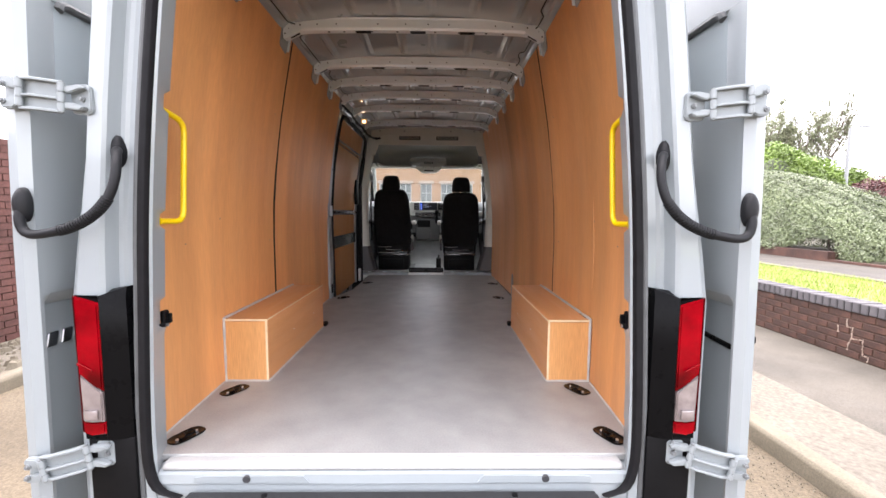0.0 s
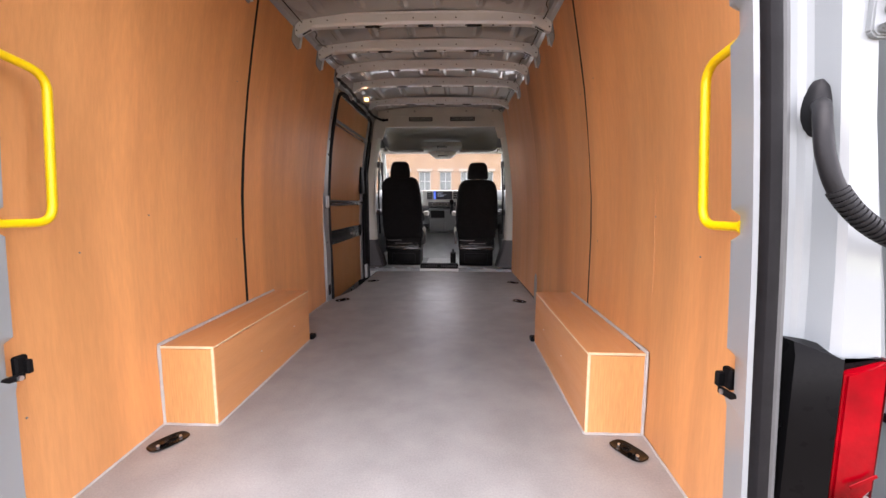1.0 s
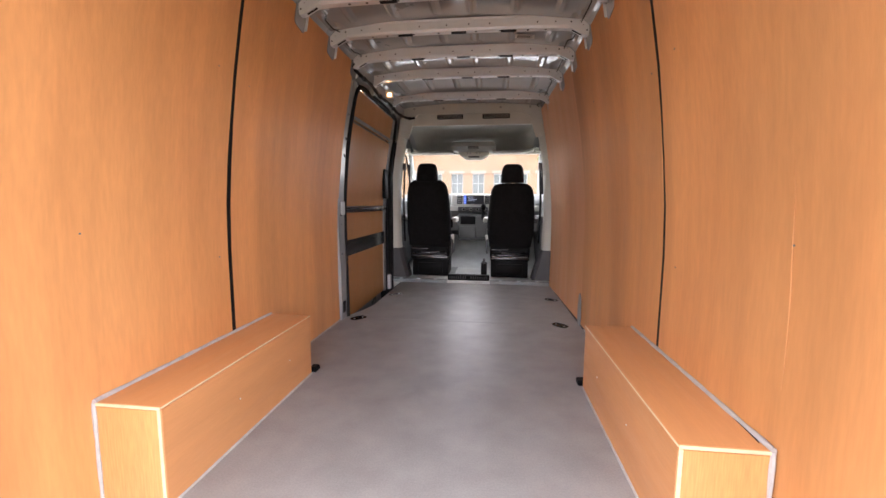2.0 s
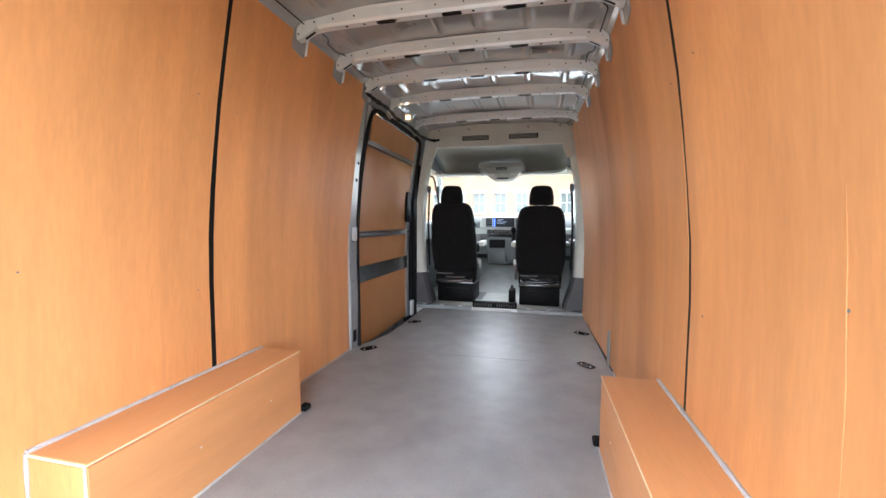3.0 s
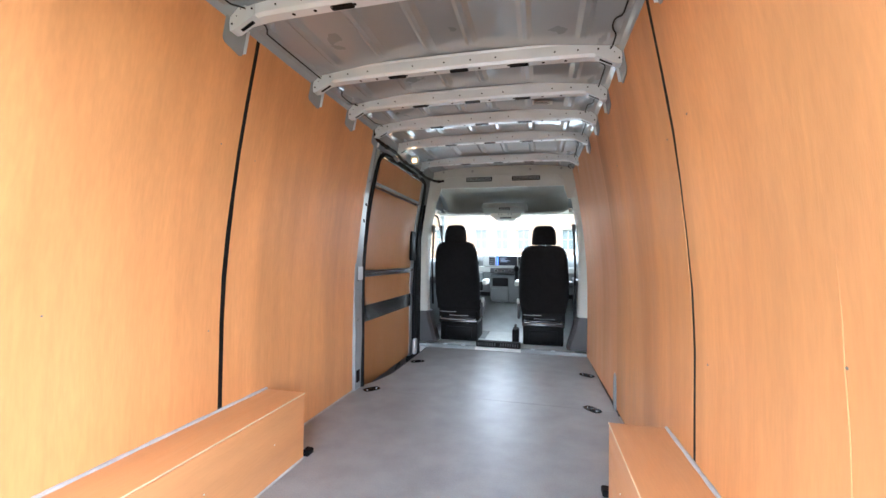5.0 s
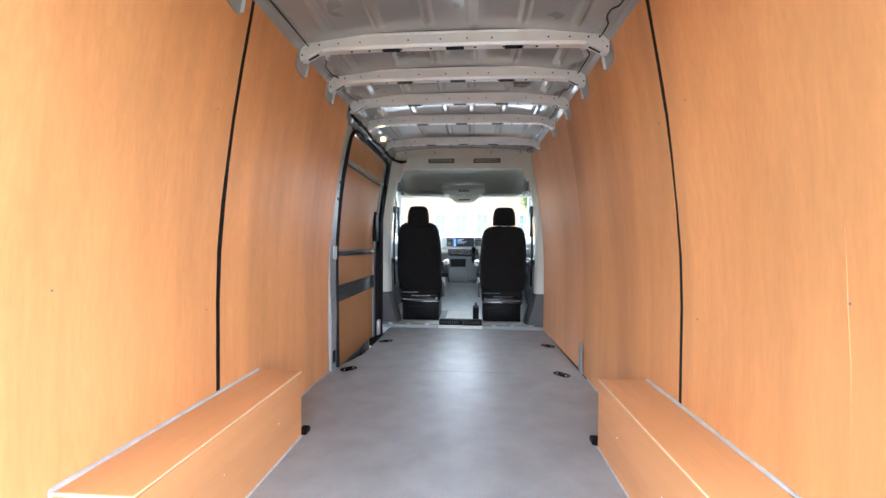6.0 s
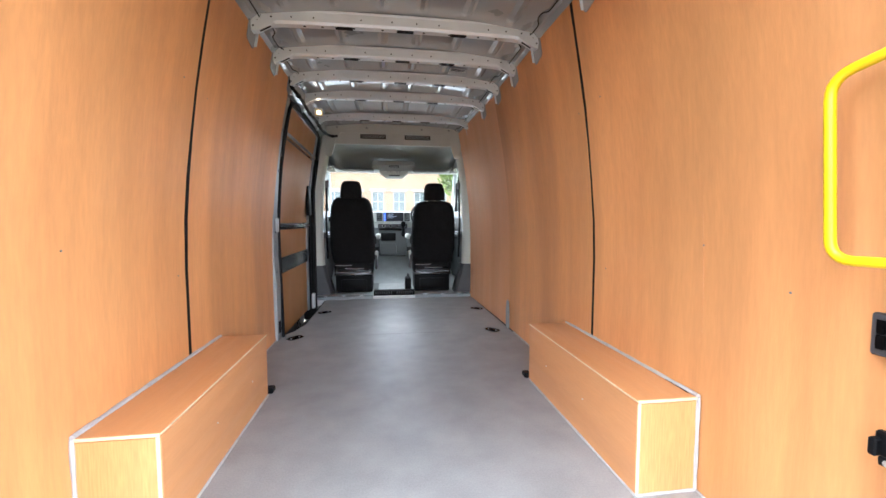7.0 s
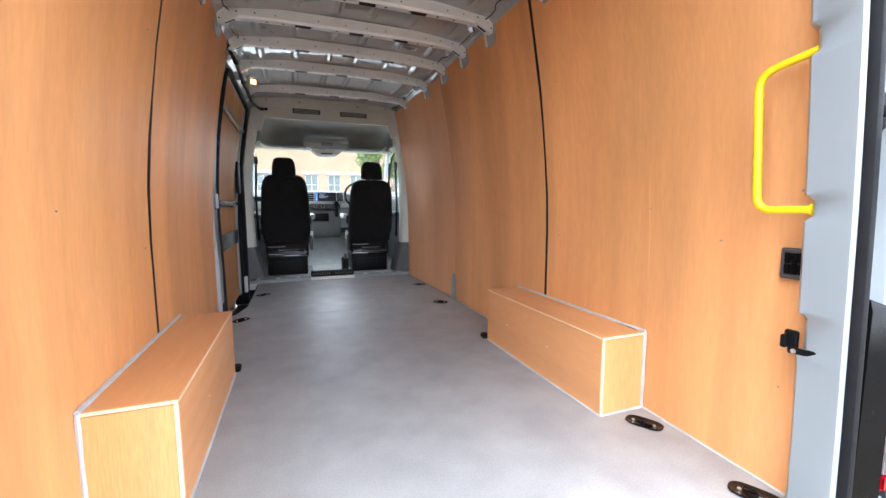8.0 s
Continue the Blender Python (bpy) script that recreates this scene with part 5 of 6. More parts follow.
for side, name in ((-1, "wall_cab_left"), (1, "wall_cab_right")):
    bm = bmesh.new()
    prism(bm, [(4.05, -0.40), (5.9, -0.40), (5.9, 0.7), (5.75, 0.98), (4.25, 0.94), (4.25, 1.60), (4.05, 1.60)], "x", *sorted((side * 0.96, side * 1.0)))
    cab_wall = setting(name, bm, WHITE, "white painted cab door and pillar", "van wall")
    bm = bmesh.new()
    box(bm, (min(side * 0.82, side * 0.98), 4.05, 1.56), (max(side * 0.82, side * 0.98), 5.0, 1.99), 0.01)
    part("cant_rail", bm, WHITE, cab_wall)
    bm = bmesh.new()
    tube(bm, [(side * 0.86, 4.98, 1.60), (side * 0.895, 5.3, 1.30), (side * 0.93, 5.62, 0.98)], 0.035, 8)
    part("screen_pillar", bm, CABGREY, cab_wall, "light grey screen pillar")
    bm = bmesh.new()
    tube(bm, [(side * 0.93, 5.30, 0.97), (side * 0.915, 5.24, 1.2), (side * 0.90, 5.12, 1.42)], 0.014, 8)
    part("quarter_bar", bm, PLASTIC, cab_wall, "black quarter window bar")
    bm = bmesh.new()
    tube(bm, rounded([(side * 0.945, 4.30, 0.96), (side * 0.90, 4.32, 1.50), (side * 0.895, 4.9, 1.52), (side * 0.93, 5.45, 1.02)], 0.1), 0.012, 8)
    part("window_seal", bm, RUBBER, cab_wall, "black window seal")
    bm = bmesh.new()
    loft(bm, [[(side * 0.95, 4.25, 0.95), (side * 0.95, 5.6, 0.97), (side * 0.955, 5.6, 0.97), (side * 0.955, 4.25, 0.95)],
              [(side * 0.90, 4.27, 1.56), (side * 0.90, 5.0, 1.57), (side * 0.905, 5.0, 1.57), (side * 0.905, 4.27, 1.56)]])
    p = part("side_pane", bm, GLASS, cab_wall, "clear cab door glass")
    p.visible_shadow = False
    bm = boxed((min(side * 0.86, side * 0.96), 4.3, 0.1), (max(side * 0.86, side * 0.96), 5.5, 0.93), 0.02, 2)
    part("door_card", bm, CONSOLE, cab_wall, "grey plastic door card")
    bm = boxed((min(side * 0.79, side * 0.87), 4.42, 0.68), (max(side * 0.79, side * 0.87), 5.0, 0.75), 0.02, 2)
    part("door_armrest", bm, DARKGREY, cab_wall)
bm = bmesh.new()
prism(bm, [(5.70, 0.96), (5.74, 0.985), (6.0, 0.90), (6.25, 0.74), (6.32, 0.5), (6.32, -0.4), (6.2, -0.4), (6.2, 0.5), (5.9, 0.85), (5.70, 0.93)], "x", -0.93, 0.93)
setting("bonnet", bm, WHITE, "short white bonnet ahead of the windscreen", "van bonnet", smooth=50)
bm = boxed((-1.0, 5.72, -0.45), (1.0, 5.95, 0.98), 0.03, 2)
setting("wall_front", bm, DARKGREY, "dark bulkhead ahead of the pedals", "van wall")


def cab_seat(x, lift, gap, wide):
    """A high-backed cab seat, seen from behind: pedestal, rails, cushion, backrest, headrest, armrests."""
    seat = thing("cab_seat", (x, 4.32, STEP_Z), "black fabric high-backed cab seat on a dark steel pedestal", "seat", "cab seats")
    w = wide
    bm = boxed((-0.215, 0.0, 0.0), (0.215, 0.42, 0.21), 0.012, 2)
    part("pedestal", bm, PLASTIC, seat, "dark steel seat pedestal")
    bm = boxed((-0.15, -0.006, 0.03), (0.15, 0.004, 0.16), 0.01, 2)
    part("pedestal_recess", bm, PLASTIC, seat, "recessed pedestal cover")
    bm = boxed((-0.225, -0.05, 0.205), (0.225, 0.40, 0.245), 0.012, 2)
    part("seat_frame", bm, SLIDE, seat)
    # bright rods stand for the highlights on the dark seat frame
    for z, a, b, r in ((0.252, -0.20, 0.20, 0.004), (0.296, -0.10, 0.12, 0.003), (0.335, -0.21, -0.02, 0.003)):
        bm = bmesh.new()
        tube(bm, [(a, -0.056, z), ((a + b) / 2, -0.060, z - 0.004), (b, -0.056, z)], r, 8)
        part("cross_rod", bm, ALU, seat, "thin bright rod added as a highlight on the seat frame")
    for s in (-1, 1):
        bm = boxed((s * 0.19 - 0.018, -0.06, 0.255), (s * 0.19 + 0.018, 0.42, 0.285), 0.005)
        part("rail", bm, SLIDE, seat, "dark steel seat rail")
    for k in range(3):
        bm = boxed((-0.20, -0.022 + 0.004 * k, 0.292 + 0.018 * k), (0.20, 0.002, 0.300 + 0.018 * k), 0.003)
        part("suspension_fold", bm, SLIDE, seat, "dark fold of the seat suspension")
    for s in (-1, 1):
        bm = boxed((s * 0.205 - 0.012, -0.045, 0.245), (s * 0.205 + 0.012, 0.05, 0.35), 0.006)
        part("side_strut", bm, PLASTIC, seat)
    # black block added to keep light out of the gap under the cushion
    bm = boxed((-0.228, -0.018, 0.24), (0.228, 0.36, 0.36), 0.01, 1)
    part("suspension_bellows", bm, RUBBER, seat)
    bm = bmesh.new()
    tube(bm, rounded([(-0.16, -0.05, 0.275), (-0.15, -0.075, 0.27), (0.15, -0.075, 0.27), (0.16, -0.05, 0.275)], 0.02), 0.0045, 8)
    part("slide_bar", bm, SLIDE, seat, "black steel adjusting bar")
    bm = boxed((-0.24, -0.03, 0.345), (0.24, 0.44, 0.44), 0.035, 3)
    part("cushion", bm, FABRIC, seat)
    z0, z1 = 0.385, 1.115 + lift
    rings = []
    for k, (s, half) in enumerate(((0.0, 0.225), (0.03, 0.24), (0.2, w), (0.45, w - 0.002), (0.65, w - 0.012), (0.80, w - 0.022), (0.90, w - 0.038), (0.96, w - 0.066), (0.99, w - 0.105), (1.0, w - 0.15))):
        z = z0 + (z1 - z0) * s
        y = -0.03 - 0.20 * s
        d = 0.055 * min(1, (1 - s) * 6 + 0.35)
        ring = []
        for i in range(20):
            t = 2 * math.pi * i / 20
            c, q = math.cos(t), math.sin(t)
            ring.append((half * math.copysign(abs(c) ** 0.45, c), y + d * math.copysign(abs(q) ** 0.6, q), z))
        rings.append(ring)
    bm = bmesh.new()
    loft(bm, rings)
    back = part("backrest", bm, FABRIC, seat, smooth=70)
    bm = bmesh.new()
    loft(bm, [[(a, y - 0.012, z) for a, y in ((-0.235, -0.068), (0.235, -0.068), (0.24, 0.03), (-0.24, 0.03))] for z in (0.372, 0.385, 0.485, 0.495)])
    bmesh.ops.bevel(bm, geom=list(bm.edges), offset=0.008, segments=2, affect="EDGES")
    part("lower_cover", bm, FABRIC, seat, "black plastic lower back cover")
    yh = -0.24
    hz0, hz1 = z1 + gap, z1 + gap + 0.2
    rings = []
    for s, half, d in ((0.0, 0.43 * w, 0.035), (0.06, 0.47 * w, 0.048), (0.4, 0.465 * w, 0.052), (0.72, 0.43 * w, 0.05), (0.9, 0.37 * w, 0.042), (0.97, 0.30 * w, 0.03), (1.0, 0.2 * w, 0.015)):
        z = hz0 + (hz1 - hz0) * s
        ring = []
        for i in range(20):
            t = 2 * math.pi * i / 20
            c, q = math.cos(t), math.sin(t)
            ring.append((half * math.copysign(abs(c) ** 0.6, c), yh + 0.01 * s + d * math.copysign(abs(q) ** 0.7, q), z))
        rings.append(ring)
    bm = bmesh.new()
    loft(bm, rings)
    head = part("headrest", bm, FABRIC, seat, smooth=70)
    for s in (-1, 1):
        bm = bmesh.new()
        tube(bm, [(s * 0.05, yh + 0.005, z1 - 0.03), (s * 0.05, yh + 0.005, hz0 + 0.03)], 0.007, 8)
        part("post", bm, ALU, seat, "bright headrest post")
        bm = boxed((-0.02, -0.012, -0.008), (0.02, 0.012, 0.008), 0.004, 1, Matrix.Translation((s * 0.05, yh + 0.01, z1 + 0.003)))
        part("post_guide", bm, PLASTIC, seat)
        bm = boxed((s * 0.285 - 0.03, 0.0, 0.64), (s * 0.285 + 0.03, 0.30, 0.70), 0.02, 3)
        # inner armrests paler, their white shine put into the colour
        arm = part("armrest", bm, CABGREY if s * x < 0 else DARKGREY, seat, "padded folding armrest")
        bm = boxed((s * 0.255 - 0.012, -0.03, 0.58), (s * 0.255 + 0.012, 0.05, 0.68), 0.008, 2)
        part("armrest_pivot", bm, PLASTIC, seat)
    s = -1 if x > 0 else 1
    bm = boxed((s * 0.262 - 0.014, -0.03, 0.28), (s * 0.262 + 0.014, 0.20, 0.45), 0.01, 2)
    part("side_cover", bm, DARKGREY, seat, "dark grey plastic side cover")
    bm = boxed((s * 0.27 - 0.014, -0.02, 0.40), (s * 0.27 + 0.014, 0.02, 0.50), 0.006, 2)
    part("buckle", bm, CABGREY, seat, "pale belt buckle")
    return seat


cab_seat(-0.482, 0.01, -0.022, 0.256)
cab_seat(0.455, -0.03, 0.004, 0.262)
handbrake = thing("handbrake", (0.16, 4.28, STEP_Z), "black handbrake lever beside the driver's seat", "handbrake")
part("cover", boxed((-0.035, -0.02, 0.0), (0.035, 0.16, 0.17), 0.015, 2), PLASTIC, handbrake)
part("lever", boxed((-0.014, -0.02, 0.16), (0.014, 0.06, 0.22), 0.01, 2), DARKGREY, handbrake)

# dashboard
dash = thing("dashboard", (0, 5.0, STEP_Z), "grey moulded dashboard with centre display and heater knobs", "dashboard")
D0 = Vector((0, 5.0, STEP_Z))
def da(bm):
    bmesh.ops.translate(bm, verts=bm.verts, vec=-D0)
    return bm
bm = bmesh.new()
prism(bm, [(5.06, 1.02), (5.70, 1.00), (5.70, 0.5), (5.20, 0.52), (5.05, 0.72), (5.02, 0.90), (5.03, 0.985)], "x", -0.94, 0.94)
bmesh.ops.bevel(bm, geom=list(bm.edges), offset=0.015, segments=2, affect="EDGES")
part("top", da(bm), MIDGREY, dash)
bm = bmesh.new()
prism(bm, [(5.0, 0.80), (5.0, 0.865), (5.05, 0.88), (5.08, 0.79)], "x", -0.93, 0.93)
part("middle_band", da(bm), CABGREY, dash, "light grey band")
bm = boxed((-0.30, 4.985, 0.862), (0.27, 5.06, 1.018), 0.02, 3)
part("centre_surround", da(bm), CABGREY, dash, "light grey centre surround")
part("display", da(boxed((-0.135, 4.975, 0.885), (0.135, 4.99, 1.003), 0.004)), SCREEN, dash, "dark centre display showing a blue menu")
part("display_menu", da(boxed((-0.13, 4.972, 0.89), (-0.10, 4.9755, 0.998))), SCREENBLUE, dash)
for k in range(4):
    part("display_text", da(boxed((-0.08, 4.972, 0.93 + 0.016 * k), (-0.08 + (0.09, 0.12, 0.06, 0.08)[k], 4.9755, 0.934 + 0.016 * k))), SCREENTEXT, dash)
for k in range(3):
    bm = bmesh.new()
    disc(bm, (-0.115, 4.971, 0.905 + 0.03 * k), (0, 1, 0), 0.007, 0.002, 10)
    part("display_icon", da(bm), SCREENTEXT, dash)
for x0, x1 in ((-0.225, -0.15), (0.15, 0.225)):
    part("air_vent", da(boxed((x0, 4.976, 0.888), (x1, 4.99, 1.0), 0.006)), GLOSSBLACK, dash, "black air vent")
    for k in range(4):
        part("vent_slat", da(boxed((x0 + 0.006, 4.97, 0.90 + 0.026 * k), (x1 - 0.006, 4.98, 0.908 + 0.026 * k), 0.002)), MIDGREY, dash)
part("heater_panel", da(boxed((-0.21, 4.98, 0.785), (0.19, 5.02, 0.85), 0.012, 2)), DARKGREY, dash)
for x in (-0.13, -0.04, 0.05, 0.14):
    bm = bmesh.new()
    disc(bm, (x, 4.968, 0.818), (0, 1, 0.1), 0.027, 0.03, 20)
    knob = part("knob", da(bm), PLASTIC, dash, "black heater knob")
    bm = bmesh.new()
    disc(bm, (x, 4.953, 0.818), (0, 1, 0.1), 0.018, 0.006, 20)
    part("knob_cap", da(bm), PLASTIC, dash, "black knob cap")
    bm = bmesh.new()
    disc(bm, (x, 4.962, 0.818), (0, 1, 0.1), 0.0225, 0.02, 20)
    part("knob_ring", da(bm), CABGREY, dash, "pale knob ring")
bm = bmesh.new()
prism(bm, [(5.0, 0.78), (4.93, 0.74), (4.90, 0.60), (4.93, 0.44), (5.02, 0.40), (5.60, 0.40), (5.60, 0.78)], "x", -0.20, 0.18)
bmesh.ops.bevel(bm, geom=list(bm.edges), offset=0.015, segments=2, affect="EDGES")
part("centre_console", da(bm), CONSOLE, dash, "dark grey centre console")
part("cubby", da(boxed((-0.17, 4.893, 0.62), (0.03, 4.93, 0.73), 0.012, 2)), PLASTIC, dash, "dark open cubby")
part("lower_box", da(boxed((-0.18, 4.895, 0.43), (0.04, 5.0, 0.60), 0.02, 2)), CONSOLE, dash, "grey lower tray")
part("glovebox", da(boxed((-0.90, 4.985, 0.60), (-0.30, 5.10, 0.79), 0.02, 2)), MIDGREY, dash, "grey glovebox lid")
part("shelf_opening", da(boxed((-0.90, 5.0, 0.885), (-0.36, 5.04, 0.94), 0.01, 2)), PLASTIC, dash, "dark dashboard shelf")
gear = thing("gear_lever", (0.13, 4.92, 0.72), "black gear lever in a short gaiter on the console", "gear lever")
bm = bmesh.new()
tube(bm, [(0, 0.03, -0.04), (0, 0.0, 0.02), (0, -0.02, 0.10)], lambda s: 0.035 - 0.022 * s, 10)
part("gaiter", bm, RUBBER, gear)
bm = bmesh.new()
tube(bm, [(0, -0.018, 0.09), (0, -0.024, 0.115), (0, -0.03, 0.15), (0, -0.032, 0.165)], lambda s: 0.012 + 0.02 * math.sin(math.pi * min(1, s * 0.8 + 0.12)), 12)
part("knob", bm, GLOSSBLACK, gear)
wheel = thing("steering_wheel", pose(0.43, 4.86, 0.96, 62, 0, 0), "black three-spoke steering wheel ahead of the driver's seat", "steering wheel")
bm = bmesh.new()
tube(bm, [(0.19 * math.cos(t), 0.19 * math.sin(t), 0) for t in [i * math.pi / 18 for i in range(37)]], 0.015, 10, caps=False)
part("rim", bm, PLASTIC, wheel)
part("hub", boxed((-0.07, -0.06, -0.03), (0.07, 0.05, 0.02), 0.02, 3), DARKGREY, wheel)
for a in (0, 180, 270):
    part("spoke", boxed((0.05, -0.018, -0.012), (0.185, 0.018, 0.008), 0.006, 2, Matrix.Rotation(radians(a), 4, "Z")), MIDGREY, wheel, "grey spoke")
part("column", boxed((-0.05, -0.05, -0.30), (0.05, 0.04, -0.02), 0.02, 2), DARKGREY, wheel)
mirror = thing("mirror", (0, 4.99, 1.52), "small dark mirror mount at the windscreen's top", "mirror")
part("stalk", boxed((-0.03, -0.02, -0.06), (0.03, 0.04, 0.02), 0.01, 2), PLASTIC, mirror)

# ---- outside ----
bm = bmesh.new()
bmesh.ops.create_grid(bm, x_segments=40, y_segments=40, size=300, matrix=Matrix.Translation((0, 0, GROUND)))
ground = setting("ground", bm, ROAD, "pale gritty road surface littered with fine gravel", "road", smooth=0)

KERB_X = 2.26
kerb = thing("kerb", (KERB_X, 0, GROUND), "worn pale concrete kerb between road and pavement", "kerb", kind="structure")
bm = bmesh.new()
prism(bm, [(0.0, -0.05), (0.01, 0.09), (0.03, 0.115), (0.13, 0.12), (0.13, -0.05)], "y", -0.445, 0.445)
bmesh.ops.bevel(bm, geom=list(bm.edges), offset=0.006, segments=1, affect="EDGES")
kerb_mesh = finish("kerb_stone", bm, KERB, 35)
for i in range(-24, 30):
    k = new("kerb_stone", kerb_mesh)
    k.parent = kerb
    k.matrix_basis = pose(0.003 * math.sin(i * 2.3), 0.05 + 0.9 * i, 0.003 * math.sin(i * 1.7), 0, 0, 0.15 * math.sin(i * 3.1))
bm = boxed((KERB_X + 0.13, -22, -0.70), (3.01, 40, -0.562))
setting("pavement", bm, FLAG, "pale concrete strip beside the kerb", "pavement", 0)
bm = boxed((3.01, -22, -0.70), (4.24, 40, -0.566))
setting("pavement_tarmac", bm, TARMAC, "worn brown-grey tarmac footpath with a cracked edge", "pavement", 0)

# low brick garden wall with a coping of bricks on edge
WX = 4.24
garden_wall = thing("wall_garden", (WX, 0, -0.56), "low red-brown brick garden wall with grey coping and white mortar streaks", "garden wall", kind="structure")
part("mortar_core", boxed((0.008, -22, -0.1), (0.21, 40, 0.452)), MORTAR, garden_wall, smooth=0)
brick_mesh = finish("brick", boxed((0, -0.107, 0), (0.10, 0.107, 0.065), 0.005), BRICK, 0)
for row in range(6):
    for i in range(26):
        b = new("brick", brick_mesh)
        b.parent = garden_wall
        b.matrix_basis = pose(0.0015 * math.sin(i * 7.1 + row), 1.6 + 0.225 * i + (0.1125 if row % 2 else 0), 0.005 + row * 0.075, 0, 0, 0.4 * math.sin(i * 3.3 + row * 5))
coping_mesh = finish("coping_brick", boxed((-0.015, -0.033, 0), (0.225, 0.033, 0.105), 0.012, 2), COPING, 0)
for i in range(80):
    b = new("coping_brick", coping_mesh)
    b.parent = garden_wall
    b.matrix_basis = pose(0.003 * math.sin(i * 5.1), 1.55 + 0.075 * i, 0.452 + 0.002 * math.sin(i * 2.7), 0, 0.8 * math.sin(i * 1.9), 0)
# the rest of the wall, out of close view
def block_row(blocks):
    verts, faces = [], []
    for lo, hi in blocks:
        n = len(verts)
        verts += [(x, y, z) for x in (lo[0], hi[0]) for y in (lo[1], hi[1]) for z in (lo[2], hi[2])]
        faces += [[n + i for i in f] for f in ((0, 1, 3, 2), (4, 6, 7, 5), (0, 4, 5, 1), (2, 3, 7, 6), (0, 2, 6, 4), (1, 5, 7, 3))]
    return verts, faces


for name, mat, blocks in (
        ("brick_courses", BRICK, [((0.0, y0 - 0.107, 0.005 + r * 0.075), (0.1, y0 + 0.107, 0.07 + r * 0.075)) for r in range(6) for y0 in
                                  [1.6 + 0.225 * i + (0.1125 if r % 2 else 0) for i in list(range(-104, 0)) + list(range(26, 170))]]),
        ("coping_run", COPING, [((-0.015, 1.55 + 0.075 * i - 0.033, 0.452), (0.225, 1.55 + 0.075 * i + 0.033, 0.556)) for i in list(range(-312, 0)) + list(range(80, 510))])):
    me = bpy.data.meshes.new(name)
    me.from_pydata(*[block_row(blocks)[0], [], block_row(blocks)[1]])
    me.materials.append(mat)
    run = new(name, me)
    run.parent = garden_wall
    tagged(run, kind="stuff")
# fine gravel on the road by the kerb
r = np.random.RandomState(8)
n = 9000
gx = 2.25 - 1.5 * r.random_sample(n) ** 1.6
gy = -2.5 + 9 * r.random_sample(n)
gs = 0.003 + 0.007 * r.random_sample(n) ** 2
ga = r.random_sample(n) * 6.28
corner = [np.stack([gx + gs * np.cos(ga + k * 2.1) * (0.7 + 0.6 * r.random_sample(n)), gy + gs * np.sin(ga + k * 2.1), np.full(n, GROUND - 0.001)], 1) for k in range(3)]
tip = np.stack([gx + 0.3 * gs * np.cos(ga), gy + 0.3 * gs * np.sin(ga), GROUND + gs], 1)
pts = np.stack(corner + [tip], 1).reshape(-1, 3)
me = bpy.data.meshes.new("gravel")
me.from_pydata(pts.tolist(), [], [f for i in range(n) for f in ((4 * i, 4 * i + 1, 4 * i + 3), (4 * i + 1, 4 * i + 2, 4 * i + 3), (4 * i + 2, 4 * i, 4 * i + 3))])
me.materials.append(KERB)
tagged(new("gravel", me), "fine pale gravel scattered on the road beside the kerb", "gravel", kind="stuff")
bm = bmesh.new()
rnd = random.Random(5)
for run in (((2.53, 0.37), (2.53, 0.297), (2.475, 0.297), (2.47, 0.19), (2.37, 0.205), (2.358, 0.06), (2.31, 0.055), (2.31, 0.0)),
            ((2.472, 0.20), (2.502, 0.12), (2.505, 0.06)), ((2.615, 0.28), (2.608, 0.215))):
    for (ya, za), (yb, zb) in zip(run, run[1:]):
        n = max(2, int((abs(yb - ya) + abs(zb - za)) / 0.012))
        for k in range(n):
            f, w = k / n, 0.002 + 0.006 * rnd.random() ** 2
            y, z = ya + (yb - ya) * f + rnd.uniform(-0.003, 0.003), za + (zb - za) * f
            box(bm, (-0.004, y - w, z - 0.008), (0.003, y + w, z + 0.006))
part("mortar_streak", bm, SALT, garden_wall, "white mortar streaks")

bm = bmesh.new()
prism(bm, [(WX + 0.2, -0.12), (6.6, -0.115), (6.6, -0.7), (WX + 0.2, -0.7)], "y", -22, 40)
setting("ground_lawn", bm, GRASS, "bright green lawn behind the garden wall", "lawn", 0)
bm = boxed((6.6, -22, -0.7), (8.2, 40, -0.10))
setting("pavement_path", bm, WETPATH, "dark damp path above the lawn", "path", 0)
bm = boxed((8.2, 6.75, -0.7), (8.42, 40, 0.10))
box(bm, (8.2, -22, -0.7), (8.34, 6.749, -0.055))
setting("wall_upper", bm, BRICK, "dark red-brown brick wall under the hedge", "garden wall", 0)
bm = boxed((8.42, -22, -0.7), (90, 90, -0.02))
setting("ground_bank", bm, SOIL, "dark soil bank under the hedge", "bank", 0)
bm = boxed((6.50, -22, -0.2), (6.60, 40, -0.082), 0.008)
setting("trim_lawn_edging", bm, KERB, "pale stone edging between lawn and path", "edging", 0)


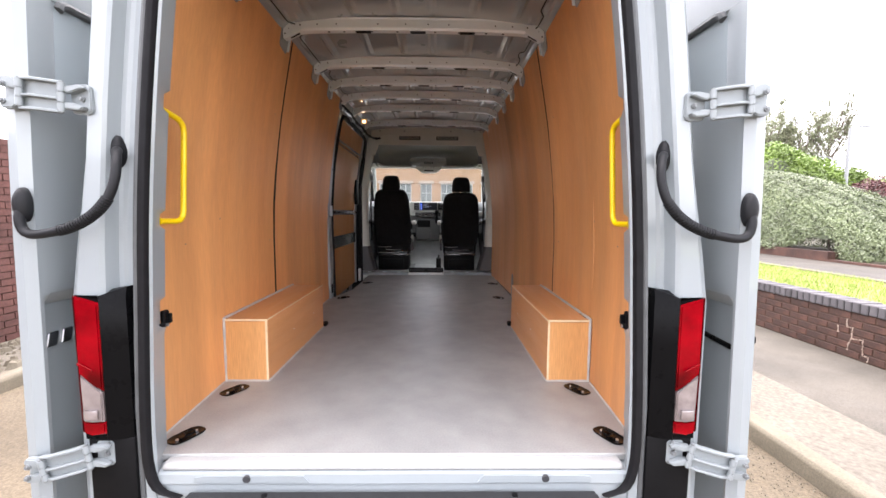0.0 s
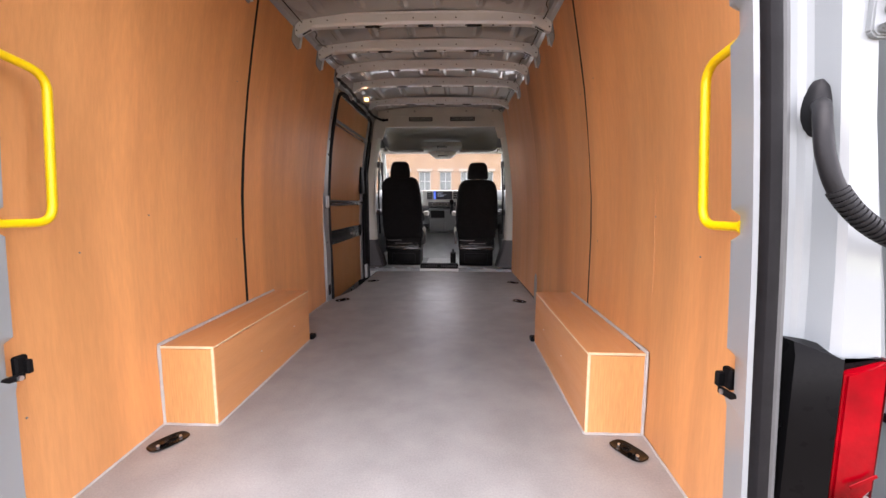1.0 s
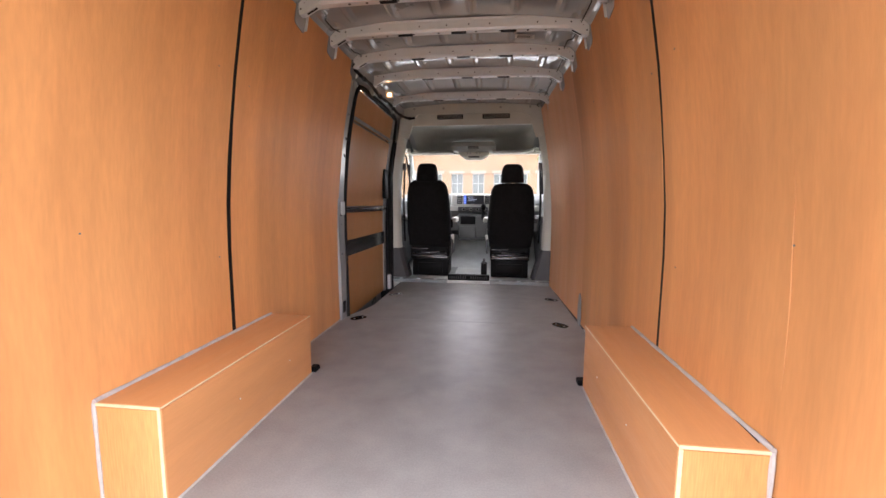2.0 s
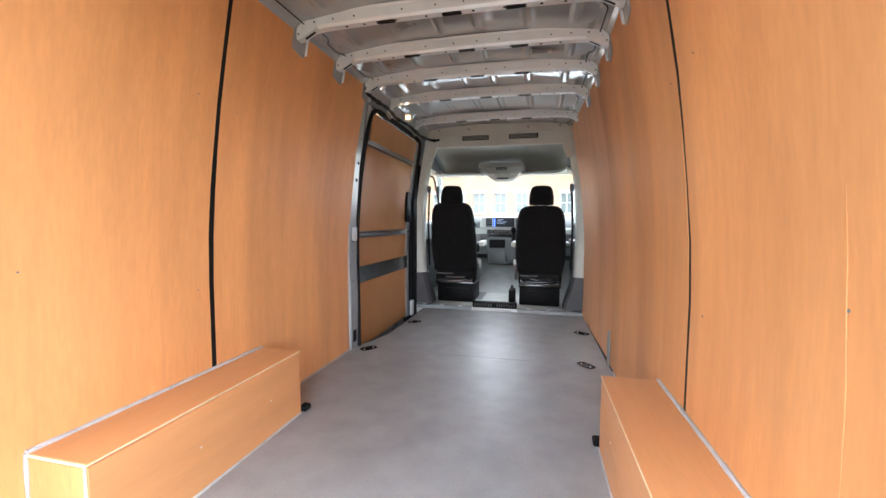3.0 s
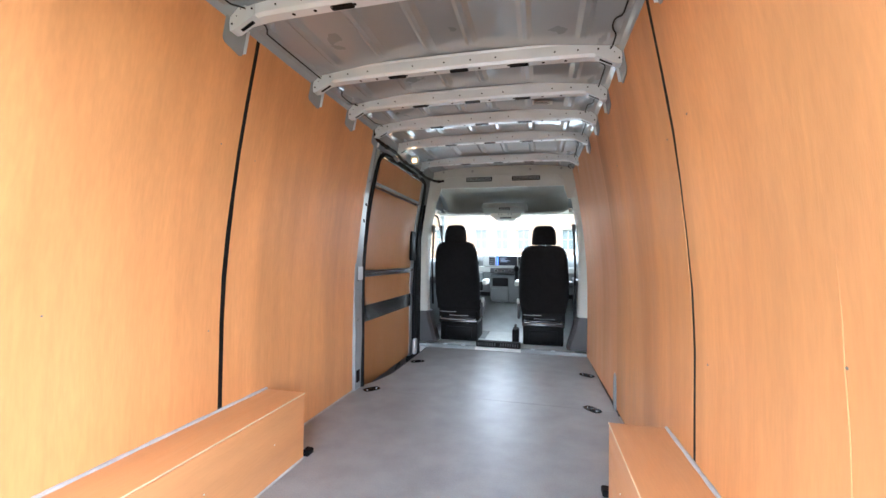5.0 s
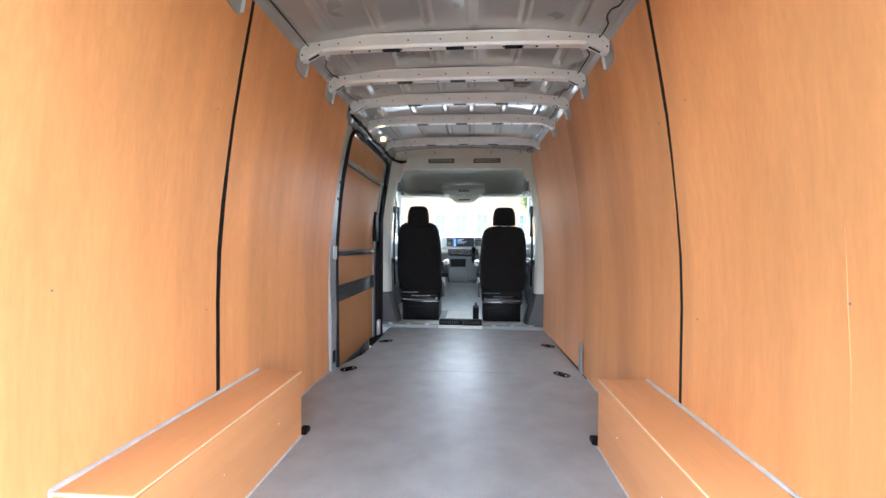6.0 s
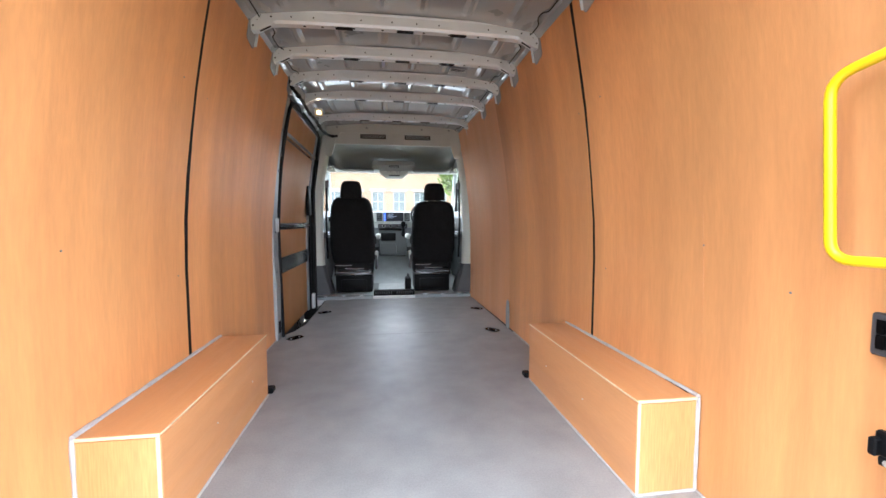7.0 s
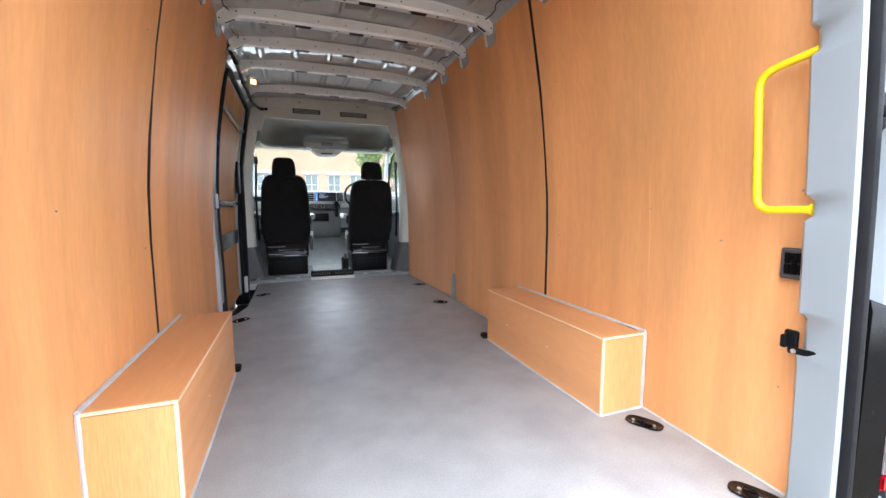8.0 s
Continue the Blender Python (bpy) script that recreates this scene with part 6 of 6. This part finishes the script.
def leaves(name, centres, radii, count, size, mat, parent, seed, squash=0.35, label=""):
    """Many small two-triangle leaves on and in lumpy shells."""
    r = np.random.RandomState(seed)
    which = r.randint(0, len(centres), count)
    d = r.normal(size=(count, 3))
    d /= np.linalg.norm(d, axis=1)[:, None]
    rad = 1 - squash * r.random_sample(count) ** 1.6
    c = np.array(centres)[which] + d * np.array(radii)[which] * rad[:, None]
    u = r.normal(size=(count, 3))
    u /= np.linalg.norm(u, axis=1)[:, None]
    v = np.cross(u, d + 0.6 * r.normal(size=(count, 3)))
    v /= np.linalg.norm(v, axis=1)[:, None]
    s = size * (0.6 + 0.8 * r.random_sample(count))[:, None]
    pts = np.stack([c - u * s, c + v * s * 0.5, c + u * s, c - v * s * 0.5], 1).reshape(-1, 3)
    me = bpy.data.meshes.new(name)
    me.from_pydata(pts.tolist(), [], [(4 * i, 4 * i + 1, 4 * i + 2, 4 * i + 3) for i in range(count)])
    me.materials.append(mat)
    ob = new(name, me)
    ob.parent = parent
    return tagged(ob, label, kind="stuff")


r = np.random.RandomState(3)
n = 14000
bx, by = 4.46 + 2.1 * r.random_sample(n), 1.5 + 8 * r.random_sample(n)
bz = -0.12 + (bx - 4.44) * 0.0023
h = 0.03 + 0.05 * r.random_sample(n)
a = r.random_sample(n) * 6.28
pts = np.stack([np.stack([bx - 0.006 * np.cos(a), by - 0.006 * np.sin(a), bz], 1), np.stack([bx + 0.006 * np.cos(a), by + 0.006 * np.sin(a), bz], 1),
                np.stack([bx + 0.02 * np.sin(a), by + 0.02 * np.cos(a), bz + h], 1)], 1).reshape(-1, 3)
me = bpy.data.meshes.new("grass")
me.from_pydata(pts.tolist(), [], [(3 * i, 3 * i + 1, 3 * i + 2) for i in range(n)])
me.materials.append(BLADE)
tagged(new("grass", me), "bright green tufts of lawn grass", "grass", kind="stuff")


def bush(name, at, size, count, leaf, mat, seed, label, category):
    b = thing(name, at, label, category)
    rr = random.Random(seed)
    centres, radii = [], []
    for i in range(16):
        t, q = rr.random() * 6.28, rr.random() ** 0.5
        x, y = math.cos(t) * q * 0.6, math.sin(t) * q * 0.6
        centres.append((x * size[0], y * size[1], size[2] * (0.42 + 0.16 * rr.random()) * (1 - 0.35 * q)))
        k = 0.36 + 0.14 * rr.random()
        radii.append((size[0] * k, size[1] * k, size[2] * k))
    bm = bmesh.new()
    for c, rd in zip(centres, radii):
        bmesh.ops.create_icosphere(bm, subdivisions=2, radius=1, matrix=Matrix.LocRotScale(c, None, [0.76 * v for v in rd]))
    part("inner_shade", bm, LEAF_MID, b, "dark hull for the shade between the leaves")
    for i in range(5):
        bm = bmesh.new()
        tube(bm, [(0.1 * i - 0.2, 0.05 * i, 0), (0.2 * i - 0.4, 0.1 * i - 0.1, size[2] * 0.4)], lambda s: 0.04 - 0.02 * s, 6)
        part("stem", bm, BARK, b)
    leaves("leaf_mass", centres, radii, count, leaf, mat, b, seed, 0.22, "dense small leaves")
    return b


def tree(name, at, height, spread, count, leaf, mat, seed, label, bare=0.3):
    t = thing(name, at, label, "tree")
    rr = random.Random(seed)
    bm = bmesh.new()
    tube(bm, spline([(0, 0, 0), (0.1, 0.05, height * 0.25), (-0.05, 0.1, height * 0.55), (0.05, 0.0, height * 0.9)], 4), lambda s: height * (0.022 - 0.019 * s), 8)
    part("trunk", bm, BARK, t)
    centres, radii = [], []
    for i in range(24):
        a, z0 = rr.random() * 6.28, height * (bare + 0.5 * rr.random())
        ln = spread * (0.5 + 0.6 * rr.random()) * (1.15 - z0 / height * 0.6)
        end = Vector((math.cos(a) * ln, math.sin(a) * ln, z0 + ln * (0.9 + 0.9 * rr.random())))
        bm = bmesh.new()
        tube(bm, spline([(0, 0, z0), end * 0.5 + Vector((0, 0, z0 * 0.45)), end], 4), lambda s: height * (0.006 - 0.005 * s), 6)
        part("limb", bm, BARK, t)
        for f in (0.6, 0.85, 1.05):
            p = Vector((0, 0, z0)).lerp(end, f)
            centres.append(tuple(p + Vector((rr.uniform(-1, 1), rr.uniform(-1, 1), rr.uniform(-0.5, 1))) * spread * 0.15))
            k = spread * (0.12 + 0.12 * rr.random())
            radii.append((k, k, k * 0.8))
    leaves("crown", centres, radii, count, leaf, mat, t, seed, 0.8, "loose crown of small leaves")
    return t


def clipped_bush(at, half, tall, count, leaf, seed, label):
    """One wide clipped bush: leaves over a sloping dome that hangs over the wall, hollowed where its foot is bare."""
    b = thing("hedge_bush", at, label, "bush")
    r = np.random.RandomState(seed)

    def surface(ang, v, depth):
        """Points of the dome from an angle round it and a share of its height."""
        wide = np.clip(1 - v, 0.0, 1) ** (1 / 1.7)
        lump = 1 + 0.035 * np.sin(7 * ang + 5 * v + seed) + 0.03 * np.sin(13 * ang - 9 * v) + 0.02 * np.sin(29 * ang + 17 * v)
        k = lump * (1 - depth)
        return np.stack([half[0] * wide ** 0.7 * np.sign(np.cos(ang)) * np.abs(np.cos(ang)) ** 0.75 * k, half[1] * wide * np.sin(ang) * k, tall * v * (1 - 0.5 * depth)], 1)

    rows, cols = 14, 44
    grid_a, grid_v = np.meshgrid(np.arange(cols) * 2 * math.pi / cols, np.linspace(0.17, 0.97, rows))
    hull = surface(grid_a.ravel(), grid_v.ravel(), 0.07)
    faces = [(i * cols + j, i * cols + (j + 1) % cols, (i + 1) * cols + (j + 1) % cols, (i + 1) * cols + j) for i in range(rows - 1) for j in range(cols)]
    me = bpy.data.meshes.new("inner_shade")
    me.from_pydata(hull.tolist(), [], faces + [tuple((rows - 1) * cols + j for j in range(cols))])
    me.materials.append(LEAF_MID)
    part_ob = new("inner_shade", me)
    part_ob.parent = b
    tagged(part_ob, "dark hull for the shade between the leaves")
    for i in range(3):
        bm = bmesh.new()
        y = 7.0 + 0.22 * i - at[1]
        tube(bm, spline([(-half[0] * 0.25, y, 0), (-half[0] * 0.3, y + 0.06, 0.22), (-half[0] * 0.2, y + 0.1, 0.7)], 3), lambda s: 0.03 - 0.015 * s, 6)
        part("stem", bm, BARK, b)
    ang, v = r.random_sample(count) * 2 * math.pi, 1.06 * r.random_sample(count) ** 1.15 - 0.06
    c = surface(ang, v, 0.10 * r.random_sample(count) ** 1.5 - 0.012)
    y = c[:, 1] + at[1]
    bare = np.where(y < 6.8, -0.10, 0.13) + 0.38 * np.exp(-((y - 7.2) / 0.48) ** 2)
    c = c[(c[:, 2] > bare - 0.10 * r.random_sample(count)) | (c[:, 0] > 0)]
    n = len(c)
    d = c / np.array((half[0] ** 2, half[1] ** 2 * 0.6, tall ** 2))
    d /= np.linalg.norm(d, axis=1)[:, None]
    d = d + 0.55 * r.normal(size=(n, 3))
    u = np.cross(d, r.normal(size=(n, 3)))
    u /= np.linalg.norm(u, axis=1)[:, None]
    w = np.cross(d, u)
    w /= np.linalg.norm(w, axis=1)[:, None]
    s = leaf * (0.6 + 0.8 * r.random_sample(n))[:, None]
    pts = np.stack([c - u * s, c + w * s * 0.55, c + u * s, c - w * s * 0.55], 1).reshape(-1, 3)
    me = bpy.data.meshes.new("leaf_mass")
    me.from_pydata(pts.tolist(), [], [(4 * i, 4 * i + 1, 4 * i + 2, 4 * i + 3) for i in range(n)])
    me.materials.append(LEAF_PALE)
    mass = new("leaf_mass", me)
    mass.parent = b
    tagged(mass, "dense small pale leaves", kind="stuff")
    return b


def twiggy_tree(at, height, spread, count, seed, label):
    """An upright tree in early leaf: steep limbs, many fine bare twigs, few leaves along them."""
    t = thing("tree", at, label, "tree")
    rr = random.Random(seed)
    bm = bmesh.new()
    tube(bm, spline([(0, 0, 0), (0.08, 0.05, height * 0.3), (-0.06, 0.05, height * 0.6), (0.05, 0.0, height * 0.97)], 4), lambda s: height * (0.018 - 0.016 * s), 8)
    part("trunk", bm, BARK, t)
    twig_mesh = bmesh.new()
    tips = []
    for i in range(22):
        a, z0 = rr.random() * 6.28, height * (0.22 + 0.5 * rr.random())
        ln = spread * (0.45 + 0.6 * rr.random()) * (1.2 - z0 / height * 0.8)
        end = Vector((math.cos(a) * ln, math.sin(a) * ln, min(height * 1.02, z0 + ln * (1.6 + 1.3 * rr.random()))))
        path = spline([Vector((0, 0, z0)), Vector((0, 0, z0)).lerp(end, 0.5) + Vector((math.cos(a), math.sin(a), -0.6)) * ln * 0.15, end], 4)
        bm = bmesh.new()
        tube(bm, path, lambda s: height * (0.0052 - 0.0035 * s), 6)
        part("limb", bm, BARK, t)
        for k in range(11):
            p = path[rr.randrange(2, len(path))]
            q = p + Vector((rr.uniform(-1, 1), rr.uniform(-1, 1), rr.uniform(0.2, 1.6))) * spread * 0.22
            tube(twig_mesh, [p, p.lerp(q, 0.5) + Vector((rr.uniform(-1, 1), rr.uniform(-1, 1), 0)) * 0.06, q], lambda s: 0.022 - 0.014 * s, 4, False)
            tips.append((p, q))
    tagged(part("twigs", twig_mesh, BARK, t, "fine bare twigs"), kind="stuff")
    r = np.random.RandomState(seed)
    which = r.randint(0, len(tips), count)
    f = r.random_sample(count)[:, None]
    c = np.array([p for p, q in tips])[which] * (1 - f) + np.array([q for p, q in tips])[which] * f + 0.10 * r.normal(size=(count, 3))
    u, w = r.normal(size=(count, 3)), r.normal(size=(count, 3))
    u /= np.linalg.norm(u, axis=1)[:, None]
    w = np.cross(u, w)
    w /= np.linalg.norm(w, axis=1)[:, None]
    s = 0.045 * (0.6 + 0.8 * r.random_sample(count))[:, None]
    pts = np.stack([c - u * s, c + w * s * 0.6, c + u * s, c - w * s * 0.6], 1).reshape(-1, 3)
    me = bpy.data.meshes.new("crown")
    me.from_pydata(pts.tolist(), [], [(4 * i, 4 * i + 1, 4 * i + 2, 4 * i + 3) for i in range(count)])
    me.materials.append(LEAF_DARK)
    crown = new("crown", me)
    crown.parent = t
    tagged(crown, "sparse small young leaves", kind="stuff")
    return t


clipped_bush((9.3, 10.3, 0.0), (1.22, 5.3), 2.12, 230000, 0.021, 3, "large clipped pale green bush sloping down above the wall")
bush("hedge_bush", (14.9, 16.0, -0.02), (2.0, 2.0, 4.35), 60000, 0.06, LEAF_LIME, 5, "leafy bright green shrub behind the pale bush", "bush")
bush("hedge_bush", (16.9, 17.0, -0.02), (1.5, 1.8, 3.9), 50000, 0.06, LEAF_LIME, 4, "leafy bright green shrub behind the pale bush", "bush")
bush("hedge_bush", (20.2, 16.0, -0.02), (2.6, 2.2, 2.95), 60000, 0.05, LEAF_RED, 8, "dark copper red shrub behind the pale bush", "bush")
bush("hedge_bush", (28.6, 26.0, -0.02), (2.1, 2.5, 4.5), 30000, 0.08, LEAF_LIME, 9, "bright green shrub at the far end of the bank", "bush")
bush("hedge_bush", (33.5, 28.0, -0.02), (3.6, 2.5, 4.2), 30000, 0.08, LEAF_LIME, 10, "bright green shrub at the far end of the bank", "bush")
twiggy_tree((21.3, 25, -0.02), 7.7, 2.0, 13000, 21, "upright young tree with thin early leaves on the bank")
twiggy_tree((22.6, 25.5, -0.02), 7.6, 1.8, 13000, 22, "upright young tree with thin early leaves on the bank")
twiggy_tree((24.4, 25.5, -0.02), 7.9, 1.9, 13000, 25, "upright young tree with thin early leaves on the bank")
twiggy_tree((26.9, 26, -0.02), 8.7, 2.1, 6000, 23, "sparse tall tree with bare upper twigs on the bank")
tree("tree", (3.4, 18, GROUND), 6.4, 2.2, 16000, 0.11, LEAF_LIME, 31, "fresh green street tree ahead of the van", 0.2)


def street_lamp(at, height, arm):
    p = thing("street_lamp", at, "grey steel street lamp post with a short arm", "street lamp", "street lamps")
    bm = bmesh.new()
    tube(bm, [(0, 0, 0), (0, 0, height * 0.25), (0, 0, height)], lambda s: 0.15 - 0.06 * s, 10)
    part("post", bm, POST, p)
    bm = bmesh.new()
    tube(bm, spline([(0, 0, height), (arm * 0.4, 0, height + 0.15), (arm, 0, height + 0.12)], 5), 0.035, 8)
    part("arm", bm, POST, p)
    part("head", boxed((arm - 0.1, -0.12, height + 0.04), (arm + 0.6, 0.12, height + 0.16), 0.04, 2), POST, p)
    return p


street_lamp((26.15, 24.0, -0.02), 6.4, 0.75)
street_lamp((25.3, 23.9, -0.02), 4.45, -1.9)


def building(name, at, width, height, bays, storeys, label, brick=FAR_BRICK):
    """A brick front with set-back windows, sills, heads and a parapet; the front faces -y."""
    b = thing(name, at, label, "building")
    pitch, rise = width / bays, height / storeys
    ww, wh, z0 = pitch * 0.56, 1.55, 2.35
    # piers and spandrels leave real openings
    for i in range(bays + 1):
        x0 = -width / 2 + (i - 1) * pitch + (pitch + ww) / 2 if i else -width / 2
        x1 = -width / 2 + i * pitch + (pitch - ww) / 2 if i < bays else width / 2
        part("pier", boxed((x0, 0, 0), (x1, 0.35, height)), brick, b, smooth=0)
    for k in range(storeys + 1):
        za = 0 if k == 0 else (k - 1) * rise + z0 + wh
        zb = k * rise + z0 if k < storeys else height
        for i in range(bays):
            xa = -width / 2 + i * pitch + (pitch - ww) / 2
            part("spandrel", boxed((xa, 0.002, za), (xa + ww, 0.348, zb)), brick, b, smooth=0)
    part("core", boxed((-width / 2, 0.5, 0), (width / 2, 9, height)), brick, b, smooth=0)
    part("parapet", boxed((-width / 2 - 0.1, -0.12, height), (width / 2 + 0.1, 0.5, height + 0.3), 0.03), FAR_STONE, b)
    for k in range(1, storeys):
        part("string_course", boxed((-width / 2, -0.05, k * rise - 0.1), (width / 2, 0.0, k * rise + 0.08), 0.01), FAR_STONE, b)
    first = None
    for k in range(storeys):
        for i in range(bays):
            xc, zb = -width / 2 + (i + 0.5) * pitch, k * rise + z0
            if first is None:
                first = boxed((-ww / 2, 0.16, 0), (ww / 2, 0.18, wh))
                pane_me = finish("window", first, FAR_GLASS, 0)
                fb = bmesh.new()
                for lo, hi in (((-ww / 2, 0.0), (-ww / 2 + 0.06, wh)), ((ww / 2 - 0.06, 0.0), (ww / 2, wh)), ((-0.03, 0.0), (0.03, wh)),
                               ((-ww / 2, 0.0), (ww / 2, 0.06)), ((-ww / 2, wh - 0.06), (ww / 2, wh)), ((-ww / 2, wh * 0.5), (ww / 2, wh * 0.5 + 0.05))):
                    box(fb, (lo[0], 0.12, lo[1]), (hi[0], 0.158, hi[1]))
                frame_me = finish("frame", fb, FAR_FRAME, 0)
                sill_me = finish("sill", boxed((-ww / 2 - 0.1, -0.08, -0.12), (ww / 2 + 0.1, 0.12, 0.0), 0.01), FAR_STONE, 0)
                head_me = finish("window_head", boxed((-ww / 2 - 0.15, -0.04, wh), (ww / 2 + 0.15, 0.02, wh + 0.22), 0.01), FAR_STONE, 0)
            w = new("window", pane_me)
            w.parent = b
            w.matrix_basis = Matrix.Translation((xc, 0, zb))
            for nm, me in (("frame", frame_me), ("sill", sill_me), ("window_head", head_me)):
                q = new(nm, me)
                q.parent = w
    return b


building("apartment_building", (-1.6, 31, GROUND), 23, 6.4, 14, 1, "orange brick apartment block across the street with pale window heads")
building("apartment_building", (-20, 26, GROUND), 12, 8, 5, 3, "pale rendered building across the street", FAR_STONE)

# far side of the van: kerb, rubble verge and a tall brick wall
LEFT_KERB, LEFT_WALL = -3.46, -4.49
kerb_left = thing("kerb", (LEFT_KERB, 0, GROUND), "worn pale concrete kerb before a rubble verge", "kerb", kind="structure")
for i in range(-6, 8):
    k = new("kerb_stone", kerb_mesh)
    k.parent = kerb_left
    k.matrix_basis = pose(0, 0.05 + 0.9 * i, 0.003 * math.sin(i * 1.3), 0, 0, 180 + 0.15 * math.sin(i * 2.1))
bm = boxed((LEFT_WALL, -5.4, -0.70), (LEFT_KERB - 0.13, 6.8, -0.572))
setting("ground_verge", bm, FLAG, "dry pale soil verge between kerb and brick wall", "verge", 0)
r = np.random.RandomState(17)
n = 700
c = np.stack([LEFT_KERB - 0.18 - 0.8 * r.random_sample(n), -1.0 + 6.5 * r.random_sample(n), np.full(n, -0.565)], 1)
turn, s = r.random_sample(n) * 6.28, 0.02 + 0.05 * r.random_sample(n) ** 2
ring = [np.stack([s * np.cos(turn + k * 1.257) * (0.7 + 0.6 * r.random_sample(n)), s * np.sin(turn + k * 1.257) * (0.7 + 0.6 * r.random_sample(n)), -0.01 + 0 * s], 1) + c for k in range(5)]
top = [0.55 * (p - c) + c + np.stack([0 * s, 0 * s, s * (0.6 + 0.3 * r.random_sample(n))], 1) for p in ring]
pts = np.stack(ring + top, 1).reshape(-1, 3)
me = bpy.data.meshes.new("rubble")
me.from_pydata(pts.tolist(), [], [tuple(10 * i + v for v in f) for i in range(n) for f in [(k, (k + 1) % 5, 5 + (k + 1) % 5, 5 + k) for k in range(5)] + [(5, 6, 7, 8, 9)]])
me.materials.append(KERB)
tagged(new("rubble", me), "loose pale stones on the verge", "rubble", kind="stuff")
wall_street = thing("wall_street", (LEFT_WALL, 0, -0.57), "tall plain red brick wall behind the verge", "brick wall", kind="structure")
part("mortar_core", boxed((-0.22, -5.4, -0.1), (-0.012, 3.5, 2.15)), MORTAR, wall_street, smooth=0)
me = bpy.data.meshes.new("brick_courses")
me.from_pydata(*[f(block_row([((-0.10, y - 0.107, 0.075 * q), (0.0, y + 0.107, 0.075 * q + 0.065)) for q in range(29) for y in [-5.28 + 0.225 * i + (0.1125 if q % 2 else 0) for i in range(39)]]))
                 for f in (lambda b: b[0], lambda b: [], lambda b: b[1])])
me.materials.append(RED_BRICK)
run = new("brick_courses", me)
run.parent = wall_street
tagged(run, kind="stuff")
